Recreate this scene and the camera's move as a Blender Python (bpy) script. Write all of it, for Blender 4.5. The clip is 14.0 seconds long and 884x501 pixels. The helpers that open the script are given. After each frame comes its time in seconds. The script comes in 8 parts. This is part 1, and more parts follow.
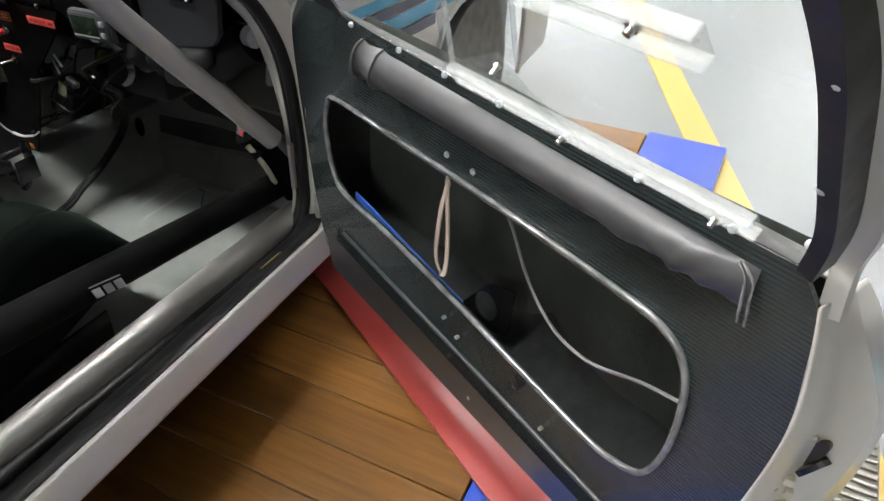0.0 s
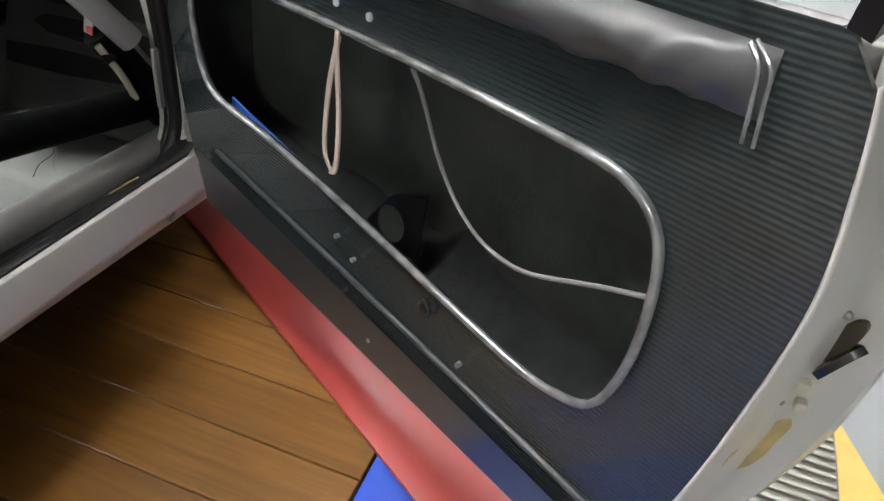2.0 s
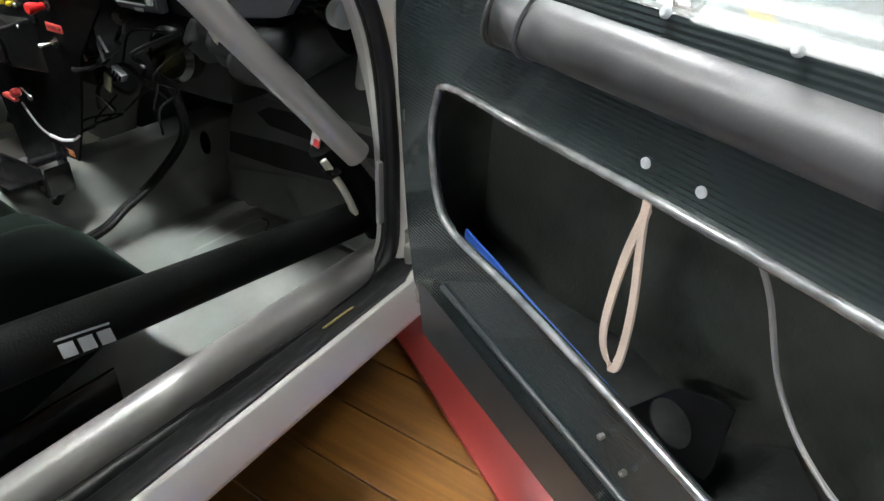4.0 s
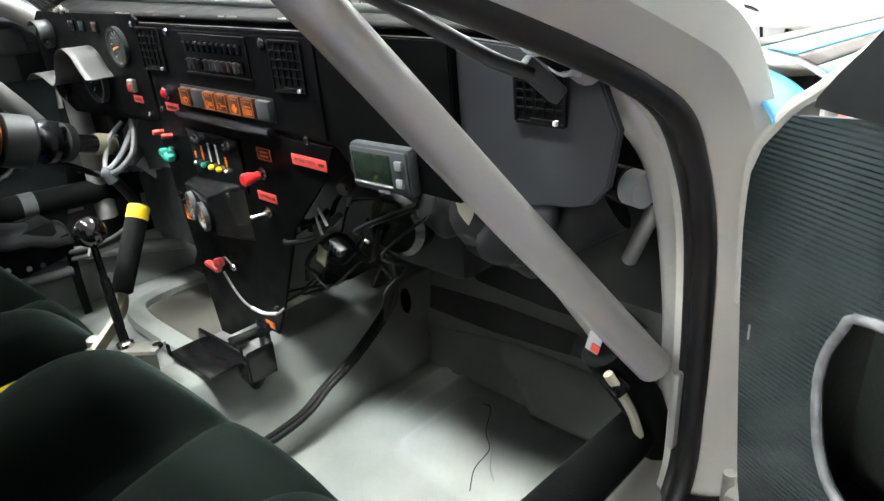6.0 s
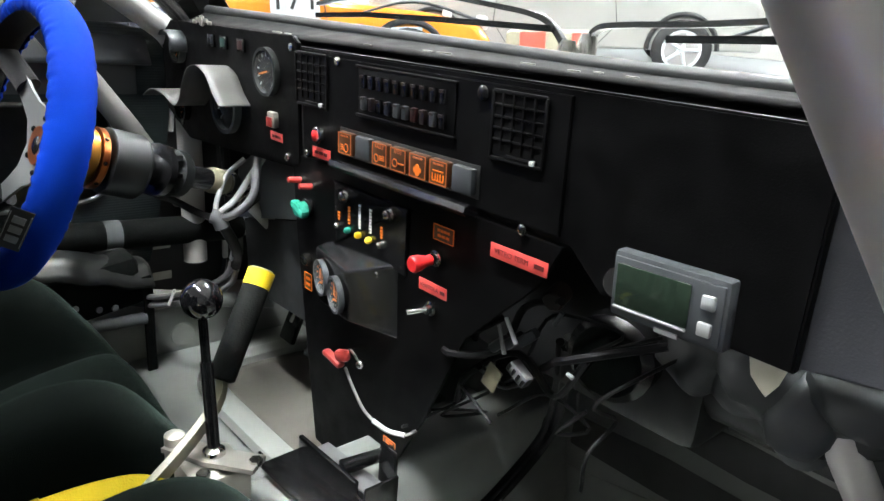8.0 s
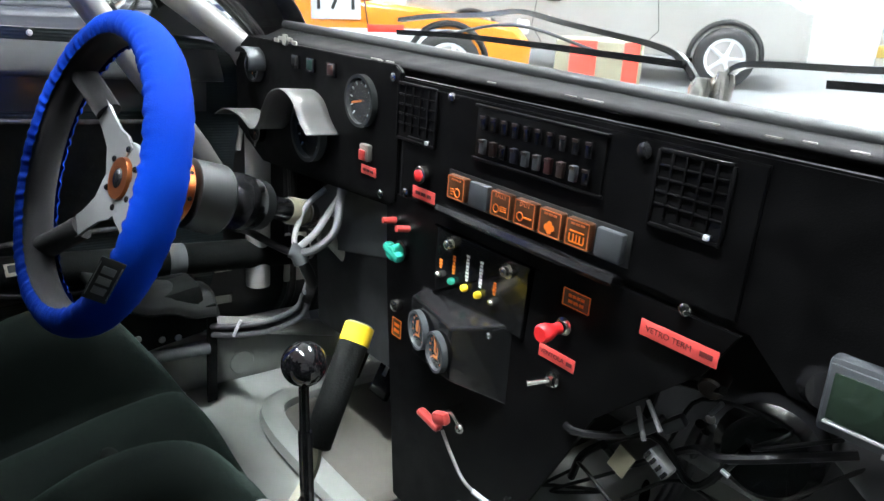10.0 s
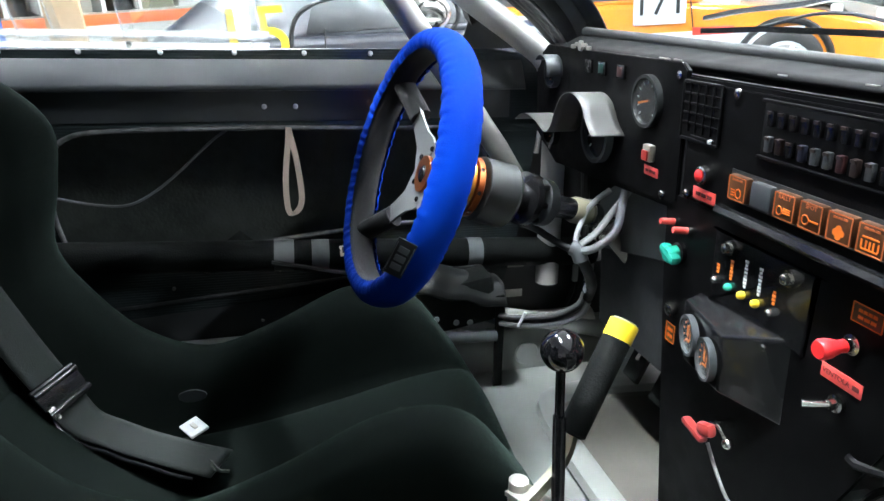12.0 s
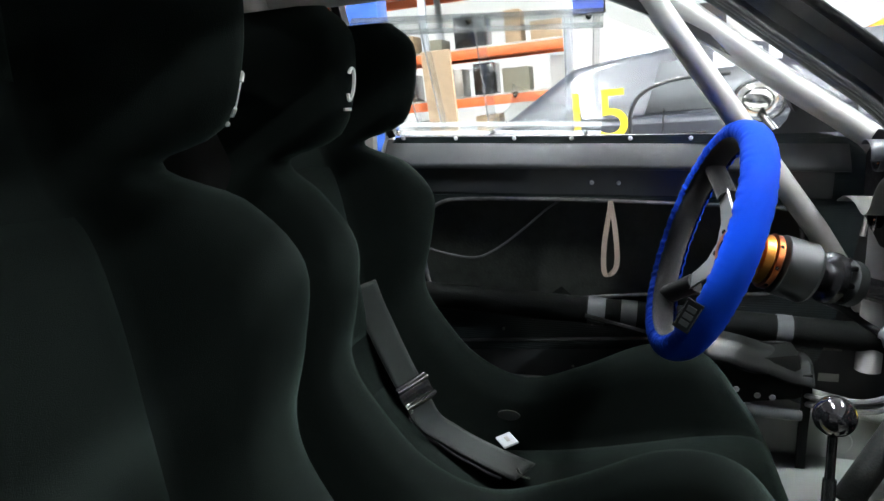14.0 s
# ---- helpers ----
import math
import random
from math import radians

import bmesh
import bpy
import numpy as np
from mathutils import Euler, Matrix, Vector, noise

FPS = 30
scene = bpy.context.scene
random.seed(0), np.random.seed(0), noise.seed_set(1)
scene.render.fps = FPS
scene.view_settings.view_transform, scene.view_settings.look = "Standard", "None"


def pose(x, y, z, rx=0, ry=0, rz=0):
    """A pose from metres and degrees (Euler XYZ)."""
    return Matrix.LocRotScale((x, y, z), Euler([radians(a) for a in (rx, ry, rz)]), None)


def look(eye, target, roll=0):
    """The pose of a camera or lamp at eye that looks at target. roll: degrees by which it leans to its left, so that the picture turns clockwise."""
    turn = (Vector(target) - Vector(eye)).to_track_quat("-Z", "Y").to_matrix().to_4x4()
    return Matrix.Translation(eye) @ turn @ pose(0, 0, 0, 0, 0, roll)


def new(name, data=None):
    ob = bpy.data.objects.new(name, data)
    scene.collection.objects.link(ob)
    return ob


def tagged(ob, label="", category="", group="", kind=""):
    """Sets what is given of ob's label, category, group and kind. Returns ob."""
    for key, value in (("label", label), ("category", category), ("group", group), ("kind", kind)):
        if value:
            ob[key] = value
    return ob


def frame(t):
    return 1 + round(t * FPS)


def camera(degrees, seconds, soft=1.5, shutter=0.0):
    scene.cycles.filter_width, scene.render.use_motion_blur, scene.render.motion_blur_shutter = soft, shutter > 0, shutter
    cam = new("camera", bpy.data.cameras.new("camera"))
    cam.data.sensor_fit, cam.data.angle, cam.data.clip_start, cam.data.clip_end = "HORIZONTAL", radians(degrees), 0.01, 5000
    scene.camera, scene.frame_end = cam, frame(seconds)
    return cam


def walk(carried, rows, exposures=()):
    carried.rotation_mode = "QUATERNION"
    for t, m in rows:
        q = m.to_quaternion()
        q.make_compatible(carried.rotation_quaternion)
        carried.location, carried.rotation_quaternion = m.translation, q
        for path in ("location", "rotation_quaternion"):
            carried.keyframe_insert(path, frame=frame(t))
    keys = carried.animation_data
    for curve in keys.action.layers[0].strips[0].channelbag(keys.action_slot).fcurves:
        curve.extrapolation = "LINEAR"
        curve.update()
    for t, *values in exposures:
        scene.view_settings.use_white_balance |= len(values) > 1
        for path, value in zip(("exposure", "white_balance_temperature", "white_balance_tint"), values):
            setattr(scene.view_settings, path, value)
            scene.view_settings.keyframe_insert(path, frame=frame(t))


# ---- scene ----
cam = camera(65.1, 14.0)
PATH = [
    (0, (1.585, -0.924, 1.181), (0.898, 0.553, 0.02), 1.9),
    (0.5, (1.589, -0.93, 1.169), (0.961, 0.573, 0.008), 3.2),
    (1, (1.59, -0.889, 1.092), (1.043, 0.668, -0.037), 4.8),
    (1.5, (1.586, -0.851, 1.001), (1.122, 0.736, -0.124), 6.9),
    (2, (1.576, -0.812, 0.929), (1.09, 0.777, -0.183), 6.6),
    (4.5, (1.287, -0.625, 0.951), (0.238, 0.759, -0.04), -0.1),
    (5, (1.203, -0.6, 0.977), (0.066, 0.735, 0.015), -2.3),
    (5.5, (1.113, -0.571, 0.984), (-0.106, 0.746, 0.099), -3.6),
    (6, (1.017, -0.552, 0.982), (-0.257, 0.765, 0.183), -3.4),
    (6.5, (0.918, -0.537, 0.96), (-0.4, 0.782, 0.236), -0.9),
    (7, (0.831, -0.512, 0.941), (-0.536, 0.779, 0.26), 1.1),
    (7.5, (0.763, -0.494, 0.931), (-0.653, 0.764, 0.289), 2.7),
    (8, (0.678, -0.509, 0.939), (-0.723, 0.777, 0.319), 4.7),
    (10.5, (0.523, -0.532, 0.969), (-0.943, 0.667, 0.327), 7.3),
    (11, (0.532, -0.524, 0.97), (-1.069, 0.472, 0.302), 5.4),
    (11.5, (0.554, -0.506, 0.965), (-1.197, 0.191, 0.296), 2.7),
    (12, (0.58, -0.505, 0.964), (-1.252, -0.048, 0.306), 1.2),
    (12.5, (0.606, -0.501, 0.97), (-1.257, -0.147, 0.334), 0.9),
    (13, (0.631, -0.488, 0.962), (-1.262, -0.216, 0.38), 1.5),
    (13.5, (0.688, -0.491, 0.983), (-1.237, -0.509, 0.438), 0.5),
    (14, (0.777, -0.479, 1.0), (-1.112, -0.942, 0.535), -1.1),
]
NOSE = Matrix.Rotation(radians(-5), 4, "X")  # the car stands nose down on its deck
walk(cam, [(t, NOSE @ look(eye, target, roll)) for t, eye, target, roll in PATH], exposures=[(0, 0.25, 6700, 11), (1.0, 0.12, 6700, 11), (2.2, 0.28, 6650, 11), (4.3, 0.9, 6500, 8), (5.5, 1.45, 6500, 7), (6.0, 1.45, 6500, 7), (6.5, 1.2, 6550, 8), (8.0, 1.35, 6450, 9), (10.5, 1.35, 6100, 9), (12, 1.5, 6000, 8), (13, 1.5, 6050, 9), (14, 1.36, 6250, 10)])

# ---------------------------------------------------------------- light
world = bpy.data.worlds.new("hall_air")
scene.world = world
world.use_nodes = True
world.node_tree.nodes["Background"].inputs[0].default_value = (0.75, 0.85, 1.0, 1)
world.node_tree.nodes["Background"].inputs[1].default_value = 0.05

# ---------------------------------------------------------------- materials


def node_mat(name, base, rough=0.5, metal=0.0, vary=0.12, scale=18.0, bump=0.0, bump_scale=300.0, coat=0.0,
             dirt=None, dirt_amount=0.0, dirt_scale=6.0, spec=0.5, rough_vary=0.1):
    """A surface with grain and stains at two scales, fine relief and uneven gloss."""
    m = bpy.data.materials.new(name)
    m.use_nodes = True
    nt = m.node_tree
    p = nt.nodes["Principled BSDF"]
    tc = nt.nodes.new("ShaderNodeTexCoord")
    n1 = nt.nodes.new("ShaderNodeTexNoise")
    n1.inputs["Scale"].default_value = scale
    n1.inputs["Detail"].default_value = 2.5
    nt.links.new(tc.outputs["Object"], n1.inputs["Vector"])
    ramp = nt.nodes.new("ShaderNodeMapRange")
    ramp.inputs["From Min"].default_value = 0.3
    ramp.inputs["From Max"].default_value = 0.7
    ramp.inputs["To Min"].default_value = 1.0 - vary
    ramp.inputs["To Max"].default_value = 1.0 + vary
    nt.links.new(n1.outputs["Fac"], ramp.inputs["Value"])
    mul = nt.nodes.new("ShaderNodeVectorMath")
    mul.operation = "SCALE"
    mul.inputs[0].default_value = base
    nt.links.new(ramp.outputs["Result"], mul.inputs["Scale"])
    colour = mul.outputs[0]
    if dirt is not None:
        n2 = nt.nodes.new("ShaderNodeTexNoise")
        n2.inputs["Scale"].default_value = dirt_scale
        n2.inputs["Detail"].default_value = 3
        n2.inputs["Roughness"].default_value = 0.5
        nt.links.new(tc.outputs["Object"], n2.inputs["Vector"])
        r2 = nt.nodes.new("ShaderNodeMapRange")
        r2.inputs["From Min"].default_value = 0.36
        r2.inputs["From Max"].default_value = 0.74
        r2.inputs["To Max"].default_value = dirt_amount
        nt.links.new(n2.outputs["Fac"], r2.inputs["Value"])
        mix = nt.nodes.new("ShaderNodeMix")
        mix.data_type = "RGBA"
        mix.inputs["B"].default_value = (*dirt, 1)
        nt.links.new(r2.outputs["Result"], mix.inputs["Factor"])
        nt.links.new(colour, mix.inputs["A"])
        colour = mix.outputs["Result"]
    nt.links.new(colour, p.inputs["Base Color"])
    rr = nt.nodes.new("ShaderNodeMapRange")
    rr.inputs["From Min"].default_value = 0.3
    rr.inputs["From Max"].default_value = 0.7
    low, high = max(0.02, rough - rough_vary), min(1.0, rough + rough_vary)
    if low < 0.29 and high > 0.255:
        low, high = (0.29, max(high, 0.33)) if rough > 0.265 else (low, 0.255)
    rr.inputs["To Min"].default_value = low
    rr.inputs["To Max"].default_value = high
    nt.links.new(n1.outputs["Fac"], rr.inputs["Value"])
    nt.links.new(rr.outputs["Result"], p.inputs["Roughness"])
    p.inputs["Metallic"].default_value = metal
    p.inputs["Specular IOR Level"].default_value = spec
    p.inputs["Coat Weight"].default_value = coat
    if bump:
        n3 = nt.nodes.new("ShaderNodeTexNoise")
        n3.inputs["Scale"].default_value = bump_scale
        n3.inputs["Detail"].default_value = 3
        nt.links.new(tc.outputs["Object"], n3.inputs["Vector"])
        b = nt.nodes.new("ShaderNodeBump")
        b.inputs["Strength"].default_value = bump
        b.inputs["Distance"].default_value = 0.002
        nt.links.new(n3.outputs["Fac"], b.inputs["Height"])
        nt.links.new(b.outputs["Normal"], p.inputs["Normal"])
    return m


def ribbed_mat(name, base, pitch, rough):
    """Glossy black laminate with fine ribs that run level."""
    m = node_mat(name, base, rough, vary=0.1, scale=5, rough_vary=0.05, dirt=(0.04, 0.043, 0.042), dirt_amount=0.3, dirt_scale=4, coat=0.5)
    nt = m.node_tree
    tc = nt.nodes.new("ShaderNodeTexCoord")
    sep = nt.nodes.new("ShaderNodeVectorMath")
    sep.operation = "DOT_PRODUCT"
    sep.inputs[1].default_value = NOSE @ Vector((0, 0, 1))
    nt.links.new(tc.outputs["Object"], sep.inputs[0])
    k = nt.nodes.new("ShaderNodeMath")
    k.operation = "MULTIPLY"
    k.inputs[1].default_value = 2 * math.pi / pitch
    nt.links.new(sep.outputs["Value"], k.inputs[0])
    s = nt.nodes.new("ShaderNodeMath")
    s.operation = "SINE"
    nt.links.new(k.outputs[0], s.inputs[0])
    b = nt.nodes.new("ShaderNodeBump")
    b.inputs["Strength"].default_value = 0.27
    b.inputs["Distance"].default_value = 0.0012
    nt.links.new(s.outputs[0], b.inputs["Height"])
    nt.links.new(b.outputs["Normal"], nt.nodes["Principled BSDF"].inputs["Normal"])
    return m


def wood_mat(name):
    """Oiled orange-brown boards; each board has its own tone, with grain along its length."""
    m = bpy.data.materials.new(name)
    m.use_nodes = True
    nt = m.node_tree
    p = nt.nodes["Principled BSDF"]
    tc = nt.nodes.new("ShaderNodeTexCoord")
    info = nt.nodes.new("ShaderNodeObjectInfo")
    off = nt.nodes.new("ShaderNodeVectorMath")
    off.operation = "SCALE"
    off.inputs[0].default_value = (13, 7, 3)
    nt.links.new(info.outputs["Random"], off.inputs["Scale"])
    add = nt.nodes.new("ShaderNodeVectorMath")
    nt.links.new(tc.outputs["Object"], add.inputs[0])
    nt.links.new(off.outputs[0], add.inputs[1])
    stretch = nt.nodes.new("ShaderNodeMapping")
    stretch.inputs["Scale"].default_value = (1.6, 26, 26)
    nt.links.new(add.outputs[0], stretch.inputs["Vector"])
    grain = nt.nodes.new("ShaderNodeTexNoise")
    grain.inputs["Scale"].default_value = 2.2
    grain.inputs["Detail"].default_value = 9
    grain.inputs["Roughness"].default_value = 0.62
    grain.inputs["Distortion"].default_value = 0.6
    nt.links.new(stretch.outputs[0], grain.inputs["Vector"])
    ramp = nt.nodes.new("ShaderNodeValToRGB")
    ramp.color_ramp.elements[0].position = 0.28
    ramp.color_ramp.elements[0].color = (0.155, 0.064, 0.012, 1)
    ramp.color_ramp.elements[1].position = 0.72
    ramp.color_ramp.elements[1].color = (0.29, 0.130, 0.025, 1)
    nt.links.new(grain.outputs["Fac"], ramp.inputs["Fac"])
    tone = nt.nodes.new("ShaderNodeMapRange")
    tone.inputs["To Min"].default_value = 0.7
    tone.inputs["To Max"].default_value = 1.25
    nt.links.new(info.outputs["Random"], tone.inputs["Value"])
    mul = nt.nodes.new("ShaderNodeVectorMath")
    mul.operation = "SCALE"
    nt.links.new(ramp.outputs["Color"], mul.inputs[0])
    nt.links.new(tone.outputs["Result"], mul.inputs["Scale"])
    nt.links.new(mul.outputs[0], p.inputs["Base Color"])
    blot = nt.nodes.new("ShaderNodeTexNoise")
    blot.inputs["Scale"].default_value = 7
    nt.links.new(tc.outputs["Object"], blot.inputs["Vector"])
    rr = nt.nodes.new("ShaderNodeMapRange")
    rr.inputs["To Min"].default_value = 0.29
    rr.inputs["To Max"].default_value = 0.42
    nt.links.new(blot.outputs["Fac"], rr.inputs["Value"])
    nt.links.new(rr.outputs["Result"], p.inputs["Roughness"])
    p.inputs["Coat Weight"].default_value = 0.3
    p.inputs["Coat Roughness"].default_value = 0.3
    b = nt.nodes.new("ShaderNodeBump")
    b.inputs["Strength"].default_value = 0.15
    b.inputs["Distance"].default_value = 0.001
    nt.links.new(grain.outputs["Fac"], b.inputs["Height"])
    nt.links.new(b.outputs["Normal"], p.inputs["Normal"])
    return m


def fabric_mat(name, base, rough=0.9, weave=900.0, sheen=0.3, spec=0.2):
    m = node_mat(name, base, rough, vary=0.2, scale=7, spec=spec, bump=0.35, bump_scale=weave)
    p = m.node_tree.nodes["Principled BSDF"]
    p.inputs["Sheen Weight"].default_value = sheen
    p.inputs["Sheen Roughness"].default_value = 0.45
    return m


def pane_mat(name, tint=(0.96, 0.98, 0.98), gloss=0.06, veil=0.03):
    """A thin flat pane: sees straight through, with a faint reflection and a film of dust."""
    m = bpy.data.materials.new(name)
    m.use_nodes = True
    nt = m.node_tree
    out = nt.nodes["Material Output"]
    nt.nodes.remove(nt.nodes["Principled BSDF"])
    tr = nt.nodes.new("ShaderNodeBsdfTransparent")
    tr.inputs[0].default_value = (*tint, 1)
    gl = nt.nodes.new("ShaderNodeBsdfGlossy")
    gl.inputs["Roughness"].default_value = 0.03
    mix = nt.nodes.new("ShaderNodeMixShader")
    mix.inputs[0].default_value = gloss
    nt.links.new(tr.outputs[0], mix.inputs[1])
    nt.links.new(gl.outputs[0], mix.inputs[2])
    df = nt.nodes.new("ShaderNodeBsdfDiffuse")
    df.inputs[0].default_value = (0.8, 0.8, 0.8, 1)
    mix2 = nt.nodes.new("ShaderNodeMixShader")
    mix2.inputs[0].default_value = veil
    nt.links.new(mix.outputs[0], mix2.inputs[1])
    nt.links.new(df.outputs[0], mix2.inputs[2])
    nt.links.new(mix2.outputs[0], out.inputs["Surface"])
    return m


def glow_mat(name, colour, strength):
    m = bpy.data.materials.new(name)
    m.use_nodes = True
    p = m.node_tree.nodes["Principled BSDF"]
    p.inputs["Base Color"].default_value = (*colour, 1)
    p.inputs["Emission Color"].default_value = (*colour, 1)
    p.inputs["Emission Strength"].default_value = strength
    return m


WHITE = node_mat("white_paint", (0.56, 0.55, 0.515), 0.32, vary=0.03, scale=3, rough_vary=0.04, dirt=(0.43, 0.41, 0.37), dirt_amount=0.2, dirt_scale=5, coat=0.3)
SILVER = node_mat("silver_cage_paint", (0.44, 0.43, 0.415), 0.34, metal=0.25, vary=0.03, scale=6, rough_vary=0.03)
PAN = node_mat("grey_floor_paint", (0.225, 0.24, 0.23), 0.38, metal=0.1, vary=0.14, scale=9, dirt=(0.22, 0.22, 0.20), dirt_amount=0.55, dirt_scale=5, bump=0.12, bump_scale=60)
BAND = node_mat("dark_band_paint", (0.035, 0.036, 0.036), 0.6, vary=0.3, scale=20, dirt=(0.12, 0.12, 0.12), dirt_amount=0.4)
CARBON = ribbed_mat("ribbed_laminate", (0.022, 0.030, 0.032), 0.0052, 0.22)
LAMINATE = node_mat("plain_laminate", (0.029, 0.033, 0.036), 0.33, vary=0.15, scale=8, dirt=(0.05, 0.052, 0.053), dirt_amount=0.3, dirt_scale=5, coat=0.4)
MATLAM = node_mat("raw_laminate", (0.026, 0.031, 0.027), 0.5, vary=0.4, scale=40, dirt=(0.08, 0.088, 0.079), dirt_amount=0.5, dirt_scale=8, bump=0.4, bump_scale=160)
# Speckled laminate, far darker than raw: the pocket's shade is in its base colour.
POCKETFLOOR = node_mat("shaded_speckled_laminate", (0.006, 0.0072, 0.0068), 0.72, spec=0.2, vary=0.5, scale=60, dirt=(0.03, 0.036, 0.034), dirt_amount=0.35, dirt_scale=30, bump=0.5, bump_scale=120)
LIP = node_mat("polished_lip", (0.24, 0.245, 0.25), 0.22, vary=0.35, scale=45, rough_vary=0.06, metal=0.5, coat=0.7)
VINYL = node_mat("grey_vinyl", (0.05, 0.05, 0.052), 0.33, vary=0.15, scale=16, bump=0.08, bump_scale=300, dirt=(0.12, 0.12, 0.125), dirt_amount=0.4, dirt_scale=8)
DASH = node_mat("black_dash_panel", (0.0022, 0.0022, 0.0024), 0.45, vary=0.3, scale=30, bump=0.15, bump_scale=700, dirt=(0.0032, 0.0032, 0.0034), dirt_amount=0.3, spec=0.07)
DASHTOP = node_mat("matt_dash_top", (0.006, 0.006, 0.0062), 0.75, vary=0.3, scale=30, bump=0.2, bump_scale=500, spec=0.12)
VENTBLACK = node_mat("vent_black", (0.002, 0.002, 0.0022), 0.5, vary=0.2, spec=0.1)
BORDERINK = node_mat("faded_orange_ink", (0.36, 0.10, 0.03), 0.5, vary=0.15)
GLOVE = node_mat("charcoal_panel", (0.020, 0.0215, 0.026), 0.55, vary=0.2, scale=10, bump=0.15, bump_scale=500, dirt=(0.05, 0.05, 0.055), dirt_amount=0.3)
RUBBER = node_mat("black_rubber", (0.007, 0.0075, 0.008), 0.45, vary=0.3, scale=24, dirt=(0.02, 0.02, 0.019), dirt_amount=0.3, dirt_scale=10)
FOAM = node_mat("black_pad_foam", (0.004, 0.0048, 0.0044), 0.75, spec=0.1, vary=0.2, scale=20, bump=0.3, bump_scale=350)
SEATCLOTH = fabric_mat("black_seat_cloth", (0.0048, 0.0066, 0.0058), sheen=0.07, spec=0.02)
SEATCLOTH.node_tree.nodes["Principled BSDF"].inputs["Sheen Tint"].default_value = (0.62, 0.9, 0.78, 1)
SEATCLOTH.node_tree.nodes["Principled BSDF"].inputs["Sheen Roughness"].default_value = 0.42
BLUECLOTH = fabric_mat("blue_stretch_cloth", (0.0012, 0.023, 0.25), 0.85, 700, 0.0, 0.06)
SUEDE = fabric_mat("black_suede", (0.008, 0.008, 0.009), 0.9, 900, 0.15)
WEBBING = fabric_mat("black_webbing", (0.012, 0.0155, 0.014), 0.75, 500, 0.2)
YELLOWWEB = fabric_mat("yellow_webbing", (0.75, 0.55, 0.02), 0.75, 500, 0.2)
STRAPMAT = fabric_mat("tan_webbing", (0.42, 0.34, 0.28), 0.8, 500, 0.2)
STEEL = node_mat("bright_steel", (0.62, 0.61, 0.58), 0.25, metal=1, vary=0.1, scale=50)
DULLSTEEL = node_mat("dull_alloy", (0.42, 0.41, 0.37), 0.45, metal=0.8, vary=0.15, scale=40, dirt=(0.2, 0.18, 0.15), dirt_amount=0.4, dirt_scale=20)
BLACKMETAL = node_mat("black_enamel", (0.006, 0.006, 0.0065), 0.26, vary=0.1, scale=10, rough_vary=0.04, coat=0.3)
BALL = node_mat("black_gloss_ball", (0.006, 0.006, 0.007), 0.07, vary=0.1, coat=1.0, rough_vary=0.02)
RIM = node_mat("satin_grey_rim", (0.16, 0.165, 0.17), 0.35, metal=0.4, vary=0.1)
GREYPLASTIC = node_mat("grey_plastic", (0.036, 0.04, 0.044), 0.5, vary=0.08, bump=0.1, bump_scale=800)
PALEKEY = node_mat("grey_white_key", (0.24, 0.25, 0.25), 0.5, vary=0.05)
BLACKVINYL = node_mat("soft_black_vinyl", (0.010, 0.011, 0.0108), 0.42, vary=0.2, scale=20, bump=0.25, bump_scale=40)
LIGHTKEY = node_mat("pale_key_plastic", (0.5, 0.52, 0.54), 0.45, vary=0.05)
SCREEN = node_mat("dark_lcd", (0.016, 0.026, 0.018), 0.22, vary=0.05, coat=0.6)
VISOR = node_mat("grey_visor_sheet", (0.095, 0.094, 0.09), 0.42, vary=0.1, scale=20)
RED = node_mat("red_plastic", (0.62, 0.022, 0.025), 0.28, vary=0.08)
REDLABEL = node_mat("red_tape", (0.62, 0.075, 0.065), 0.42, vary=0.08, scale=80)
DARKINK = node_mat("dark_ink", (0.10, 0.012, 0.012), 0.5)
ORANGEINK = node_mat("orange_ink", (0.72, 0.17, 0.015), 0.5, vary=0.1)
ORANGEKEY = node_mat("brown_key_plastic", (0.062, 0.023, 0.009), 0.3, vary=0.15, coat=0.3)
WHITEINK = node_mat("pale_ink", (0.66, 0.68, 0.66), 0.5)
YELLOW = node_mat("yellow_tape", (0.80, 0.56, 0.02), 0.4, vary=0.06)
GREEN = node_mat("green_knob_plastic", (0.03, 0.28, 0.20), 0.25, vary=0.1, coat=0.4)
SUVWHITE = node_mat("dull_white_car_paint", (0.27, 0.268, 0.256), 0.4, vary=0.04, scale=2, coat=0.2)
BOSSGREY = node_mat("dark_cast_boss", (0.014, 0.016, 0.016), 0.45, vary=0.15, scale=20)
WORNYELLOW = node_mat("yellowed_bare_paint", (0.50, 0.38, 0.16), 0.5, vary=0.3, scale=30)
GOLD = node_mat("gold_anodised", (0.45, 0.20, 0.04), 0.35, metal=1, vary=0.05)
COPPER = node_mat("orange_anodised", (0.30, 0.09, 0.03), 0.35, metal=1, vary=0.05)
CREAM = node_mat("cream_connector", (0.55, 0.52, 0.42), 0.45)
# Flat black for discs that stand in for unlit holes.
HOLEBLACK = node_mat("dark_opening", (0.004, 0.004, 0.004), 0.9, vary=0.2, spec=0.05)
WIRE = node_mat("black_loom", (0.004, 0.004, 0.0045), 0.5, vary=0.3, spec=0.2)
TAPEGREY = node_mat("grey_cloth_tape", (0.075, 0.082, 0.085), 0.5, vary=0.2, scale=30, bump=0.15, bump_scale=200)
LAGGING = node_mat("dark_grey_lagging", (0.019, 0.021, 0.022), 0.6, vary=0.3, scale=30, bump=0.3, bump_scale=60)
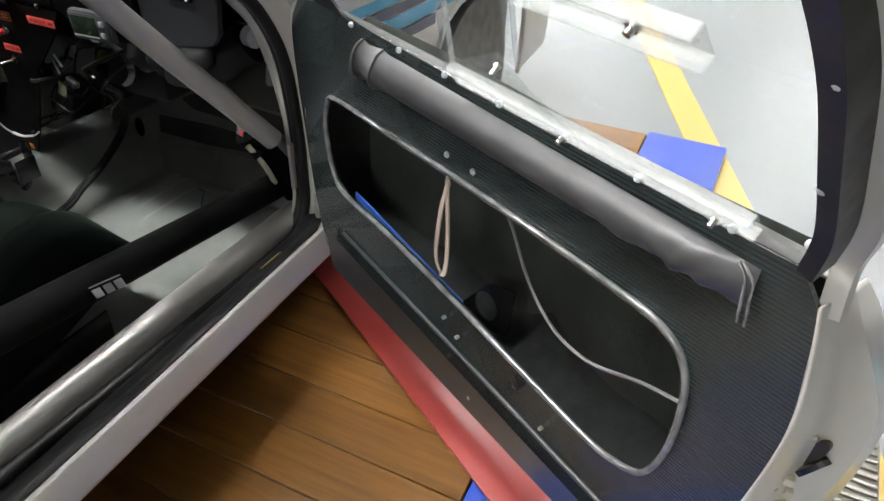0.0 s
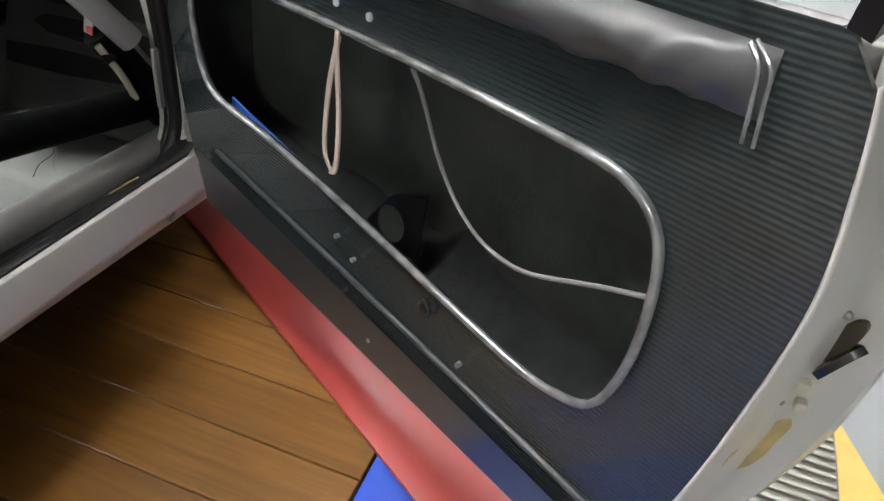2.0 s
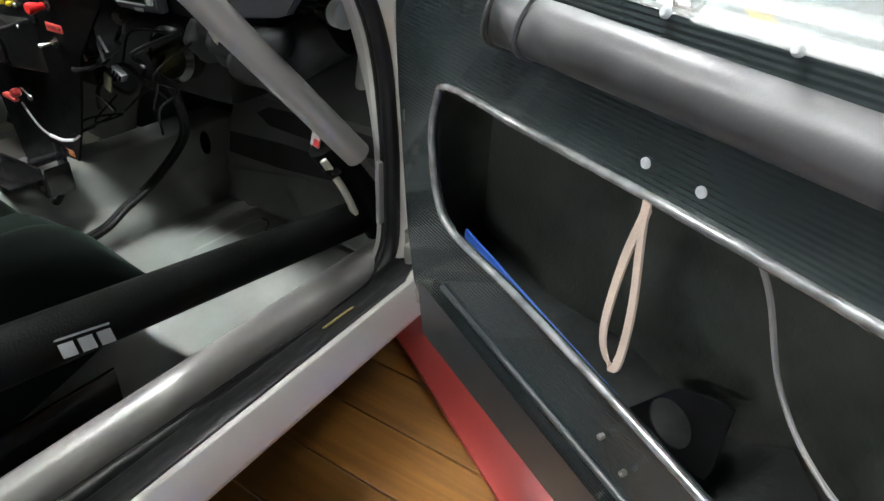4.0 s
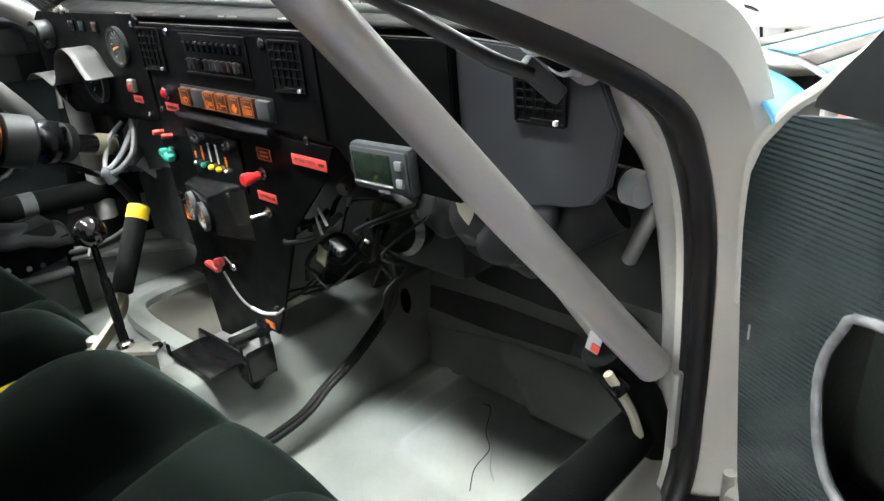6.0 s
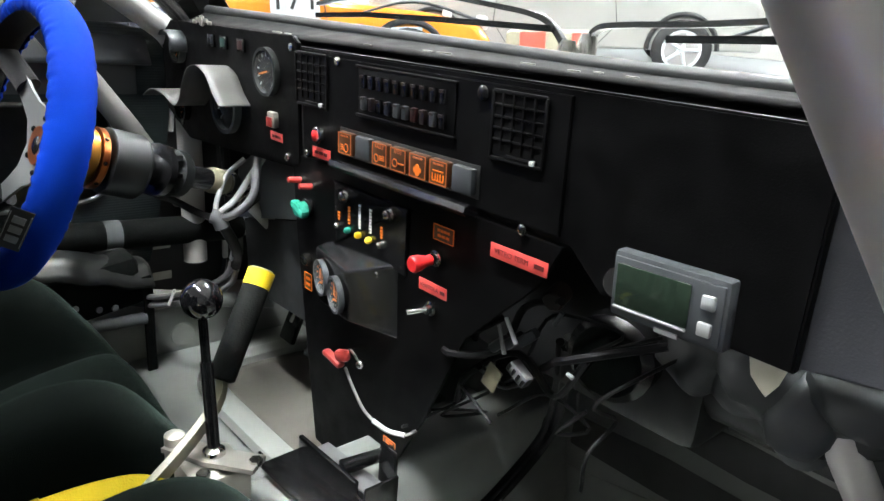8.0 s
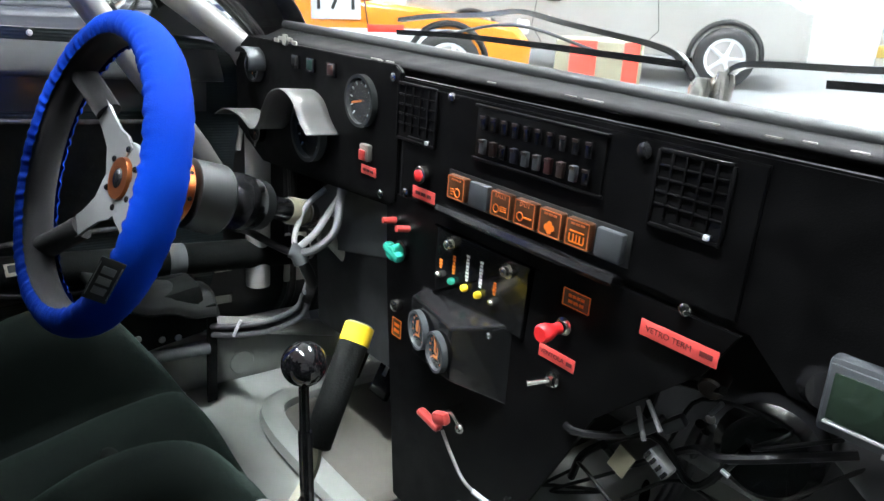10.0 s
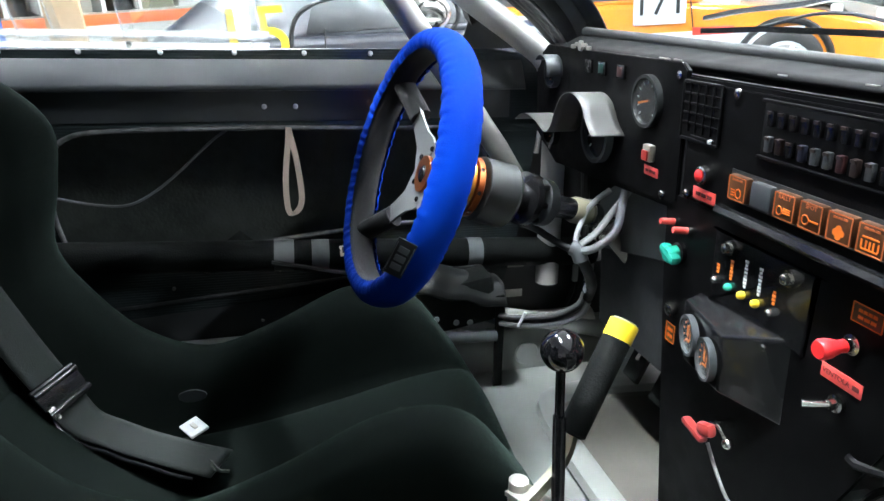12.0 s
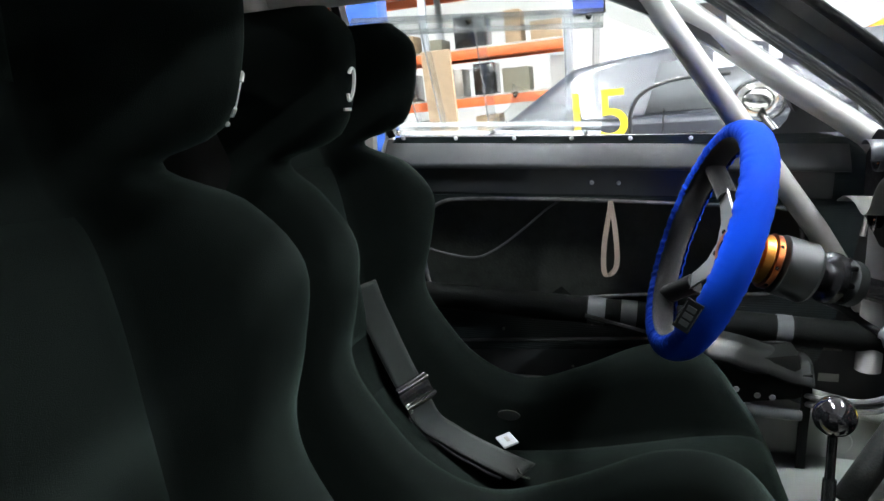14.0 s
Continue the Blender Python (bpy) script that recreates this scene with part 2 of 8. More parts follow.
CABLE = node_mat("grey_cable", (0.26, 0.255, 0.25), 0.4, vary=0.1)
ACRYLIC = pane_mat("clear_acrylic", (0.95, 0.965, 0.96), 0.10, 0.065)
# Whitened strip for polished acrylic edges: their bright highlight is put into the colour.
EDGESHINE = pane_mat("polished_edge_highlight", (0.93, 0.95, 0.95), 0.12, 0.20)
ACRYLICEDGE = pane_mat("clear_acrylic_edge", (0.97, 0.98, 0.98), 0.10, 0.07)
PANE = pane_mat("polycarbonate_pane", veil=0.03)
SCREENGLASS = pane_mat("laminated_windscreen", gloss=0.05, veil=0.04)
GAUGEGLASS = pane_mat("gauge_glass", veil=0.02)
WOOD = wood_mat("oiled_boards")
FLOORPAINT = node_mat("grey_floor_coating", (0.215, 0.23, 0.24), 0.36, vary=0.04, scale=2.2, rough_vary=0.05, dirt=(0.19, 0.20, 0.21), dirt_amount=0.3, dirt_scale=1.6, bump=0.06, bump_scale=40)
YELLOWPAINT = node_mat("yellow_floor_paint", (0.52, 0.365, 0.085), 0.4, vary=0.08, dirt=(0.45, 0.36, 0.12), dirt_amount=0.4, dirt_scale=8)
REDPAINT = node_mat("red_board_paint", (0.30, 0.034, 0.03), 0.28, vary=0.10, scale=6, dirt=(0.45, 0.12, 0.11), dirt_amount=0.2, dirt_scale=4)
BLUEPAINT = node_mat("blue_board_paint", (0.025, 0.07, 0.42), 0.4, vary=0.12, scale=6)
STRIPEBLUE = node_mat("light_blue_stripe", (0.13, 0.42, 0.62), 0.5, vary=0.05, spec=0.25)
STRIPENAVY = node_mat("navy_stripe", (0.02, 0.03, 0.07), 0.3, vary=0.05, coat=0.4)
STRIPEGREY = node_mat("warm_grey_stripe", (0.075, 0.066, 0.062), 0.6, vary=0.05, spec=0.2)
STRIPERED = node_mat("red_stripe", (0.62, 0.05, 0.03), 0.3, vary=0.05, coat=0.4)
WALL = node_mat("white_wall_paint", (0.54, 0.535, 0.51), 0.7, vary=0.04, scale=1.5, dirt=(0.6, 0.58, 0.54), dirt_amount=0.3, dirt_scale=1)
ORANGECAR = node_mat("orange_car_paint", (0.72, 0.23, 0.02), 0.25, vary=0.04, coat=0.6)
NAVYCAR = node_mat("dark_blue_car_paint", (0.026, 0.028, 0.037), 0.35, vary=0.08, coat=0.3)
CARGLASS = node_mat("dark_car_glass", (0.10, 0.105, 0.11), 0.3, vary=0.3, scale=3, spec=0.3)
ORANGESTEEL = node_mat("orange_rack_steel", (0.70, 0.14, 0.03), 0.45, vary=0.1)
BLUESTEEL = node_mat("blue_column_paint", (0.03, 0.10, 0.42), 0.45, vary=0.08)
OLIVE = node_mat("olive_case", (0.20, 0.19, 0.13), 0.5, vary=0.1)
CARDBOARD = node_mat("cardboard", (0.42, 0.30, 0.18), 0.8, vary=0.1)
LAMP = glow_mat("tube_light", (0.97, 0.985, 0.98), 155.0)

# ---------------------------------------------------------------- building helpers
ORIGIN = {}
STAND = [Matrix()]   # how the thing being built stands in the hall


def thing(name, base, label, category, group="", kind=""):
    """An empty at the base of a thing."""
    ob = new(name)
    ob.empty_display_size = 0.05
    ob.location = STAND[0] @ Vector(base)
    ORIGIN[ob] = ob.location.copy()
    return tagged(ob, label, category, group, kind)


def part(name, bm, mat, parent, label="", smooth=40, mods=()):
    """One mesh under a thing or a part; the bmesh is in world metres."""
    base = ORIGIN[parent]
    bm.transform(Matrix.Translation(-base) @ STAND[0])
    me = bpy.data.meshes.new(name)
    bm.normal_update()
    bm.to_mesh(me)
    bm.free()
    me.materials.append(mat)
    if smooth:
        me.shade_smooth()
        me.set_sharp_from_angle(angle=radians(smooth))
    ob = new(name, me)
    ob.parent = parent
    ORIGIN[ob] = base
    for kind, values in mods:
        add_mod(ob, kind, values)
    if label:
        tagged(ob, label)
    return ob


def add_mod(ob, kind, values):
    mod = ob.modifiers.new(kind.lower(), kind)
    if kind == "SOLIDIFY":
        mod.thickness, mod.offset = values
    elif kind == "SUBSURF":
        mod.levels = mod.render_levels = values
    elif kind == "BEVEL":
        mod.width, mod.segments = values
        mod.limit_method = "ANGLE"


def single(name, bm, mat, base, label, category, group="", kind="", smooth=40, mods=()):
    """A thing that is one mesh."""
    base = STAND[0] @ Vector(base)
    bm.transform(Matrix.Translation(-base) @ STAND[0])
    me = bpy.data.meshes.new(name)
    bm.normal_update()
    bm.to_mesh(me)
    bm.free()
    me.materials.append(mat)
    if smooth:
        me.shade_smooth()
        me.set_sharp_from_angle(angle=radians(smooth))
    ob = new(name, me)
    ob.location = base
    ORIGIN[ob] = Vector(base)
    for k, values in mods:
        add_mod(ob, k, values)
    return tagged(ob, label, category, group, kind)


def box(c, s, bevel=0.0, rot=None, seg=2):
    """A box of size s round c, edges rounded, turned by rot (a 3x3 or 4x4 matrix)."""
    bm = bmesh.new()
    bmesh.ops.create_cube(bm, size=1.0)
    bmesh.ops.scale(bm, vec=Vector(s), verts=bm.verts)
    if bevel:
        bmesh.ops.bevel(bm, geom=bm.edges[:], offset=min(bevel, 0.45 * min(s)), segments=seg, affect="EDGES", profile=0.5)
    m = Matrix.Translation(Vector(c)) @ (rot.to_4x4() if rot else Matrix())
    bm.transform(m)
    return bm


def join(*bms):
    """All the bmeshes in one."""
    out = bms[0]
    for b in bms[1:]:
        me = bpy.data.meshes.new("tmp")
        b.to_mesh(me)
        b.free()
        out.from_mesh(me)
        bpy.data.meshes.remove(me)
    return out


def smooth_path(pts, steps=8, closed=False):
    """A Catmull-Rom line through the points."""
    pts = [Vector(p) for p in pts]
    n = len(pts)
    out = []
    for i in range(n if closed else n - 1):
        if closed:
            p0, p1, p2, p3 = pts[i - 1], pts[i], pts[(i + 1) % n], pts[(i + 2) % n]
        else:
            p1, p2 = pts[i], pts[i + 1]
            p0 = pts[i - 1] if i else p1 * 2 - p2
            p3 = pts[i + 2] if i + 2 < n else p2 * 2 - p1
        for k in range(steps):
            t = k / steps
            out.append(0.5 * ((2 * p1) + (p2 - p0) * t + (2 * p0 - 5 * p1 + 4 * p2 - p3) * t * t + (3 * p1 - p0 - 3 * p2 + p3) * t ** 3))
    if not closed:
        out.append(pts[-1])
    return out


def sweep(pts, shape, closed=False, up=None, caps=True):
    """A flat shape of (a, b) pairs carried along a line of points."""
    pts = [Vector(p) for p in pts]
    n = len(pts)
    bm = bmesh.new()
    rings = []
    side = None
    for i, p in enumerate(pts):
        a = pts[i - 1] if (i or closed) else p
        b = pts[(i + 1) % n] if (i + 1 < n or closed) else p
        t = (b - a).normalized()
        if up is not None:
            side = t.cross(Vector(up))
        elif side is None:
            side = t.cross(Vector((0, 0, 1)) if abs(t.z) < 0.9 else Vector((0, 1, 0)))
        else:
            side = side - t * side.dot(t)
        side.normalize()
        top = side.cross(t)
        rings.append([bm.verts.new(p + side * u + top * v) for u, v in shape])
    m = len(shape)
    for i in range(n if closed else n - 1):
        r0, r1 = rings[i], rings[(i + 1) % n]
        for k in range(m):
            bm.faces.new((r0[k], r0[(k + 1) % m], r1[(k + 1) % m], r1[k]))
    if caps and not closed:
        bm.faces.new(rings[0][::-1])
        bm.faces.new(rings[-1])
    bmesh.ops.recalc_face_normals(bm, faces=bm.faces)
    return bm


def ring_shape(r, n=14, r2=None):
    return [(r * math.cos(2 * math.pi * k / n), (r2 or r) * math.sin(2 * math.pi * k / n)) for k in range(n)]


def tube(pts, r, n=14, bends=0, closed=False):
    return sweep(smooth_path(pts, bends, closed) if bends else pts, ring_shape(r, n), closed)


def rod(p0, p1, r0, r1=None, n=18):
    """A round bar or cone between two points."""
    r1 = r0 if r1 is None else r1
    p0, p1 = Vector(p0), Vector(p1)
    t = (p1 - p0).normalized()
    side = t.cross(Vector((0, 0, 1)) if abs(t.z) < 0.9 else Vector((0, 1, 0))).normalized()
    top = side.cross(t)
    bm = bmesh.new()
    rings = []
    for p, r in ((p0, r0), (p1, r1)):
        rings.append([bm.verts.new(p + (side * math.cos(2 * math.pi * k / n) + top * math.sin(2 * math.pi * k / n)) * r) for k in range(n)])
    for k in range(n):
        bm.faces.new((rings[0][k], rings[0][(k + 1) % n], rings[1][(k + 1) % n], rings[1][k]))
    bm.faces.new(rings[0][::-1])
    bm.faces.new(rings[1])
    bmesh.ops.recalc_face_normals(bm, faces=bm.faces)
    return bm


def lathe(p, axis, profile, n=28):
    """A turned shape: profile of (distance along the axis, radius)."""
    p, t = Vector(p), Vector(axis).normalized()
    side = t.cross(Vector((0, 0, 1)) if abs(t.z) < 0.9 else Vector((0, 1, 0))).normalized()
    top = side.cross(t)
    bm = bmesh.new()
    rings = []
    for d, r in profile:
        rings.append([bm.verts.new(p + t * d + (side * math.cos(2 * math.pi * k / n) + top * math.sin(2 * math.pi * k / n)) * max(r, 1e-4)) for k in range(n)])
    for a, b in zip(rings, rings[1:]):
        for k in range(n):
            bm.faces.new((a[k], a[(k + 1) % n], b[(k + 1) % n], b[k]))
    bm.faces.new(rings[0][::-1])
    bm.faces.new(rings[-1])
    bmesh.ops.recalc_face_normals(bm, faces=bm.faces)
    return bm


def ball(c, r, squash=(1, 1, 1), n=24):
    bm = bmesh.new()
    bmesh.ops.create_uvsphere(bm, u_segments=n, v_segments=n // 2, radius=r)
    bmesh.ops.scale(bm, vec=Vector(squash), verts=bm.verts)
    bm.transform(Matrix.Translation(Vector(c)))
    return bm


def plate(outline, thick, place, bevel=0.0):
    """A flat plate: outline of (u, v), face at w=0, back at w=-thick; place(u, v, w) gives metres."""
    bm = bmesh.new()
    a = [bm.verts.new(place(u, v, 0.0)) for u, v in outline]
    b = [bm.verts.new(place(u, v, -thick)) for u, v in outline]
    n = len(outline)
    bm.faces.new(a)
    bm.faces.new(b[::-1])
    for k in range(n):
        bm.faces.new((a[k], b[k], b[(k + 1) % n], a[(k + 1) % n]))
    bmesh.ops.recalc_face_normals(bm, faces=bm.faces)
    if bevel:
        rim = [e for e in bm.edges if e.verts[0] in a and e.verts[1] in a]
        bmesh.ops.bevel(bm, geom=rim, offset=bevel, segments=2, affect="EDGES")
    return bm


def rounded(outline, steps=6):
    """A smooth closed line through corner points given as (u, v)."""
    return [(p.x, p.y) for p in smooth_path([(u, v, 0) for u, v in outline], steps, True)]


def align(inner, outer):
    """The outer line as points facing those of the inner one, by their bearing from the middle."""
    cu = sum(p[0] for p in inner) / len(inner)
    cv = sum(p[1] for p in inner) / len(inner)
    out = []
    for u, v in inner:
        du, dv = u - cu, v - cv
        best = None
        for (a, b), (c, d) in zip(outer, outer[1:] + outer[:1]):
            ex, ey = c - a, d - b
            det = du * -ey + ex * dv
            if abs(det) < 1e-12:
                continue
            t = ((a - cu) * -ey + ex * (b - cv)) / det
            s = (du * (b - cv) - dv * (a - cu)) / det
            if t > 0 and -1e-6 <= s <= 1 + 1e-6 and (best is None or t > best):
                best = t
        out.append((cu + du * best, cv + dv * best))
    return out


def frame_plate(inner, outer, thick, place):
    """A plate with an opening, as rings between the two lines."""
    bm = bmesh.new()
    far = align(inner, outer)
    loops = []
    for line, w in ((inner, -thick), (inner, 0.0), (far, 0.0), (far, -thick)):
        loops.append([bm.verts.new(place(u, v, w)) for u, v in line])
    n = len(inner)
    for a, b in zip(loops, loops[1:] + loops[:1]):
        for k in range(n):
            bm.faces.new((a[k], a[(k + 1) % n], b[(k + 1) % n], b[k]))
    bmesh.ops.recalc_face_normals(bm, faces=bm.faces)
    return bm


def grid(nu, nv, place):
    """A sheet of nu by nv cells; place(a, b) with a and b from 0 to 1."""
    bm = bmesh.new()
    rows = [[bm.verts.new(place(i / nu, j / nv)) for i in range(nu + 1)] for j in range(nv + 1)]
    for j in range(nv):
        for i in range(nu):
            bm.faces.new((rows[j][i], rows[j][i + 1], rows[j + 1][i + 1], rows[j + 1][i]))
    bmesh.ops.recalc_face_normals(bm, faces=bm.faces)
    return bm


def lettering(text, size, m, extrude=0.0006):
    """Words in the built-in font as a bmesh; m carries the text's plane into the world."""
    cu = bpy.data.curves.new("words", "FONT")
    cu.body, cu.size, cu.extrude = text, size, extrude
    cu.align_x, cu.align_y = "CENTER", "CENTER"
    ob = bpy.data.objects.new("words", cu)
    me = bpy.data.meshes.new_from_object(ob)
    bm = bmesh.new()
    bm.from_mesh(me)
    bpy.data.objects.remove(ob)
    bpy.data.curves.remove(cu)
    bpy.data.meshes.remove(me)
    bm.transform(m)
    return bm

# ---------------------------------------------------------------- hall

def hall():
    single("ground", box((0, 3, -0.1), (30, 32, 0.2)), FLOORPAINT, (0, 3, -0.2), "pale grey coated hall floor with painted lines", "floor", kind="structure", smooth=0)
    for name, c, s in (("wall_north", (0, 15, 2), (30, 0.2, 4)), ("wall_south", (0, -9, 2), (30, 0.2, 4)),
                       ("wall_east", (14.8, 3, 2), (0.2, 24, 4)), ("wall_west", (-11, 3, 2), (0.2, 24, 4))):
        single(name, box(c, s), WALL, (c[0], c[1], 0), "plain white painted hall wall", "wall", kind="structure", smooth=0)
    single("ceiling", box((0, 3, 4.05), (30, 32, 0.1)), WALL, (0, 3, 4), "white painted hall ceiling", "ceiling", kind="structure", smooth=0)
    # Unseen lamps placed by eye; x -2.3 is added to brighten the driver's seat.
    for x, row, long in ((-6.4, (-5.0, -0.3, 4.4, 9.1), 1.5), (-1.5, (6.4, 10.8), 1.5), (-0.6, (1.9,), 1.5), (0.1, (-0.72,), 1.5), (2.4, (4.4, 9.1), 1.5), (1.0, (-6.0,), 1.5), (-2.3, (-0.8,), 0.6)):
        for y in row:
            t = thing("added_ceiling_light", (x, y, 3.9), "unseen white tube light added under the ceiling", "light", "ceiling lights")
            part("housing", box((x, y, 3.97), (long + 0.1, 0.3, 0.05), 0.01), WHITE, t)
            part("diffuser", box((x, y, 3.93), (long, 0.22, 0.03), 0.008), LAMP, t, "glowing white diffuser")


def deck():
    d = thing("wooden_deck", (0.2, 0, 0), "low deck of oiled orange-brown boards", "deck", kind="structure")
    part("base", box((0.2, -0.12, 0.006), (2.7, 2.98, 0.010)), BLACKMETAL, d)
    for i in range(-13, 12):
        y = 0.0045 + i * 0.117
        bm = box((0, 0, 0), (2.52, 0.1152, 0.018), 0.002, seg=1)
        bm.transform(Matrix.Translation(ORIGIN[d]))
        ob = part("plank", bm, WOOD, d)
        ob.location = (-0.17, y, 0.021)
    part("blue_border", box((1.423, -0.12, 0.021), (0.256, 2.98, 0.02), 0.003), BLUEPAINT, d, "blue painted border board")
    r = thing("tread_plate", (1.93, 0.13, 0), "ribbed grey tread plate beside the deck", "tread plate")
    part("plate", box((1.80, 0.25, 0.006), (0.44, 0.9, 0.010), 0.003), DULLSTEEL, r)
    for i in range(44):
        part("rib", box((1.80, -0.19 + 0.0205 * i, 0.0135), (0.43, 0.010, 0.006), 0.002, seg=1), DULLSTEEL, r)
    b = box((0, 0, 0), (1.5, 0.17, 0.012), 0.004, Matrix.Rotation(radians(-31), 3, "Z"))
    b.transform(Matrix.Translation((1.26, -0.0, 0.037)))
    single("red_board", b, REDPAINT, (1.26, 0, 0.031), "flat red painted board lying on the deck", "board")
    a, b = Vector((-0.592, 6.0, 0.002)), Vector((3.907, -4.0, 0.002))
    bm = box((a + b) / 2, ((b - a).length, 0.11, 0.004), 0, Matrix.Rotation(math.atan2(b.y - a.y, b.x - a.x), 3, "Z"))
    single("floor_line", bm, YELLOWPAINT, ((a + b) / 2).to_tuple()[:2] + (0,), "yellow painted line on the hall floor", "floor line", kind="structure", smooth=0)


hall()
deck()
STAND[0] = NOSE

# ---------------------------------------------------------------- car shell
SIDE = 0.76          # inner side of the door openings


def aperture():
    """The line of the door opening as (y, z), from the rear of the sill round the front to the roof."""
    return [(-1.05, 0.315), (-0.63, 0.308), (-0.15, 0.300), (0.035, 0.300), (0.095, 0.315), (0.132, 0.365), (0.136, 0.45), (0.134, 0.55), (0.115, 0.69),
            (0.072, 0.785), (0.01, 0.85), (-0.10, 0.905), (-0.30, 0.985), (-0.47, 1.06), (-0.62, 1.105), (-0.95, 1.12)]


def far_aperture():
    """The same line on the driver's side, where the screen pillar rises straight beside its tube."""
    return aperture()[:8] + [(0.122, 0.69), (0.098, 0.80), (0.062, 0.885), (0.0, 0.945), (-0.10, 1.012), (-0.21, 1.082), (-0.33, 1.158), (-0.45, 1.21), (-0.62, 1.235), (-0.95, 1.245)]


def lean(z):
    """How far the side leans inwards at height z."""
    return 0.0 if z < 0.87 else (z - 0.87) * 0.45


def floor_at(a, b):
    """The passenger floor: a raised panel with rounded corners and two soft ribs running forward."""
    x, y = 0.10 + 0.66 * a, -1.06 + 1.42 * b
    def step(v, lo, w):
        k = min(1.0, max(0.0, (v - lo) / w))
        return k * k * (3 - 2 * k)
    qx, qy = abs(x - 0.46) - 0.14, abs(y - 0.165) - 0.065
    d = math.hypot(max(qx, 0), max(qy, 0)) + min(max(qx, qy), 0)
    z = 0.200 + 0.008 * (1 - step(d, 0.028, 0.022))
    for cx in (0.192, 0.238):
        z += 0.007 * math.exp(-((x - cx) / 0.012) ** 2) * step(y, 0.10, 0.06) * (1 - step(y, 0.29, 0.03))
    qx, qy = abs(x - 0.42) - 0.18, abs(y + 0.30) - 0.15
    d = math.hypot(max(qx, 0), max(qy, 0)) + min(max(qx, qy), 0)
    return (x, y, z - 0.006 * (1 - step(d, 0.03, 0.025)))


def slope_at(u, v, w):
    """A place on the bulkhead, which leans forward as it rises; w metres towards the seats."""
    return (u, 0.315 + 0.45 * (v - 0.2) - 0.91 * w, v + 0.41 * w)


def kick_at(a, b):
    """Pressing below the lower band: flat beside the tunnel, then a wedge standing out beyond a crease."""
    x = 0.105 + 0.62 * a
    top = 0.262 + 0.026 * min(1.0, max(0.0, (x - 0.13) / 0.2))
    z = top - (top - 0.196) * b
    out = 0.004
    line = 0.310 + 1.6 * max(0.0, 0.258 - z)
    k = min(1.0, max(0.0, (x - line + 0.008) / 0.016))
    out += k * (0.008 + 0.022 * b) * min(1.0, 0.4 + 2.4 * b)
    out += 0.014 * b * b
    return slope_at(x, z, out)


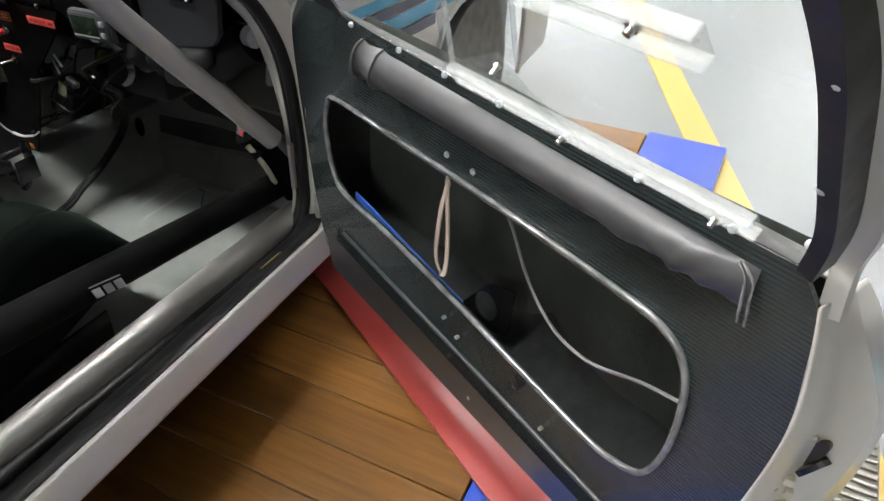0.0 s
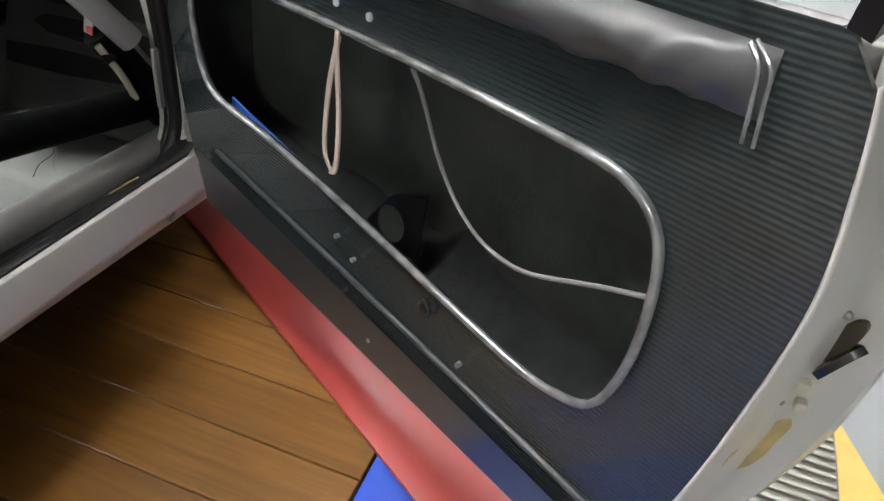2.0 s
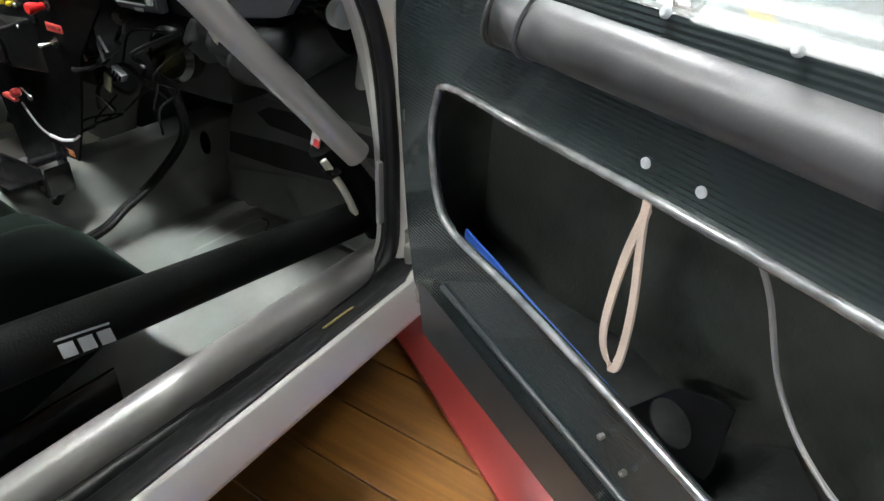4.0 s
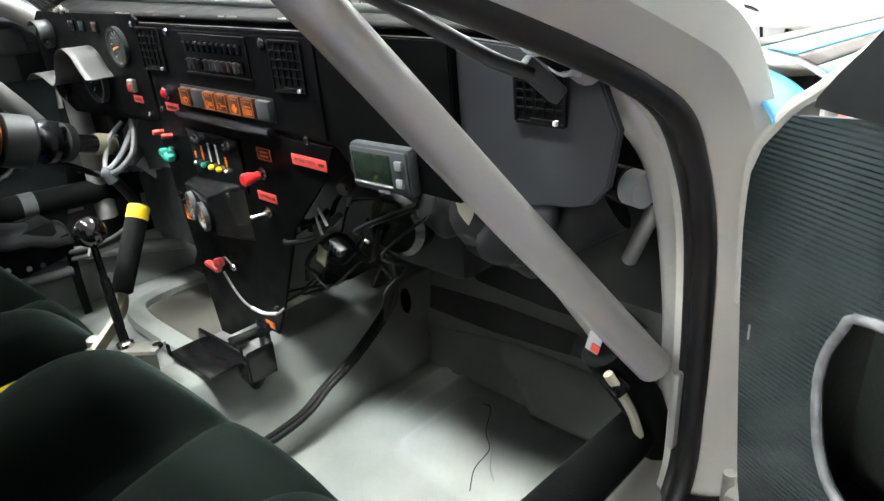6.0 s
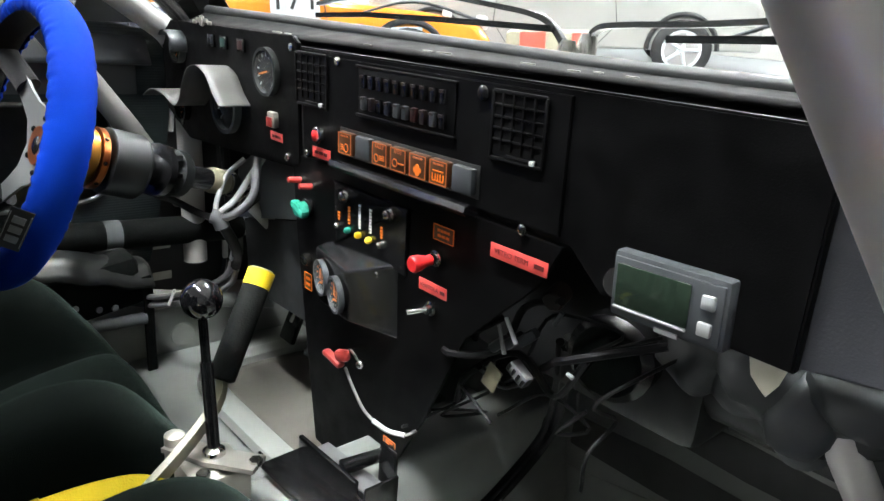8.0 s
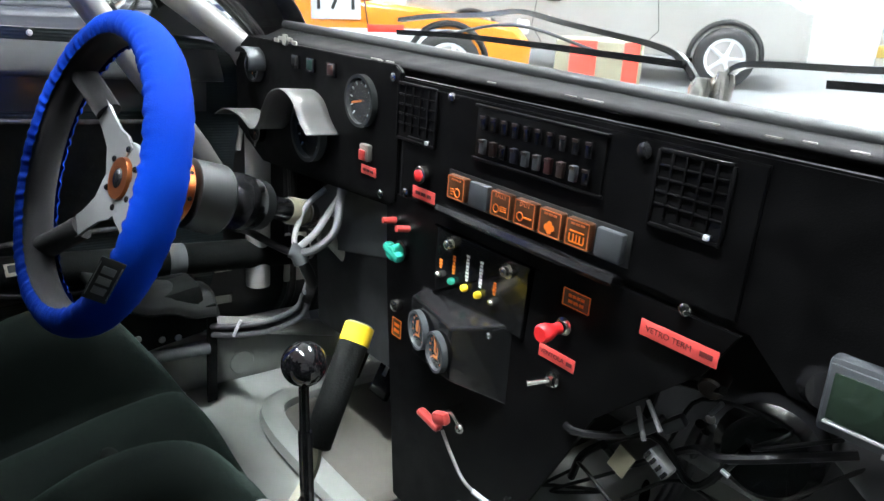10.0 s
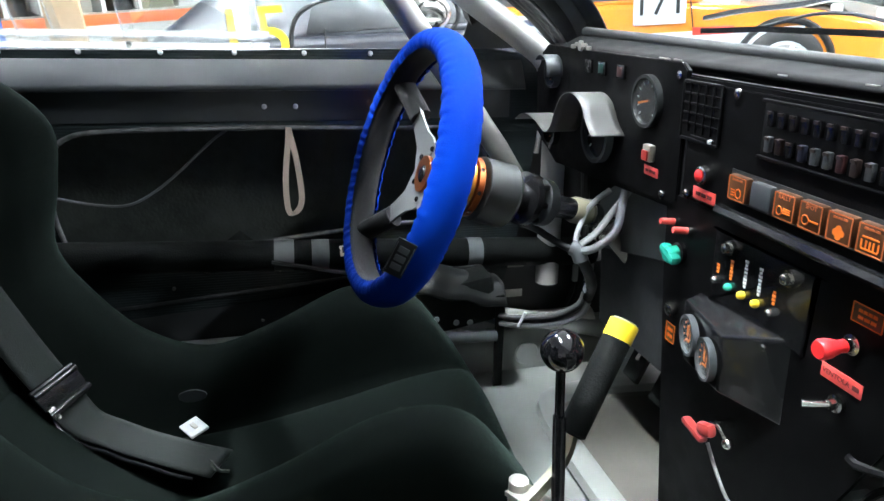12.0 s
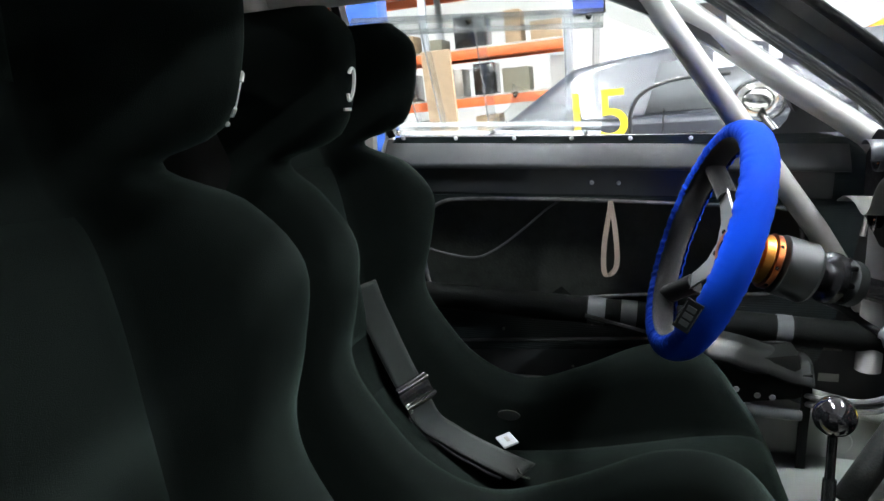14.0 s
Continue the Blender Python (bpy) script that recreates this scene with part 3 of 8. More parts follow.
def shell():
    car = thing("rally_car_body", (0, 0, 0.03), "white rally car body with stripped grey painted cabin", "car body")
    for sx in (1, -1):
        # sill: leaning outer face and ridge
        sec = [(0.79, 0.235), (0.846, 0.283), (0.853, 0.291), (0.843, 0.352), (0.839, 0.359), (0.826, 0.360), (0.795, 0.30), (0.775, 0.28), (0.775, 0.20)]
        bm = bmesh.new()
        rows = []
        for y in (0.22, 0.10, -0.3, -0.7, -1.3):
            dz = 0.04 * min(y, 0.1)
            rows.append([bm.verts.new((sx * x, y, z + (dz if z > 0.25 else 0))) for x, z in sec])
        for a, b in zip(rows, rows[1:]):
            for k in range(len(sec)):
                bm.faces.new((a[k], a[(k + 1) % len(sec)], b[(k + 1) % len(sec)], b[k]))
        bm.faces.new(rows[0])
        bm.faces.new(rows[-1][::-1])
        bmesh.ops.recalc_face_normals(bm, faces=bm.faces)
        part("sill", bm, WHITE, car, "off-white painted door sill", mods=(("BEVEL", (0.006, 2)),))
        prof = [(0.837, 0.345), (0.836, 0.3625), (0.826, 0.364), (0.814, 0.356), (0.800, 0.348), (0.786, 0.344), (0.770, 0.330), (0.756, 0.312), (0.748, 0.285), (0.80, 0.275)]
        bm = bmesh.new()
        rows = [[bm.verts.new((sx * (x - (0.02 if y > 0.08 else 0)), y, z + 0.04 * min(y, 0.1))) for x, z in prof] for y in (0.12, 0.06, -0.3, -0.7, -1.25)]
        for a, b in zip(rows, rows[1:]):
            for k in range(len(prof)):
                bm.faces.new((a[k], a[(k + 1) % len(prof)], b[(k + 1) % len(prof)], b[k]))
        bm.faces.new(rows[0])
        bm.faces.new(rows[-1][::-1])
        bmesh.ops.recalc_face_normals(bm, faces=bm.faces)
        part("sill_rubber", bm, RUBBER, car, "black rubber along the inner side of the sill", 60)
        if sx > 0:
            part("worn_patch", box((0.807, -0.062, 0.3522), (0.007, 0.062, 0.002), 0.0008, Matrix.Rotation(radians(-32), 3, "Y")), WORNYELLOW, car, "yellowed patch worn through the rubber")
        # jamb and screen pillar
        edge = aperture() if sx > 0 else far_aperture()
        ap = [Vector((0, y, z)) for y, z in edge][3:]
        pts = smooth_path(ap, 5)
        bm = bmesh.new()
        rows = []
        for i, p in enumerate(pts):
            t = (pts[min(i + 1, len(pts) - 1)] - pts[max(i - 1, 0)]).normalized()
            out = Vector((0, t.z, -t.y))
            x = SIDE - lean(p.z)
            slim = 1 - 0.38 * min(1.0, max(0.0, (p.z - 0.92) / 0.15)) if sx > 0 else 1.0
            rows.append([bm.verts.new((sx * (x + dx), p.y + out.y * w * slim, p.z + out.z * w * slim)) for dx, w in
                         ((-0.035, -0.004), (0.0, 0.004), (0.022, 0.018), (0.04, 0.03), (0.045, 0.062), (0.03, 0.085), (-0.05, 0.085))])
        for a, b in zip(rows, rows[1:]):
            for k in range(len(a) - 1):
                bm.faces.new((a[k], a[k + 1], b[k + 1], b[k]))
        bmesh.ops.recalc_face_normals(bm, faces=bm.faces)
        part("screen_pillar", bm, WHITE if sx > 0 else RUBBER, car, "off-white painted door jamb and screen pillar" if sx > 0 else "black trimmed screen pillar", mods=(("SOLIDIFY", (0.004, 0)),))
        # rubber seal round the opening
        line = [Vector((sx * (SIDE - lean(z) - 0.006), y, z)) for y, z in edge]
        part("door_seal", sweep(smooth_path(line, 5), ring_shape(0.0125, 12, 0.012), up=None), RUBBER, car, "black rubber door seal")
        part("seal_lip", sweep(smooth_path([p + Vector((-sx * 0.017, 0.004, 0)) for p in line], 5), ring_shape(0.0095, 10)), RUBBER, car, "thin black inner seal lip")
    # floor
    part("floor_pan", grid(96, 120, floor_at), PAN, car, "grey painted floor pan with pressed panels", 60, (("SOLIDIFY", (0.006, 0)),))
    part("floor_pan", box((-0.46, -0.33, 0.22), (0.6, 1.5, 0.02), 0.004), PAN, car, "grey painted floor pan")
    part("bulkhead", plate([(0.098, 0.19), (0.070, 0.30), (0.073, 0.426), (0.10, 0.432), (0.37, 0.440), (0.73, 0.452), (0.74, 0.19)], 0.006, slope_at, 0.002), PAN, car, "grey painted sloping front bulkhead")
    part("kick_panel", grid(60, 16, kick_at), PAN, car, "pale wedge-shaped pressing at the foot of the bulkhead", 50, (("SOLIDIFY", (0.004, 0)),))
    part("tunnel", sweep([(-0.04, 0.40, 0.19), (-0.04, -1.1, 0.19)], [(-0.2, 0), (-0.196, 0.008), (-0.176, 0.016), (-0.168, 0.04), (-0.158, 0.052), (-0.135, 0.078), (-0.129, 0.088), (-0.122, 0.15), (-0.11, 0.172), (-0.09, 0.18), (-0.022, 0.178), (-0.012, 0.165), (-0.004, 0.11), (0.012, 0.082), (0.05, 0.068), (0.12, 0.055), (0.145, 0.03), (0.15, 0)], up=(0, 0, 1)), PAN, car, "grey painted centre tunnel with a rolled lower edge", mods=(("BEVEL", (0.004, 2)),))
    part("tunnel_hole", plate([(0.013 * math.cos(a), 0.027 * math.sin(a)) for a in [2 * math.pi * i / 20 for i in range(20)]], 0.002, lambda u, v, w: (0.0868 - 0.11 * v + w, 0.296 + u, 0.327 + v)), HOLEBLACK, car, "dark oval hole in the tunnel side")
    part("bulkhead", box((-0.46, 0.43, 0.40), (0.62, 0.03, 0.46), 0.005), PAN, car, "grey painted front bulkhead")
    part("corner_post", plate([(0.078, 0.285), (0.058, 0.356), (0.078, 0.362), (0.098, 0.287)], 0.005, lambda u, v, w: slope_at(u, v, w + 0.003), 0.002), PAN, car, "pale strip in the corner of the bulkhead")
    part("upper_bulkhead", box((0.0, 0.45, 0.64), (1.5, 0.03, 0.36), 0.004), RUBBER, car, "black upper bulkhead")
    for out in ([(0.080, 0.332), (0.440, 0.339), (0.436, 0.301), (0.098, 0.289)], [(0.190, 0.405), (0.52, 0.404), (0.53, 0.366), (0.203, 0.368)]):
        part("bulkhead_band", plate(rounded(out, 2), 0.003, lambda u, v, w: slope_at(u, v, w + 0.0025), 0.0008), BAND, car, "dark foam band across the bulkhead")
    part("band_end", plate([(0.442, 0.336), (0.50, 0.330), (0.495, 0.303), (0.438, 0.302)], 0.004, lambda u, v, w: slope_at(u, v, w + 0.003), 0.001), LIP, car, "bright tape at the end of the band")
    part("bulkhead", box((-0.03, 0.435, 0.38), (0.34, 0.03, 0.34), 0.004), RUBBER, car, "dark bulkhead behind the console")
    part("closing_shelf", box((0.0, 0.438, 0.460), (1.5, 0.06, 0.016), 0.003), RUBBER, car)
    part("inner_sill", box((-0.70, -0.05, 0.265), (0.05, 0.85, 0.13), 0.012), PAN, car, "grey painted inner sill")
    part("pressed_disc", lathe((-0.673, 0.0, 0.268), (1, 0, 0), [(0, 0.026), (0.003, 0.024), (0.003, 0.0)], 28), PAN, car, "round pressing in the inner sill")
    part("foot_wall", grid(10, 6, lambda a, b: (-0.70 + 0.50 * a, 0.40 - 0.12 * (1 - b), 0.22 + 0.34 * b)), PAN, car, "grey sloping toe board", mods=(("SOLIDIFY", (0.006, 0)),))
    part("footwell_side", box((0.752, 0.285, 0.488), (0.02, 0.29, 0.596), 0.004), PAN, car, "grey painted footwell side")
    # Driver's side swaps grey for black: the footwell's darkness is put into the colour.
    part("footwell_side", box((-0.758, 0.19, 0.53), (0.02, 0.48, 0.68), 0.004), RUBBER, car, "footwell side blackened to stand for its shade")
    part("rear_bulkhead", box((0, -1.22, 0.62), (1.5, 0.03, 0.95), 0.004), FOAM, car, "dark rear bulkhead")
    part("rear_side", box((0.73, -1.12, 0.62), (0.03, 0.24, 0.9)), WHITE, car)
    part("rear_side", box((-0.73, -1.12, 0.62), (0.03, 0.24, 0.9)), WHITE, car)
    part("roof", grid(16, 10, lambda a, b: ((a - 0.5) * 1.24, -0.50 - 0.85 * b, 1.262 - 0.03 * abs(2 * a - 1) ** 3 - 0.02 * (b - 0.4) ** 2)), WHITE, car, "white roof skin", mods=(("SOLIDIFY", (0.02, 1)),))
    # front body
    part("scuttle", grid(14, 6, lambda a, b: ((a - 0.5) * 1.5, 0.27 + 0.2 * b, 0.895 - 0.03 * b - 0.06 * abs(2 * a - 1) ** 4)), WHITE, car, "white scuttle under the windscreen", mods=(("SOLIDIFY", (0.01, 0)),))
    part("bonnet", grid(24, 18, lambda a, b: ((a - 0.5) * 1.50, 0.47 + 1.2 * b, 0.874 - 0.10 * b - 0.09 * b ** 3 - 0.012 * abs(2 * a - 1) ** 3)), WHITE, car, "white bonnet", mods=(("SOLIDIFY", (0.012, 0)),))
    # windscreen
    part("windscreen", grid(14, 8, lambda a, b: ((a - 0.5) * (1.36 - 0.24 * b), 0.100 - 0.615 * b - 0.07 * abs(2 * a - 1) ** 2, 0.905 + 0.245 * b)), SCREENGLASS, car, "clear laminated windscreen").visible_shadow = False
    part("screen_ledge", grid(20, 4, lambda a, b: ((a - 0.5) * 1.30, 0.02 + b * (0.075 - 0.03 * abs(2 * a - 1) ** 2), 0.902 + b * (0.010 - 0.020 * min(0.25, (a - 0.5) * 1.30)))), DASHTOP, car, "black ledge below the windscreen", mods=(("SOLIDIFY", (0.006, 0)),))
    part("screen_rubber", sweep(smooth_path([((a - 0.5) * 1.30, 0.095 - 0.03 * abs(2 * a - 1) ** 2, 0.9165 - 0.020 * min(0.25, (a - 0.5) * 1.30)) for a in [i / 10 for i in range(11)]], 3), ring_shape(0.009, 12)), RUBBER, car, "black windscreen rubber")
    return car


CAR = shell()


# ---------------------------------------------------------------- roll cage
def cage():
    c = thing("roll_cage", (0, 0, 0.2), "silver painted tubular roll cage", "roll cage")
    r = 0.024
    for sx in (1, -1):
        def m(p):
            return (sx * p[0], p[1], p[2])
        top = ((0.715, 0.10, 0.525), (0.640, -0.066, 0.745), (0.508, -0.34, 1.125)) if sx > 0 else ((0.738, 0.035, 0.545), (0.70, -0.075, 0.705), (0.60, -0.325, 1.02), (0.56, -0.40, 1.115), (0.543, -0.438, 1.164))
        part("screen_brace", tube([m(p) for p in top], 0.0215, 20), SILVER, c, "thick silver tube rising from the sill to the roof")
        line = ((0.70, 0.045, 0.42), (0.705, 0.042, 0.68), (0.708, 0.036, 0.80), (0.703, 0.015, 0.872), (0.69, -0.045, 0.918), (0.66, -0.143, 0.977), (0.63, -0.245, 1.043), (0.595, -0.35, 1.112), (0.54, -0.45, 1.175), (0.47, -0.48, 1.20))
        part("pillar_tube", tube([m(p) for p in line if sx < 0] or [m(p) for p in ((0.712, 0.185, 0.34), (0.716, 0.172, 0.55), (0.708, 0.128, 0.74), (0.690, 0.076, 0.825), (0.675, 0.035, 0.868), (0.655, -0.07, 0.935), (0.585, -0.20, 1.015), (0.50, -0.39, 1.12), (0.47, -0.48, 1.20))], r, 18, 6), SILVER, c, "silver tube following the screen pillar")
        part("sill_tube", tube([m((0.712, 0.16, 0.316)), m((0.712, -0.3, 0.314)), m((0.712, -1.15, 0.310))], 0.031, 20), SILVER, c, "fat silver tube along the sill")
        part("main_hoop", tube([m((0.66, -1.16, 0.2)), m((0.66, -1.16, 0.8)), m((0.55, -1.14, 1.12)), m((0, -1.13, 1.20))], r, 16, 5), SILVER, c)
        part("roof_tube", tube([m((0.47, -0.48, 1.20)), m((0.5, -1.12, 1.16))], r, 16), SILVER, c)
        run = ((0.676, 0.19, 0.381), (0.678, 0.168, 0.385), (0.714, -0.17, 0.454), (0.760, -0.60, 0.541), (0.758, -0.95, 0.580), (0.75, -1.12, 0.60)) if sx > 0 else ((0.70, 0.16, 0.482), (0.70, 0.14, 0.484), (0.703, -0.10, 0.495), (0.708, -0.50, 0.512), (0.708, -0.90, 0.530), (0.70, -1.12, 0.54))
        bar = part("door_bar", tube([m(p) for p in run], 0.022, 16), SILVER, c, "silver door bar")
        part("foam_sleeve", tube([m(p) for p in run[1:5]], 0.0295, 22), FOAM, bar, "black foam sleeve on the door bar")
        if sx > 0:
            part("foot_brace", tube([(0.515, 0.12, 0.64), (0.62, 0.285, 0.35), (0.65, 0.335, 0.265)], 0.018, 16), SILVER, c, "silver tube down to the wheel arch")
            part("knee_tube", tube([(0.675, 0.19, 0.715), (0.635, 0.22, 0.64), (0.60, 0.25, 0.575)], 0.011, 14, 4), SILVER, c)
    for sx in (1, -1):
        part("foot_gusset", box((sx * 0.735, 0.145, 0.455), (0.010, 0.05, 0.11), 0.004), SILVER, c, "silver plate joining the tubes at the pillar foot")
        part("sleeve_end", ball((0.678, 0.168, 0.385) if sx > 0 else (-0.70, 0.14, 0.484), 0.0292, (1, 0.5, 1), 18), FOAM, c)
    part("roof_cross", tube([(-0.47, -0.48, 1.20), (0.47, -0.48, 1.20)], r, 16), SILVER, c)
    part("dash_cross", tube([(-0.70, 0.20, 0.70), (0.70, 0.20, 0.70)], 0.02, 16), BLACKMETAL, c)
    return c


CAGE = cage()


# ---------------------------------------------------------------- doors
POCKET = [(0.044, 0.62), (0.056, 0.675), (0.085, 0.698), (0.25, 0.701), (0.50, 0.706), (0.735, 0.704), (0.805, 0.695), (0.838, 0.665), (0.849, 0.61),
          (0.846, 0.535), (0.826, 0.475), (0.785, 0.455), (0.73, 0.452), (0.59, 0.468), (0.44, 0.487), (0.25, 0.505), (0.105, 0.512), (0.062, 0.545)]
PANEL = [(-0.005, 0.36), (0.05, 0.318), (0.3, 0.303), (0.5, 0.29), (0.72, 0.272), (0.84, 0.275), (0.90, 0.345), (0.928, 0.46), (0.941, 0.56), (0.949, 0.66),
         (0.948, 0.715), (0.940, 0.775), (0.934, 0.815), (0.922, 0.838), (0.895, 0.838), (0.75, 0.838), (0.42, 0.842), (0.15, 0.846), (0.08, 0.852), (0.03, 0.856), (-0.004, 0.855),
         (-0.033, 0.833), (-0.058, 0.80), (-0.067, 0.772), (-0.066, 0.72), (-0.06, 0.66), (-0.045, 0.55), (-0.03, 0.45)]


def car_door(name, label, m, group):
    """A thin laminate door; in its own measure s runs back from the hinge, d towards the cabin, z up."""
    def at(s, z, d):
        return m @ Vector((s, d, z))
    base = m @ Vector((0.4, -0.06, 0.27))
    t = thing(name, base, label, "car door", group)
    pocket = rounded(POCKET, 4)
    panel = part("inner_panel", frame_plate(pocket, PANEL, 0.006, at), CARBON, t, "ribbed black laminate inner panel", 30)
    part("quarter_panel", plate([(-0.006, 0.848), (-0.004, 0.857), (0.02, 0.879), (0.05, 0.903), (0.10, 0.945), (0.122, 0.945), (0.100, 0.915), (0.095, 0.89), (0.099, 0.872), (0.110, 0.857), (0.128, 0.849), (0.16, 0.844)], 0.005, lambda u, v, w: at(u, v, 0.002 + w + 0.5 * max(0.0, v - 0.86)), 0.001), LAMINATE, panel, "smooth black corner ahead of the window")
    # lower skirt with its crease
    part("lower_crease", sweep([at(s, 0.42 - 0.066 * s - 0.012 * s * s, 0.003) for s in [i * 0.085 for i in range(1, 11)]], ring_shape(0.004, 8)), LAMINATE, panel, "moulded crease along the lower panel")
    part("lower_face", grid(20, 3, lambda a, b: at(0.03 + a * 0.84, 0.298 + (0.40 - 0.298) * b - 0.03 * a - 0.035 * a * b, 0.0035 + 0.010 * b)), LAMINATE, panel, "smooth black lower panel")
    # pocket tray
    part("back_wall", grid(30, 8, lambda a, b: at(-0.02 + 0.93 * a, 0.37 + 0.42 * b, -0.118 + 0.008 * math.sin(a * 7 + b * 3) - 0.012 * b)), MATLAM, t, "raw black laminate inside the door", 60)
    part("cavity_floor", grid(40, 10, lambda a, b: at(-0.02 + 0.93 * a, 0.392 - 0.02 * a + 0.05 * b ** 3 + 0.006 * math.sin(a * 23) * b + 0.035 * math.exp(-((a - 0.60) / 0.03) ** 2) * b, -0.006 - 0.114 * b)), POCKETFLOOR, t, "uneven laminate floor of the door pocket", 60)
    part("end_wall", grid(4, 8, lambda a, b: at(0.0, 0.37 + 0.42 * b, -0.006 - 0.112 * a)), MATLAM, t)
    part("end_wall", grid(4, 8, lambda a, b: at(0.885, 0.37 + 0.42 * b, -0.006 - 0.112 * a)), MATLAM, t)
    part("inner_top", grid(20, 3, lambda a, b: at(-0.02 + 0.93 * a, 0.785, -0.006 - 0.112 * b)), MATLAM, t)
    part("pocket_lip", sweep([at(0.447 + (u - 0.447) * 0.9945, 0.565 + (v - 0.565) * 0.985, 0.0035) for u, v in pocket], ring_shape(0.0050, 12), True), LIP, t, "shiny rounded lip round the pocket")
    return t, at, panel


def matrix_from(origin, u, n):
    u, n = Vector(u).normalized(), Vector(n).normalized()
    return Matrix(((u.x, n.x, 0, origin[0]), (u.y, n.y, 0, origin[1]), (0, 0, 1, origin[2]), (0, 0, 0, 1)))


DOOR_R = matrix_from((0.86, 0.055, 0), (0.885, -0.466, 0), (-0.466, -0.885, 0))
DOOR_L = matrix_from((-0.74, -0.045, 0.048), (0, -1, 0), (1, 0, 0))


def furnish_door(t, at, panel, right):
    # vinyl arm pad
    def pad(a, b):
        s = 0.185 + 0.69 * a
        lo, hi = 0.768 + 0.004 * a + 0.0022 * math.sin(62 * a) * math.exp(-((a - 0.82) / 0.09) ** 2), 0.828 - 0.010 * a
        taper = min(1.0, ((1 - a) / 0.09) ** 0.6, a / 0.012 + 0.55)
        bulge = math.sin(math.pi * b) ** 0.6
        wrinkle = 0.0022 * math.sin(70 * a + 5 * b) * math.exp(-((a - 0.06) / 0.07) ** 2) + 0.0012 * math.sin(48 * a + 9 * b) * math.exp(-((a - 0.80) / 0.12) ** 2) * (1 - b) + 0.0030 * math.sin(130 * a - 5 * b) * math.exp(-((a - 0.9) / 0.06) ** 2) * (1 - b)
        return at(s, lo + (hi - lo) * b, 0.002 + (0.026 - 0.004 * a) * bulge * taper + wrinkle * 1.5)
    if right:
        pd = part("arm_pad", grid(90, 14, pad), VINYL, t, "padded dark grey vinyl roll below the window", 60)
        for a in (0.008, 0.085):
            part("pad_seam", sweep([pad(a + 0.01 * math.sin(3 * b), b) + (at(0, 0, 0.002) - at(0, 0, 0)) for b in [i / 10 for i in range(11)]], ring_shape(0.0035, 6)), VINYL, pd)
        for ds in (0.0, 0.008):
            part("pad_edging", sweep(smooth_path([at(0.872 + ds, 0.757, 0.007), at(0.869 + ds, 0.785, 0.007), at(0.866 + ds, 0.806, 0.008), at(0.856 + ds * 0.4, 0.818 + ds * 0.3, 0.008)], 4), ring_shape(0.0017, 6)), LIP, pd)
    else:
        part("waist_roll", grid(20, 6, lambda a, b: at(-0.02 + 0.95 * a, 0.774 + 0.058 * b, 0.034 - 0.030 * b - 0.012 * b * b)), LAMINATE, panel, "smooth black roll below the window", 60, (("SOLIDIFY", (0.003, 0)),))
        part("upper_band", plate([(0.0, 0.716), (0.93, 0.716), (0.93, 0.772), (0.0, 0.772)], 0.003, lambda u, v, w: at(u, v, w + 0.004), 0.001), LAMINATE, panel, "smooth black band above the pocket")
    # pull strap: a hanging loop of webbing
    loop = [at(0.430 + du, 0.70 - dz, 0.012 + dd) for du, dz, dd in ((0, 0, 0), (-0.012, 0.06, 0.004), (-0.018, 0.13, 0.006), (-0.006, 0.155, 0.008), (0.008, 0.150, 0.008), (0.010, 0.09, 0.006), (0.002, 0.02, 0.004), (0.0, -0.005, 0.002))]
    part("pull_strap", sweep(smooth_path(loop, 6), [(-0.001, -0.0055), (0.001, -0.0055), (0.001, 0.0055), (-0.001, 0.0055)], up=(at(1, 0, 0.25) - at(0, 0, 0))), STRAPMAT, t, "tan webbing pull strap")
    nrm = at(0, 0, 1) - at(0, 0, 0)
    for s in (0.408, 0.467) if right else (0.415, 0.471):
        part("screw", lathe(at(s, 0.727 if right else 0.742, 0.0 if right else 0.004), nrm, [(0, 0.0048), (0.002, 0.0048), (0.0035, 0.003)], 12), LIGHTKEY, t)
    lean_rate = 0.85

    def slope(s, z, d=0.0):
        """A place on the window, which leans well in over the cabin."""
        return at(s, z, d + lean_rate * max(0.0, z - 0.86))
    for s in ((0.162, 0.295, 0.404, 0.515, 0.625, 0.73, 0.84) if right else (0.16, 0.275, 0.395, 0.516, 0.639, 0.769, 0.89)):
        part("window_screw", lathe(at(s, 0.843, 0.004) if right else at(s, 0.836, 0.0), at(0, 0.25, 1) - at(0, 0, 0), [(0, 0.0045), (0.003, 0.0045), (0.005, 0.003)], 12), LIGHTKEY, t, "pale round screw cap")
    for s, z in ((0.955, 1.058), (0.935, 0.962), (0.915, 0.878)):
        part("window_screw", ball(slope(s, z, 0.012), 0.0048, n=12), LIGHTKEY, t)
    # window frame
    fr = [(0.092, 0.900), (0.130, 0.945), (0.245, 1.01), (0.42, 1.09), (0.60, 1.145), (0.80, 1.16), (0.90, 1.158), (0.943, 1.13), (0.953, 1.07), (0.944, 0.985), (0.931, 0.905), (0.915, 0.845)]
    steep = [slope(s, z) for s, z in fr]
    part("window_frame", sweep(smooth_path(steep, 5), [(-0.008, -0.013), (0.008, -0.013), (0.010, 0.0), (0.008, 0.013), (-0.008, 0.013)], up=nrm), RUBBER, t, "slim black laminate window frame")
    part("outer_frame", sweep(smooth_path([p + (at(0.015, 0, -0.024) - at(0, 0, 0)) for p in steep[6:]] + [at(0.938, 0.80, -0.012)], 5), [(-0.010, -0.006), (0.010, -0.006), (0.010, 0.006), (-0.010, 0.006)], up=nrm), WHITE, t, "white outer window surround")
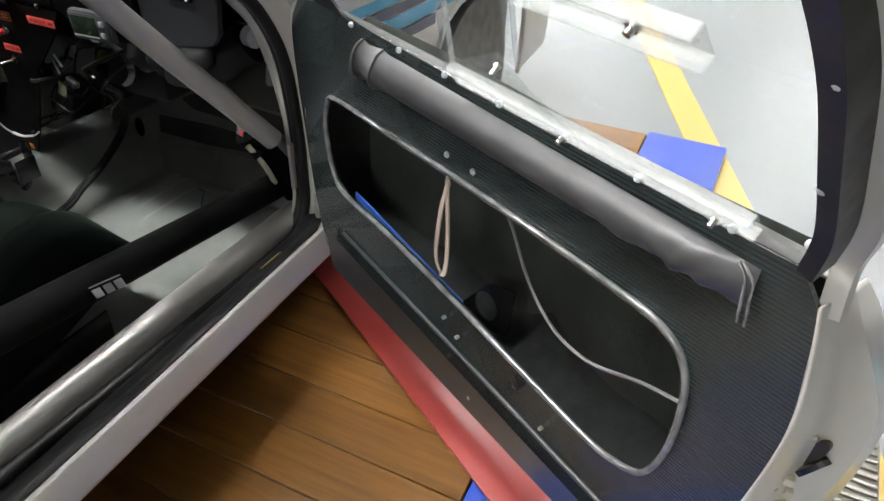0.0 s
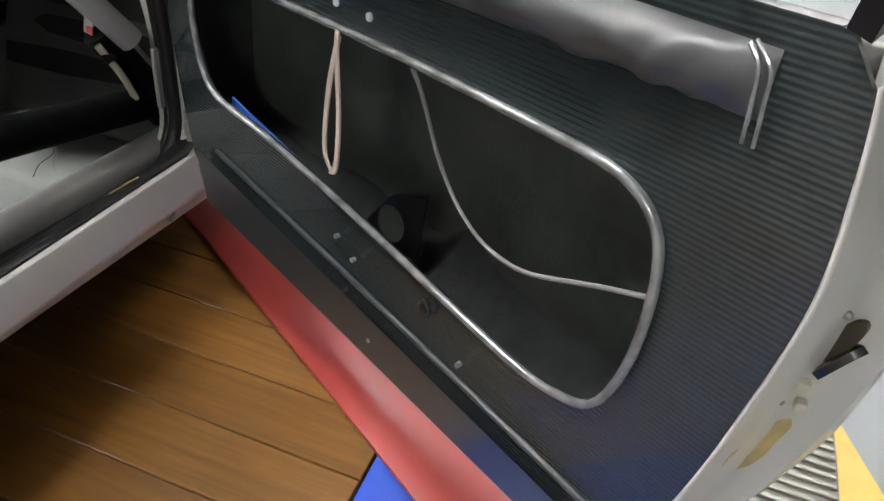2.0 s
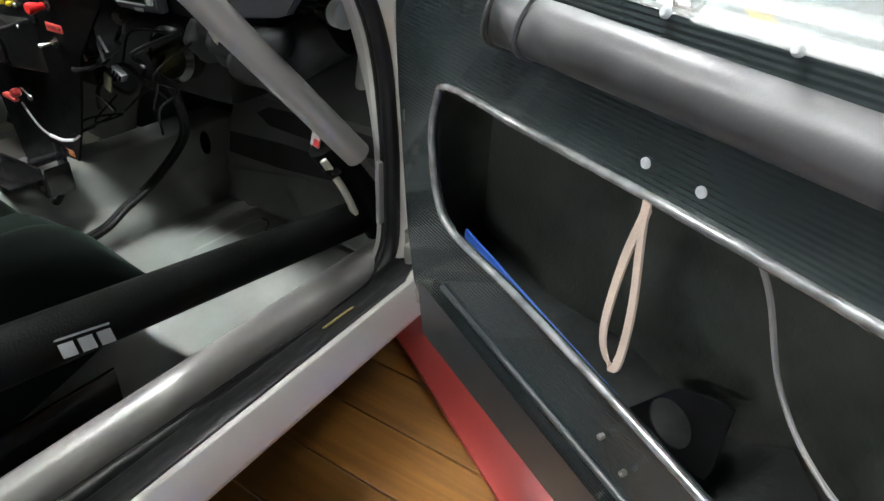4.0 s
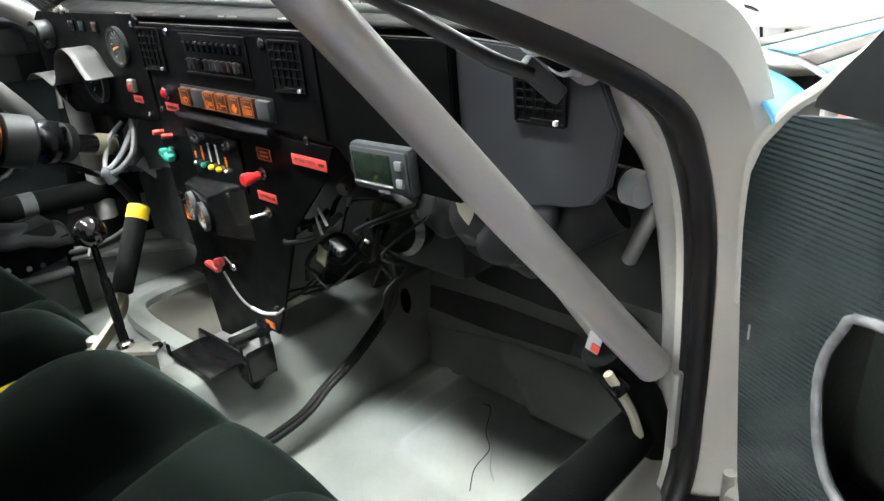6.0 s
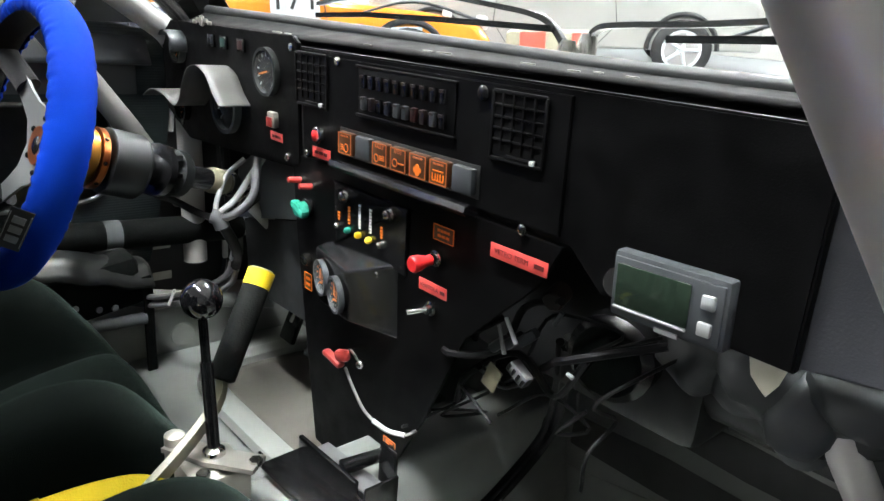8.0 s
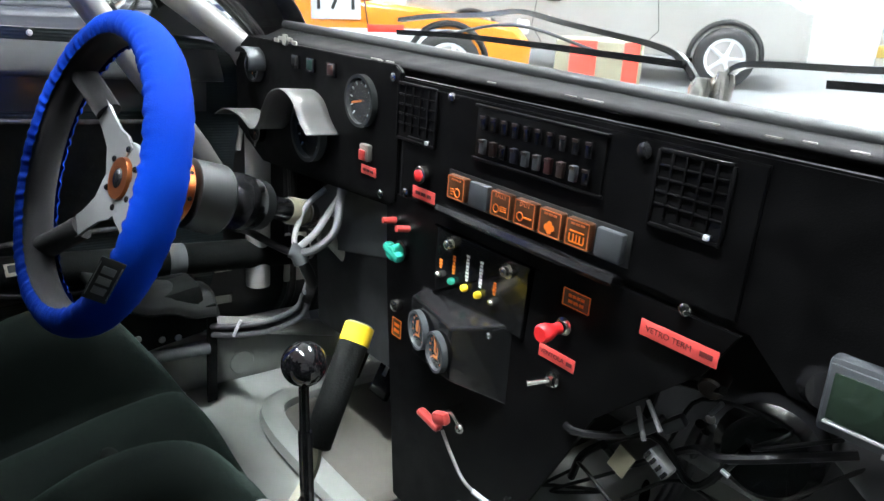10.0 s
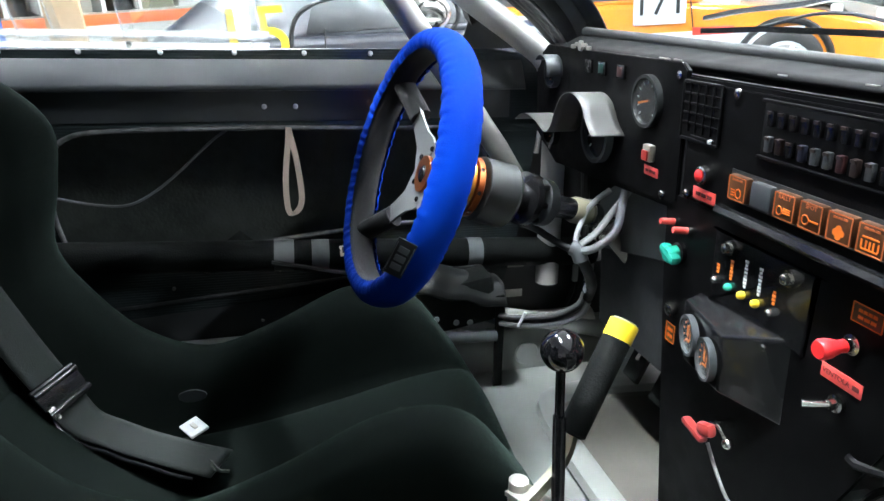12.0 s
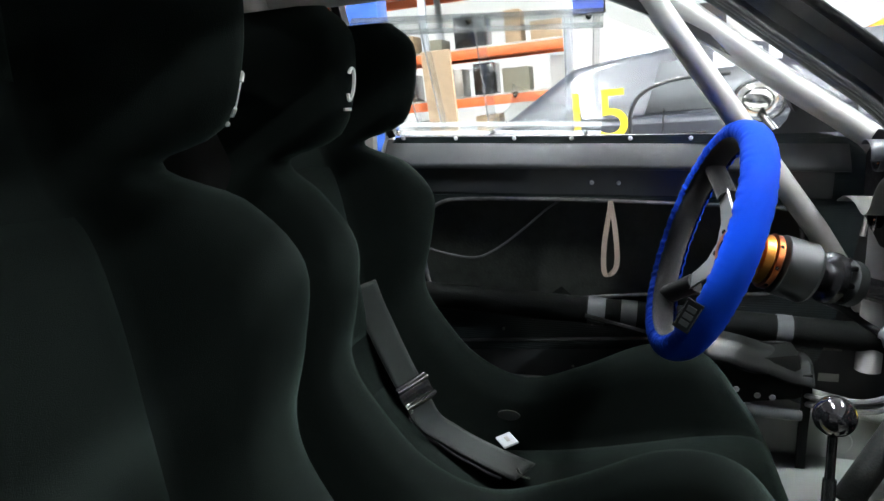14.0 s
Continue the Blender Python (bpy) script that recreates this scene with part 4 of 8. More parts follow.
    part("front_edge", sweep(smooth_path([at(s, z, -0.008) for s, z in ((-0.066, 0.64), (-0.073, 0.72), (-0.074, 0.775), (-0.064, 0.806), (-0.037, 0.841), (-0.008, 0.863), (0.017, 0.885), (0.047, 0.909))], 4), ring_shape(0.006, 8)), WHITE, t, "thin white outer edge of the door")
    part("sill_cap", sweep([at(s, 0.842 - 0.006 * s, -0.012) for s in (0.09, 0.3, 0.6, 0.90)], [(-0.010, -0.006), (0.010, -0.006), (0.010, 0.002), (0.0, 0.004), (-0.010, 0.002)], up=(0, 0, 1)), RUBBER, t, "black window sill strip")
    p = part("window_pane", grid(10, 8, lambda a, b: slope(0.06 + 0.85 * a + 0.03 * b, 0.85 + (0.30 * min(1, 0.16 + 1.7 * a)) * b, -0.006)), PANE, t, "clear polycarbonate window pane")
    p.visible_shadow = False
    # sliding vent: broad clear rails, uprights and a gusset, bolted to the pane
    tilt = (slope(0, 1.0) - slope(0, 0.9)).normalized()
    face = (at(1, 0, 0) - at(0, 0, 0)).cross(tilt).normalized()
    face = face if face.dot(nrm) > 0 else -face

    def clear_bar(name, p, q, half, thick, label, mat=ACRYLIC):
        """A flat clear bar lying on the window from p to q."""
        b = part(name, sweep([p, q], [(-half, 0.0), (half, 0.0), (half, thick), (half * 0.55, thick), (half * 0.55, thick * 0.45), (-half * 0.55, thick * 0.45), (-half * 0.55, thick), (-half, thick)], up=face if name == "vent_rail" else nrm), mat, t, label)
        b.visible_shadow = False
        for k in (-1, 1):
            off = tilt * (half * k)
            e = part("edge_highlight", sweep([p + off + face * thick * 0.5, q + off + face * thick * 0.5], [(-thick * 0.5, -0.0012), (thick * 0.5, -0.0012), (thick * 0.5, 0.0012), (-thick * 0.5, 0.0012)], up=tilt), EDGESHINE, b)
            e.visible_shadow = False
        return b
    front = 0.43 if right else 0.455
    lo, hi = 0.862, (1.052 if right else 1.068)
    r1 = clear_bar("vent_rail", slope(front, lo, 0.004), slope(0.862 if right else 0.93, lo, 0.004), 0.0135, 0.014, "clear acrylic sliding window rail")
    r2 = clear_bar("vent_rail", slope(front, hi, 0.004), slope(0.872 if right else 0.93, hi, 0.004), 0.0150, 0.014, "clear acrylic sliding window rail")
    if right:
        posts = ((at(0.43, 0.855, 0.012), at(0.432, 1.0, 0.045), 0.009), (at(0.528, 0.90, 0.0), at(0.568, 1.0, 0.055), 0.008))
    else:
        posts = [(slope(s, lo, 0.006), slope(s, hi, 0.006), w) for s, w in ((front + 0.012, 0.006), (front + 0.062, 0.008), (0.683, 0.009), (0.791, 0.006), (0.845, 0.005))]
    for p0, p1, w in posts:
        u = part("vent_post", sweep([p0, p1], [(-w, 0.0), (w, 0.0), (w, 0.006), (-w, 0.006)], up=face), ACRYLICEDGE, t, "clear acrylic upright")
        u.visible_shadow = False
        along = (at(1, 0, 0) - at(0, 0, 0)) * w
        e = part("edge_highlight", sweep([p0 + along, p1 + along], [(-0.001, 0.0), (0.001, 0.0), (0.001, 0.007), (-0.001, 0.007)], up=face), EDGESHINE, u)
        e.visible_shadow = False
    gus = part("vent_gusset", plate([(front + 0.005, lo + 0.012), (front + 0.235, lo + 0.006), (front + 0.185, lo + 0.045), (front + 0.175, lo + 0.09)], 0.006, lambda u, v, w: slope(u, v, 0.022 + w), 0.001), ACRYLIC, t, "clear acrylic corner gusset")
    gus.visible_shadow = False
    for r, z, places in ((r1, lo - 0.010, (0.486, 0.685, 0.895) if not right else (0.634, 0.828)), (r2, hi, (0.481, 0.698, 0.86) if not right else (0.50, 0.828))):
        for s in places:
            part("bolt", lathe(slope(s, z, 0.018), face, [(0, 0.0055), (0.004, 0.0055), (0.004, 0.0035), (0.009, 0.0035)], 10), STEEL, r, "small steel bolt")
    part("bolt", lathe(slope(front + 0.17, lo + 0.072, 0.024), face, [(0, 0.0055), (0.004, 0.0055), (0.004, 0.0035), (0.012, 0.0035)], 10), STEEL, gus)
    # outer skin and rear shut face
    sk = rounded([(u * 1.0, v) for u, v in [(-0.05, 0.34), (0.1, 0.27), (0.72, 0.245), (0.885, 0.262), (0.942, 0.35), (0.975, 0.45), (0.987, 0.53), (0.991, 0.61), (0.987, 0.655), (0.968, 0.695), (0.945, 0.725), (0.90, 0.738), (0.84, 0.742), (0.2, 0.745), (0.0, 0.745), (-0.06, 0.72), (-0.06, 0.55)]], 4)
    part("waist", grid(20, 4, lambda a, b: at(-0.03 + 0.95 * a, 0.742 + 0.088 * b + 0.008 * math.sin(math.pi * b) * 0.2, -0.146 + 0.124 * b)), WHITE, t, "white outer waist below the window", mods=(("SOLIDIFY", (0.004, 0)),))
    part("outer_skin", plate(sk, 0.008, lambda u, v, w: at(u, v, -0.14 + w)), WHITE, t, "white outer door skin")
    rails = [[(0.933, 0.815), (0.939, 0.785), (0.944, 0.75), (0.950, 0.70), (0.950, 0.65), (0.943, 0.58), (0.930, 0.48), (0.905, 0.36), (0.87, 0.29)],
             [(0.931, 0.808), (0.955, 0.768), (0.976, 0.735), (0.993, 0.70), (0.997, 0.66), (0.992, 0.595), (0.980, 0.52), (0.955, 0.42), (0.90, 0.31)],
             [(0.914, 0.772), (0.945, 0.737), (0.968, 0.697), (0.987, 0.657), (0.991, 0.612), (0.987, 0.532), (0.975, 0.452), (0.942, 0.352), (0.885, 0.272)]]
    depth = (0.0, -0.055, -0.138)

    def shut(a, b):
        k = a * 8
        i = min(int(k), 7)
        f = k - i
        row = []
        for r, d in zip(rails, depth):
            p = [Vector((*r[max(0, min(8, i + j))], d)) for j in (-1, 0, 1, 2)]
            row.append(0.5 * (2 * p[1] + (p[2] - p[0]) * f + (2 * p[0] - 5 * p[1] + 4 * p[2] - p[3]) * f * f + (3 * p[1] - p[0] - 3 * p[2] + p[3]) * f ** 3))
        w = b * 2
        q = row[0].lerp(row[1], w) if w < 1 else row[1].lerp(row[2], w - 1)
        step = 0.009 * (1 - 1 / (1 + math.exp(-(w - 0.30) * 40))) if w < 1 else 0.0
        swell = 0.012 * math.sin(math.pi * min(1.0, w)) if w < 1 else 0.010 * math.sin(math.pi * (w - 1))
        return at(q.x, q.y, q.z + step - 0.004 + (swell if w >= 1 else -swell))
    if right:
        part("worn_patch", grid(12, 8, lambda p, q: shut(0.68 + 0.09 * p, 0.20 + 0.012 * math.sin(9 * p) + 0.20 * (q - 0.5) * math.sin(math.pi * (0.12 + 0.76 * p)) ** 0.6) + nrm * 0.0035), WORNYELLOW, t, "yellowed patch of worn paint", 60)
    part("shut_face", grid(40, 48, shut), WHITE, t, "off-white painted shut face at the door's rear edge", mods=(("SOLIDIFY", (0.003, 0)),))


DR = car_door("car_door", "open rally car door with ribbed black laminate lining", DOOR_R, "doors of the rally car")
furnish_door(*DR, True)
DL = car_door("car_door", "closed rally car door with ribbed black laminate lining", DOOR_L, "doors of the rally car")
furnish_door(*DL, False)


# ---------------------------------------------------------------- seats
SEAT = (  # y, z of the middle; y, z of the side ridge; half width
    (-0.175, 0.318, -0.165, 0.315, 0.195), (-0.205, 0.362, -0.212, 0.392, 0.215), (-0.30, 0.352, -0.288, 0.487, 0.222),
    (-0.42, 0.322, -0.390, 0.500, 0.224), (-0.56, 0.292, -0.52, 0.440, 0.226), (-0.70, 0.280, -0.63, 0.405, 0.228), (-0.82, 0.300, -0.73, 0.445, 0.228),
    (-0.90, 0.385, -0.80, 0.520, 0.228), (-0.940, 0.50, -0.845, 0.60, 0.230), (-0.965, 0.62, -0.830, 0.695, 0.236), (-0.985, 0.735, -0.825, 0.785, 0.240),
    (-1.000, 0.825, -0.880, 0.852, 0.226), (-1.010, 0.885, -0.950, 0.892, 0.180), (-1.020, 0.945, -0.858, 0.938, 0.172), (-1.030, 1.055, -0.836, 1.062, 0.172),
    (-1.030, 1.100, -0.880, 1.112, 0.166))


def racing_seat(x, shift, dz, mark, height, label):
    t = thing("racing_seat", (x, -0.55, 0.2), label, "seat", "seats in the rally car")
    n = len(SEAT) - 1

    def at(a, b):
        k = b * n
        i = min(int(k), n - 1)
        f = k - i
        around = (SEAT[max(i - 1, 0)], SEAT[i], SEAT[i + 1], SEAT[min(i + 2, n)])
        my, mz, ry, rz, w = (0.5 * (2 * q1 + (q2 - q0) * f + (2 * q0 - 5 * q1 + 4 * q2 - q3) * f * f + (3 * q1 - q0 - 3 * q2 + q3) * f ** 3) for q0, q1, q2, q3 in zip(*around))
        dy = shift * min(1.0, max(0.0, (k - 4) / 4))
        u = 2 * a - 1
        e, side = abs(u), (1 if u > 0 else -1)
        if e < 0.40:
            across, g = e / 0.40 * 0.56, 0.0
        elif e < 0.60:
            s = (e - 0.40) / 0.20
            across, g = 0.56 + 0.20 * s, 0.86 * s * s * (3 - 2 * s)
        elif e < 0.86:
            s = (e - 0.60) / 0.26
            across, g = 0.76 + 0.36 * s, 0.86 + 0.15 * math.sin(math.pi * min(1.0, s * 1.02)) - 0.02 * s
        else:
            s = (e - 0.86) / 0.14
            across, g = 1.12 + 0.03 * s, 0.84 - 1.0 * s
        puff = 0.010 * math.cos(min(1.0, e / 0.40) * math.pi / 2)
        return (x + side * across * w, my + (ry - my) * g + dy, mz + (rz - mz) * g + dz + puff)
    part("shell", grid(44, 72, at), SEATCLOTH, t, "black cloth bucket shell with tall side wings", 80)

    def cushion(a, b):
        p = at(0.30 + 0.40 * a, 0.04 + 0.44 * b)
        e = math.sin(math.pi * a) ** 0.35 * math.sin(math.pi * b) ** 0.25
        return (p[0], p[1] + (0.02 * e if b > 0.7 else 0), p[2] + 0.022 * e)
    part("cushion", grid(16, 26, cushion), SEATCLOTH, t, "black cloth seat cushion", 80)

    def back(a, b):
        p = at(0.29 + 0.42 * a, 0.54 + 0.22 * b)
        e = math.sin(math.pi * a) ** 0.35 * math.sin(math.pi * b) ** 0.25
        return (p[0], p[1] + 0.024 * e, p[2])
    part("back_pad", grid(16, 20, back), SEATCLOTH, t, "black cloth back pad", 80)

    def head(a, b):
        p = at(0.30 + 0.40 * a, 0.885 + 0.10 * b)
        e = math.sin(math.pi * a) ** 0.35 * math.sin(math.pi * b) ** 0.3
        return (p[0], p[1] + 0.03 * e, p[2])
    part("head_pad", grid(14, 12, head), SEATCLOTH, t, "black head pad", 80)
    # round maker's mark on the head wing, as a plain shape
    def spot(p, q):
        v = Vector(at(0.5 + 0.5 * (mark + p), height + q))
        return v + Vector((0.0035, 0.0015, 0))
    part("round_mark", sweep([spot(0.020 * math.cos(w), 0.010 * math.sin(w)) for w in [radians(40 + 280 * i / 20) for i in range(21)]], ring_shape(0.0026, 6)), WHITEINK, t, "pale round mark on the head wing")
    part("round_mark", sweep([spot(0.016 * math.cos(w), 0.008 * math.sin(w) - 0.003) for w in [radians(180 + 150 * i / 12) for i in range(13)]], ring_shape(0.0022, 6)), WHITEINK, t)
    part("mark_bar", sweep([spot(0.022, -0.017), spot(0.0, -0.017), spot(-0.022, -0.017)], ring_shape(0.0024, 6)), WHITEINK, t)
    for sx in (-1, 1):
        part("mount", box((x + sx * 0.2, -0.52, 0.235), (0.006, 0.5, 0.09), 0.002), BLACKMETAL, t, "black steel side mount")
    return t, at


SEAT_L = racing_seat(-0.345, 0, 0, 0.76, 0.902, "black cloth racing bucket seat behind the steering wheel")
SEAT_R = racing_seat(0.36, 0.04, 0.035, -0.77, 0.88, "black cloth racing bucket seat beside the open door")

SEAT_L, seat_l_at = SEAT_L
SEAT_R, seat_r_at = SEAT_R

# ---------------------------------------------------------------- dashboard
TILT = 0.045


def dash_at(x, z, off=0.0):
    """A place on the face of the dashboard, off metres towards the seats."""
    return Vector((x, -TILT * (z - 0.735) - off, z))


def dplace(u, v, w):
    return dash_at(u, v, w)


NRM = Vector((0, -1, -TILT)).normalized()


def dashboard():
    t = thing("dashboard", (0, 0.1, 0.715), "flat black rally dashboard with switches, fuses and gauges", "dashboard")
    face = [(-0.70, 0.745), (-0.60, 0.70), (-0.20, 0.722), (-0.165, 0.75), (0.30, 0.75), (0.34, 0.715), (0.515, 0.713), (0.515, 0.895), (-0.70, 0.895)]
    part("face_panel", plate(face, 0.012, dplace, 0.002), DASH, t, "black dashboard face")
    part("top_roll", sweep([dash_at(-0.72, 0.895, -0.02), dash_at(0.69, 0.895, -0.02)], [(-0.25, -0.03), (-0.25, -0.004), (-0.05, 0.012), (-0.028, 0.013), (-0.016, 0.009), (-0.012, 0.0), (-0.016, -0.012)], up=(0, 0, 1)), DASHTOP, t, "black padded dashboard top")
    part("glove_panel", plate([(0.50, 0.712), (0.655, 0.734), (0.680, 0.742), (0.697, 0.762), (0.708, 0.82), (0.68, 0.885), (0.515, 0.897)], 0.01, lambda u, v, w: dash_at(u, v, w - 0.012), 0.002), GLOVE, t, "charcoal side panel of the dashboard")
    return t


DASHBOARD = dashboard()


def console():
    t = thing("centre_console", (-0.03, 0.0, 0.27), "black centre console plate with knobs and small gauges", "console")
    out = [(-0.213, 0.745), (-0.205, 0.62), (-0.165, 0.28), (-0.03, 0.27), (0.045, 0.355), (0.10, 0.45), (0.17, 0.60), (0.27, 0.70), (0.295, 0.748)]
    part("face_plate", plate(out, 0.004, lambda u, v, w: dash_at(u, v, w + 0.002), 0.001), DASH, t, "black console plate")
    return t


CONSOLE = console()


def steering():
    c = Vector((-0.3485, -0.3302, 0.7542))
    yaw, tilt = 0.088, 0.306
    n = Vector((-math.sin(yaw) * math.cos(tilt), math.cos(yaw) * math.cos(tilt), -math.sin(tilt)))
    u = n.cross(Vector((0, 0, 1))).normalized()
    v = u.cross(n)
    t = thing("steering_wheel", c, "steering wheel in a bright blue stretch cover", "steering wheel")
    R = 0.1745
    bm = bmesh.new()
    rings = []
    count, steps = 432, 18
    for i in range(count):
        w = 2 * math.pi * i / count
        out = u * math.cos(w) + v * math.sin(w)
        ring = []
        for k in range(steps + 1):
            a = radians(-128 + 256 * k / steps)
            edge = max(0.0, abs(a) - radians(35)) / radians(93)
            ruff = edge * (0.0011 * math.sin(i * 0.83 + 1.9 * math.sin(i * 0.093)) + 0.0008 * math.sin(i * 1.31)) + 0.0003 * math.sin(i * 0.21)
            ring.append(bm.verts.new(c + out * (R + (0.0202 + ruff) * math.cos(a)) + n * (0.026 + ruff) * math.sin(a)))
        rings.append(ring)
    for i in range(count):
        for k in range(steps):
            bm.faces.new((rings[i][k], rings[i][k + 1], rings[(i + 1) % count][k + 1], rings[(i + 1) % count][k]))
    bmesh.ops.recalc_face_normals(bm, faces=bm.faces)
    part("rim_cover", bm, BLUECLOTH, t, "bright blue elastic rim cover with a gathered inner edge", 80)
    part("inner_grip", sweep([c + (u * math.cos(a) + v * math.sin(a)) * (R - 0.002) for a in [2 * math.pi * i / 80 for i in range(80)]], ring_shape(0.0165, 14, 0.021), True), SUEDE, t, "black suede rim under the cover")
    return t, c, n, u, v


WHEEL = steering()


# ---------------------------------------------------------------- dashboard fittings
BRONZE = node_mat("dark_bronze", (0.10, 0.095, 0.06), 0.3, metal=0.8, vary=0.2)
DIMGREEN = node_mat("dim_green_lens", (0.008, 0.03, 0.024), 0.3)
DUSTY = node_mat("dusty_steel", (0.10, 0.094, 0.082), 0.6, metal=0.2, vary=0.2, scale=14, dirt=(0.06, 0.056, 0.048), dirt_amount=0.5, dirt_scale=9)
FUSE_RED = node_mat("dim_red_fuse", (0.022, 0.005, 0.005), 0.4)
FUSE_BLUE = node_mat("dim_blue_fuse", (0.008, 0.009, 0.016), 0.4)
FUSE_BROWN = node_mat("dim_brown_fuse", (0.014, 0.008, 0.006), 0.4)
def dbox(x, z, w, h, d, off=0.0, bevel=0.002):
    """A block on the dashboard's face: w wide, h high, d proud."""
    return box(dash_at(x, z, off + d / 2), (w, d, h), bevel, Matrix.Rotation(math.atan(TILT), 3, "X"))


def dlathe(x, z, profile, off=0.0, n=24):
    return lathe(dash_at(x, z, off), NRM, profile, n)


def bars(x, z, w, h, rows, off, ends=0.9):
    """Plain bars in rows, as small unreadable lettering."""
    out = []
    for k in range(rows):
        zz = z + h * ((k + 0.5) / rows - 0.5)
        cuts = 3 + (k % 2)
        for j in range(cuts):
            ww = w * ends / cuts
            out.append(dbox(x - w * ends / 2 + ww * (j + 0.5), zz, ww * 0.78, h / rows * 0.5, 0.0006, off, 0))
    return join(*out)


def screw(t, x, z, mat=STEEL, r=0.006, off=0.0):
    part("screw", dlathe(x, z, [(0, r), (0.002, r), (0.0035, r * 0.6)], off, 14), mat, t)


def dash_frame(x, z, off):
    """The plane of the dashboard's face at a place: letters upright, facing the seats."""
    m = (Matrix.Rotation(math.atan(TILT), 3, "X") @ Matrix.Rotation(radians(90), 3, "X")).to_4x4()
    m.translation = dash_at(x, z, off)
    return m


def red_label(t, x, z, w, h, off=0.0, word=""):
    lab = part("tape_label", dbox(x, z, w, h, 0.001, off, 0.0004), REDLABEL, t, "red embossed tape label")
    if word:
        size = h * 0.5
        part("print", lettering(word, size, dash_frame(x - w * 0.12, z, off + 0.0012), 0.0002), DARKINK, lab, "dark printed words")
        part("print", dbox(x + w * 0.36, z, w * 0.16, h * 0.3, 0.0004, off + 0.001, 0), DARKINK, lab)
    else:
        part("print", bars(x, z, w * 0.85, h * 0.6, 1, off + 0.001), DARKINK, lab)


def vent(t, x0, x1, z0, z1, off=0.0, cols=5, rows=5):
    cx, cz, w, h = (x0 + x1) / 2, (z0 + z1) / 2, x1 - x0, z1 - z0
    fr = part("air_vent", join(*[dbox(cx, z, w, 0.004, 0.003, off, 0.001) for z in (z0, z1)], *[dbox(x, cz, 0.004, h, 0.003, off, 0.001) for x in (x0, x1)]), VENTBLACK, t, "black square air vent")
    part("duct", dbox(cx, cz, w - 0.004, h - 0.004, 0.001, off + 0.0002, 0), VENTBLACK, fr)
    for k in range(1, cols):
        part("slat", dbox(x0 + w * k / cols, cz + h * 0.06, 0.0026, h * 0.86, 0.0022, off + 0.001, 0.0008), VENTBLACK, fr)
    for k in range(1, rows):
        part("slat", dbox(cx, z0 + h * (0.12 + 0.86 * k / rows), w * 0.94, 0.0026, 0.0018, off + 0.001, 0.0008), VENTBLACK, fr)
    part("thumb_slider", dbox(cx + w * 0.1, z0 + h * 0.06, w * 0.6, 0.004, 0.003, off, 0.001), VENTBLACK, fr)
    part("thumb_tab", dbox(x1 - w * 0.16, z0 + h * 0.06, 0.005, 0.005, 0.006, off, 0.001), LIGHTKEY, fr, "pale slider tab")


def gauge(t, x, z, r, off=0.0, needle=0.7, deep=0.012, rim=BLACKMETAL, turn=0.0):
    """A round dial on the dashboard; turn: degrees by which it faces the driver."""
    c = dash_at(x, z, off)
    n = Matrix.Rotation(radians(-turn), 3, "Z") @ NRM
    u = n.cross(Vector((0, 0, 1))).normalized() * -1
    v = n.cross(u) * -1 if n.cross(u).z < 0 else n.cross(u)

    def at(a, b, d):
        return c + u * a + v * b + n * d

    def tick(ang, r0, r1, w, d):
        e = Vector((math.cos(ang), math.sin(ang)))
        f = Vector((-e.y, e.x)) * w
        bm = bmesh.new()
        q = [e * r0 + f, e * r0 - f, e * r1 - f, e * r1 + f]
        lo = [bm.verts.new(at(p.x, p.y, d)) for p in q]
        hi = [bm.verts.new(at(p.x, p.y, d + 0.0006)) for p in q]
        bm.faces.new(hi)
        for k in range(4):
            bm.faces.new((lo[k], lo[(k + 1) % 4], hi[(k + 1) % 4], hi[k]))
        bmesh.ops.recalc_face_normals(bm, faces=bm.faces)
        return bm
    gz = part("gauge", lathe(c, n, [(0, r), (deep, r), (deep, r * 0.87), (0.003, r * 0.85)], 36), rim, t, "round gauge with dark dial")
    part("dial", lathe(c, n, [(0.003, r * 0.86), (0.0035, r * 0.86)], 36), BLACKMETAL, gz)
    part("scale", join(*[tick(radians(225 - 27 * k), r * 0.64, r * 0.78, r * 0.02, 0.0036) for k in range(11)]), ORANGEINK if r < 0.03 else WHITEINK, gz)
    part("needle", tick(radians(225 - 270 * needle), -r * 0.1, r * 0.62, r * 0.035, 0.005), ORANGEINK, gz, "orange needle")
    part("glass", lathe(c, n, [(deep * 0.85, r * 0.87), (deep * 0.85 + 0.0004, r * 0.87)], 36), GAUGEGLASS, gz).visible_shadow = False


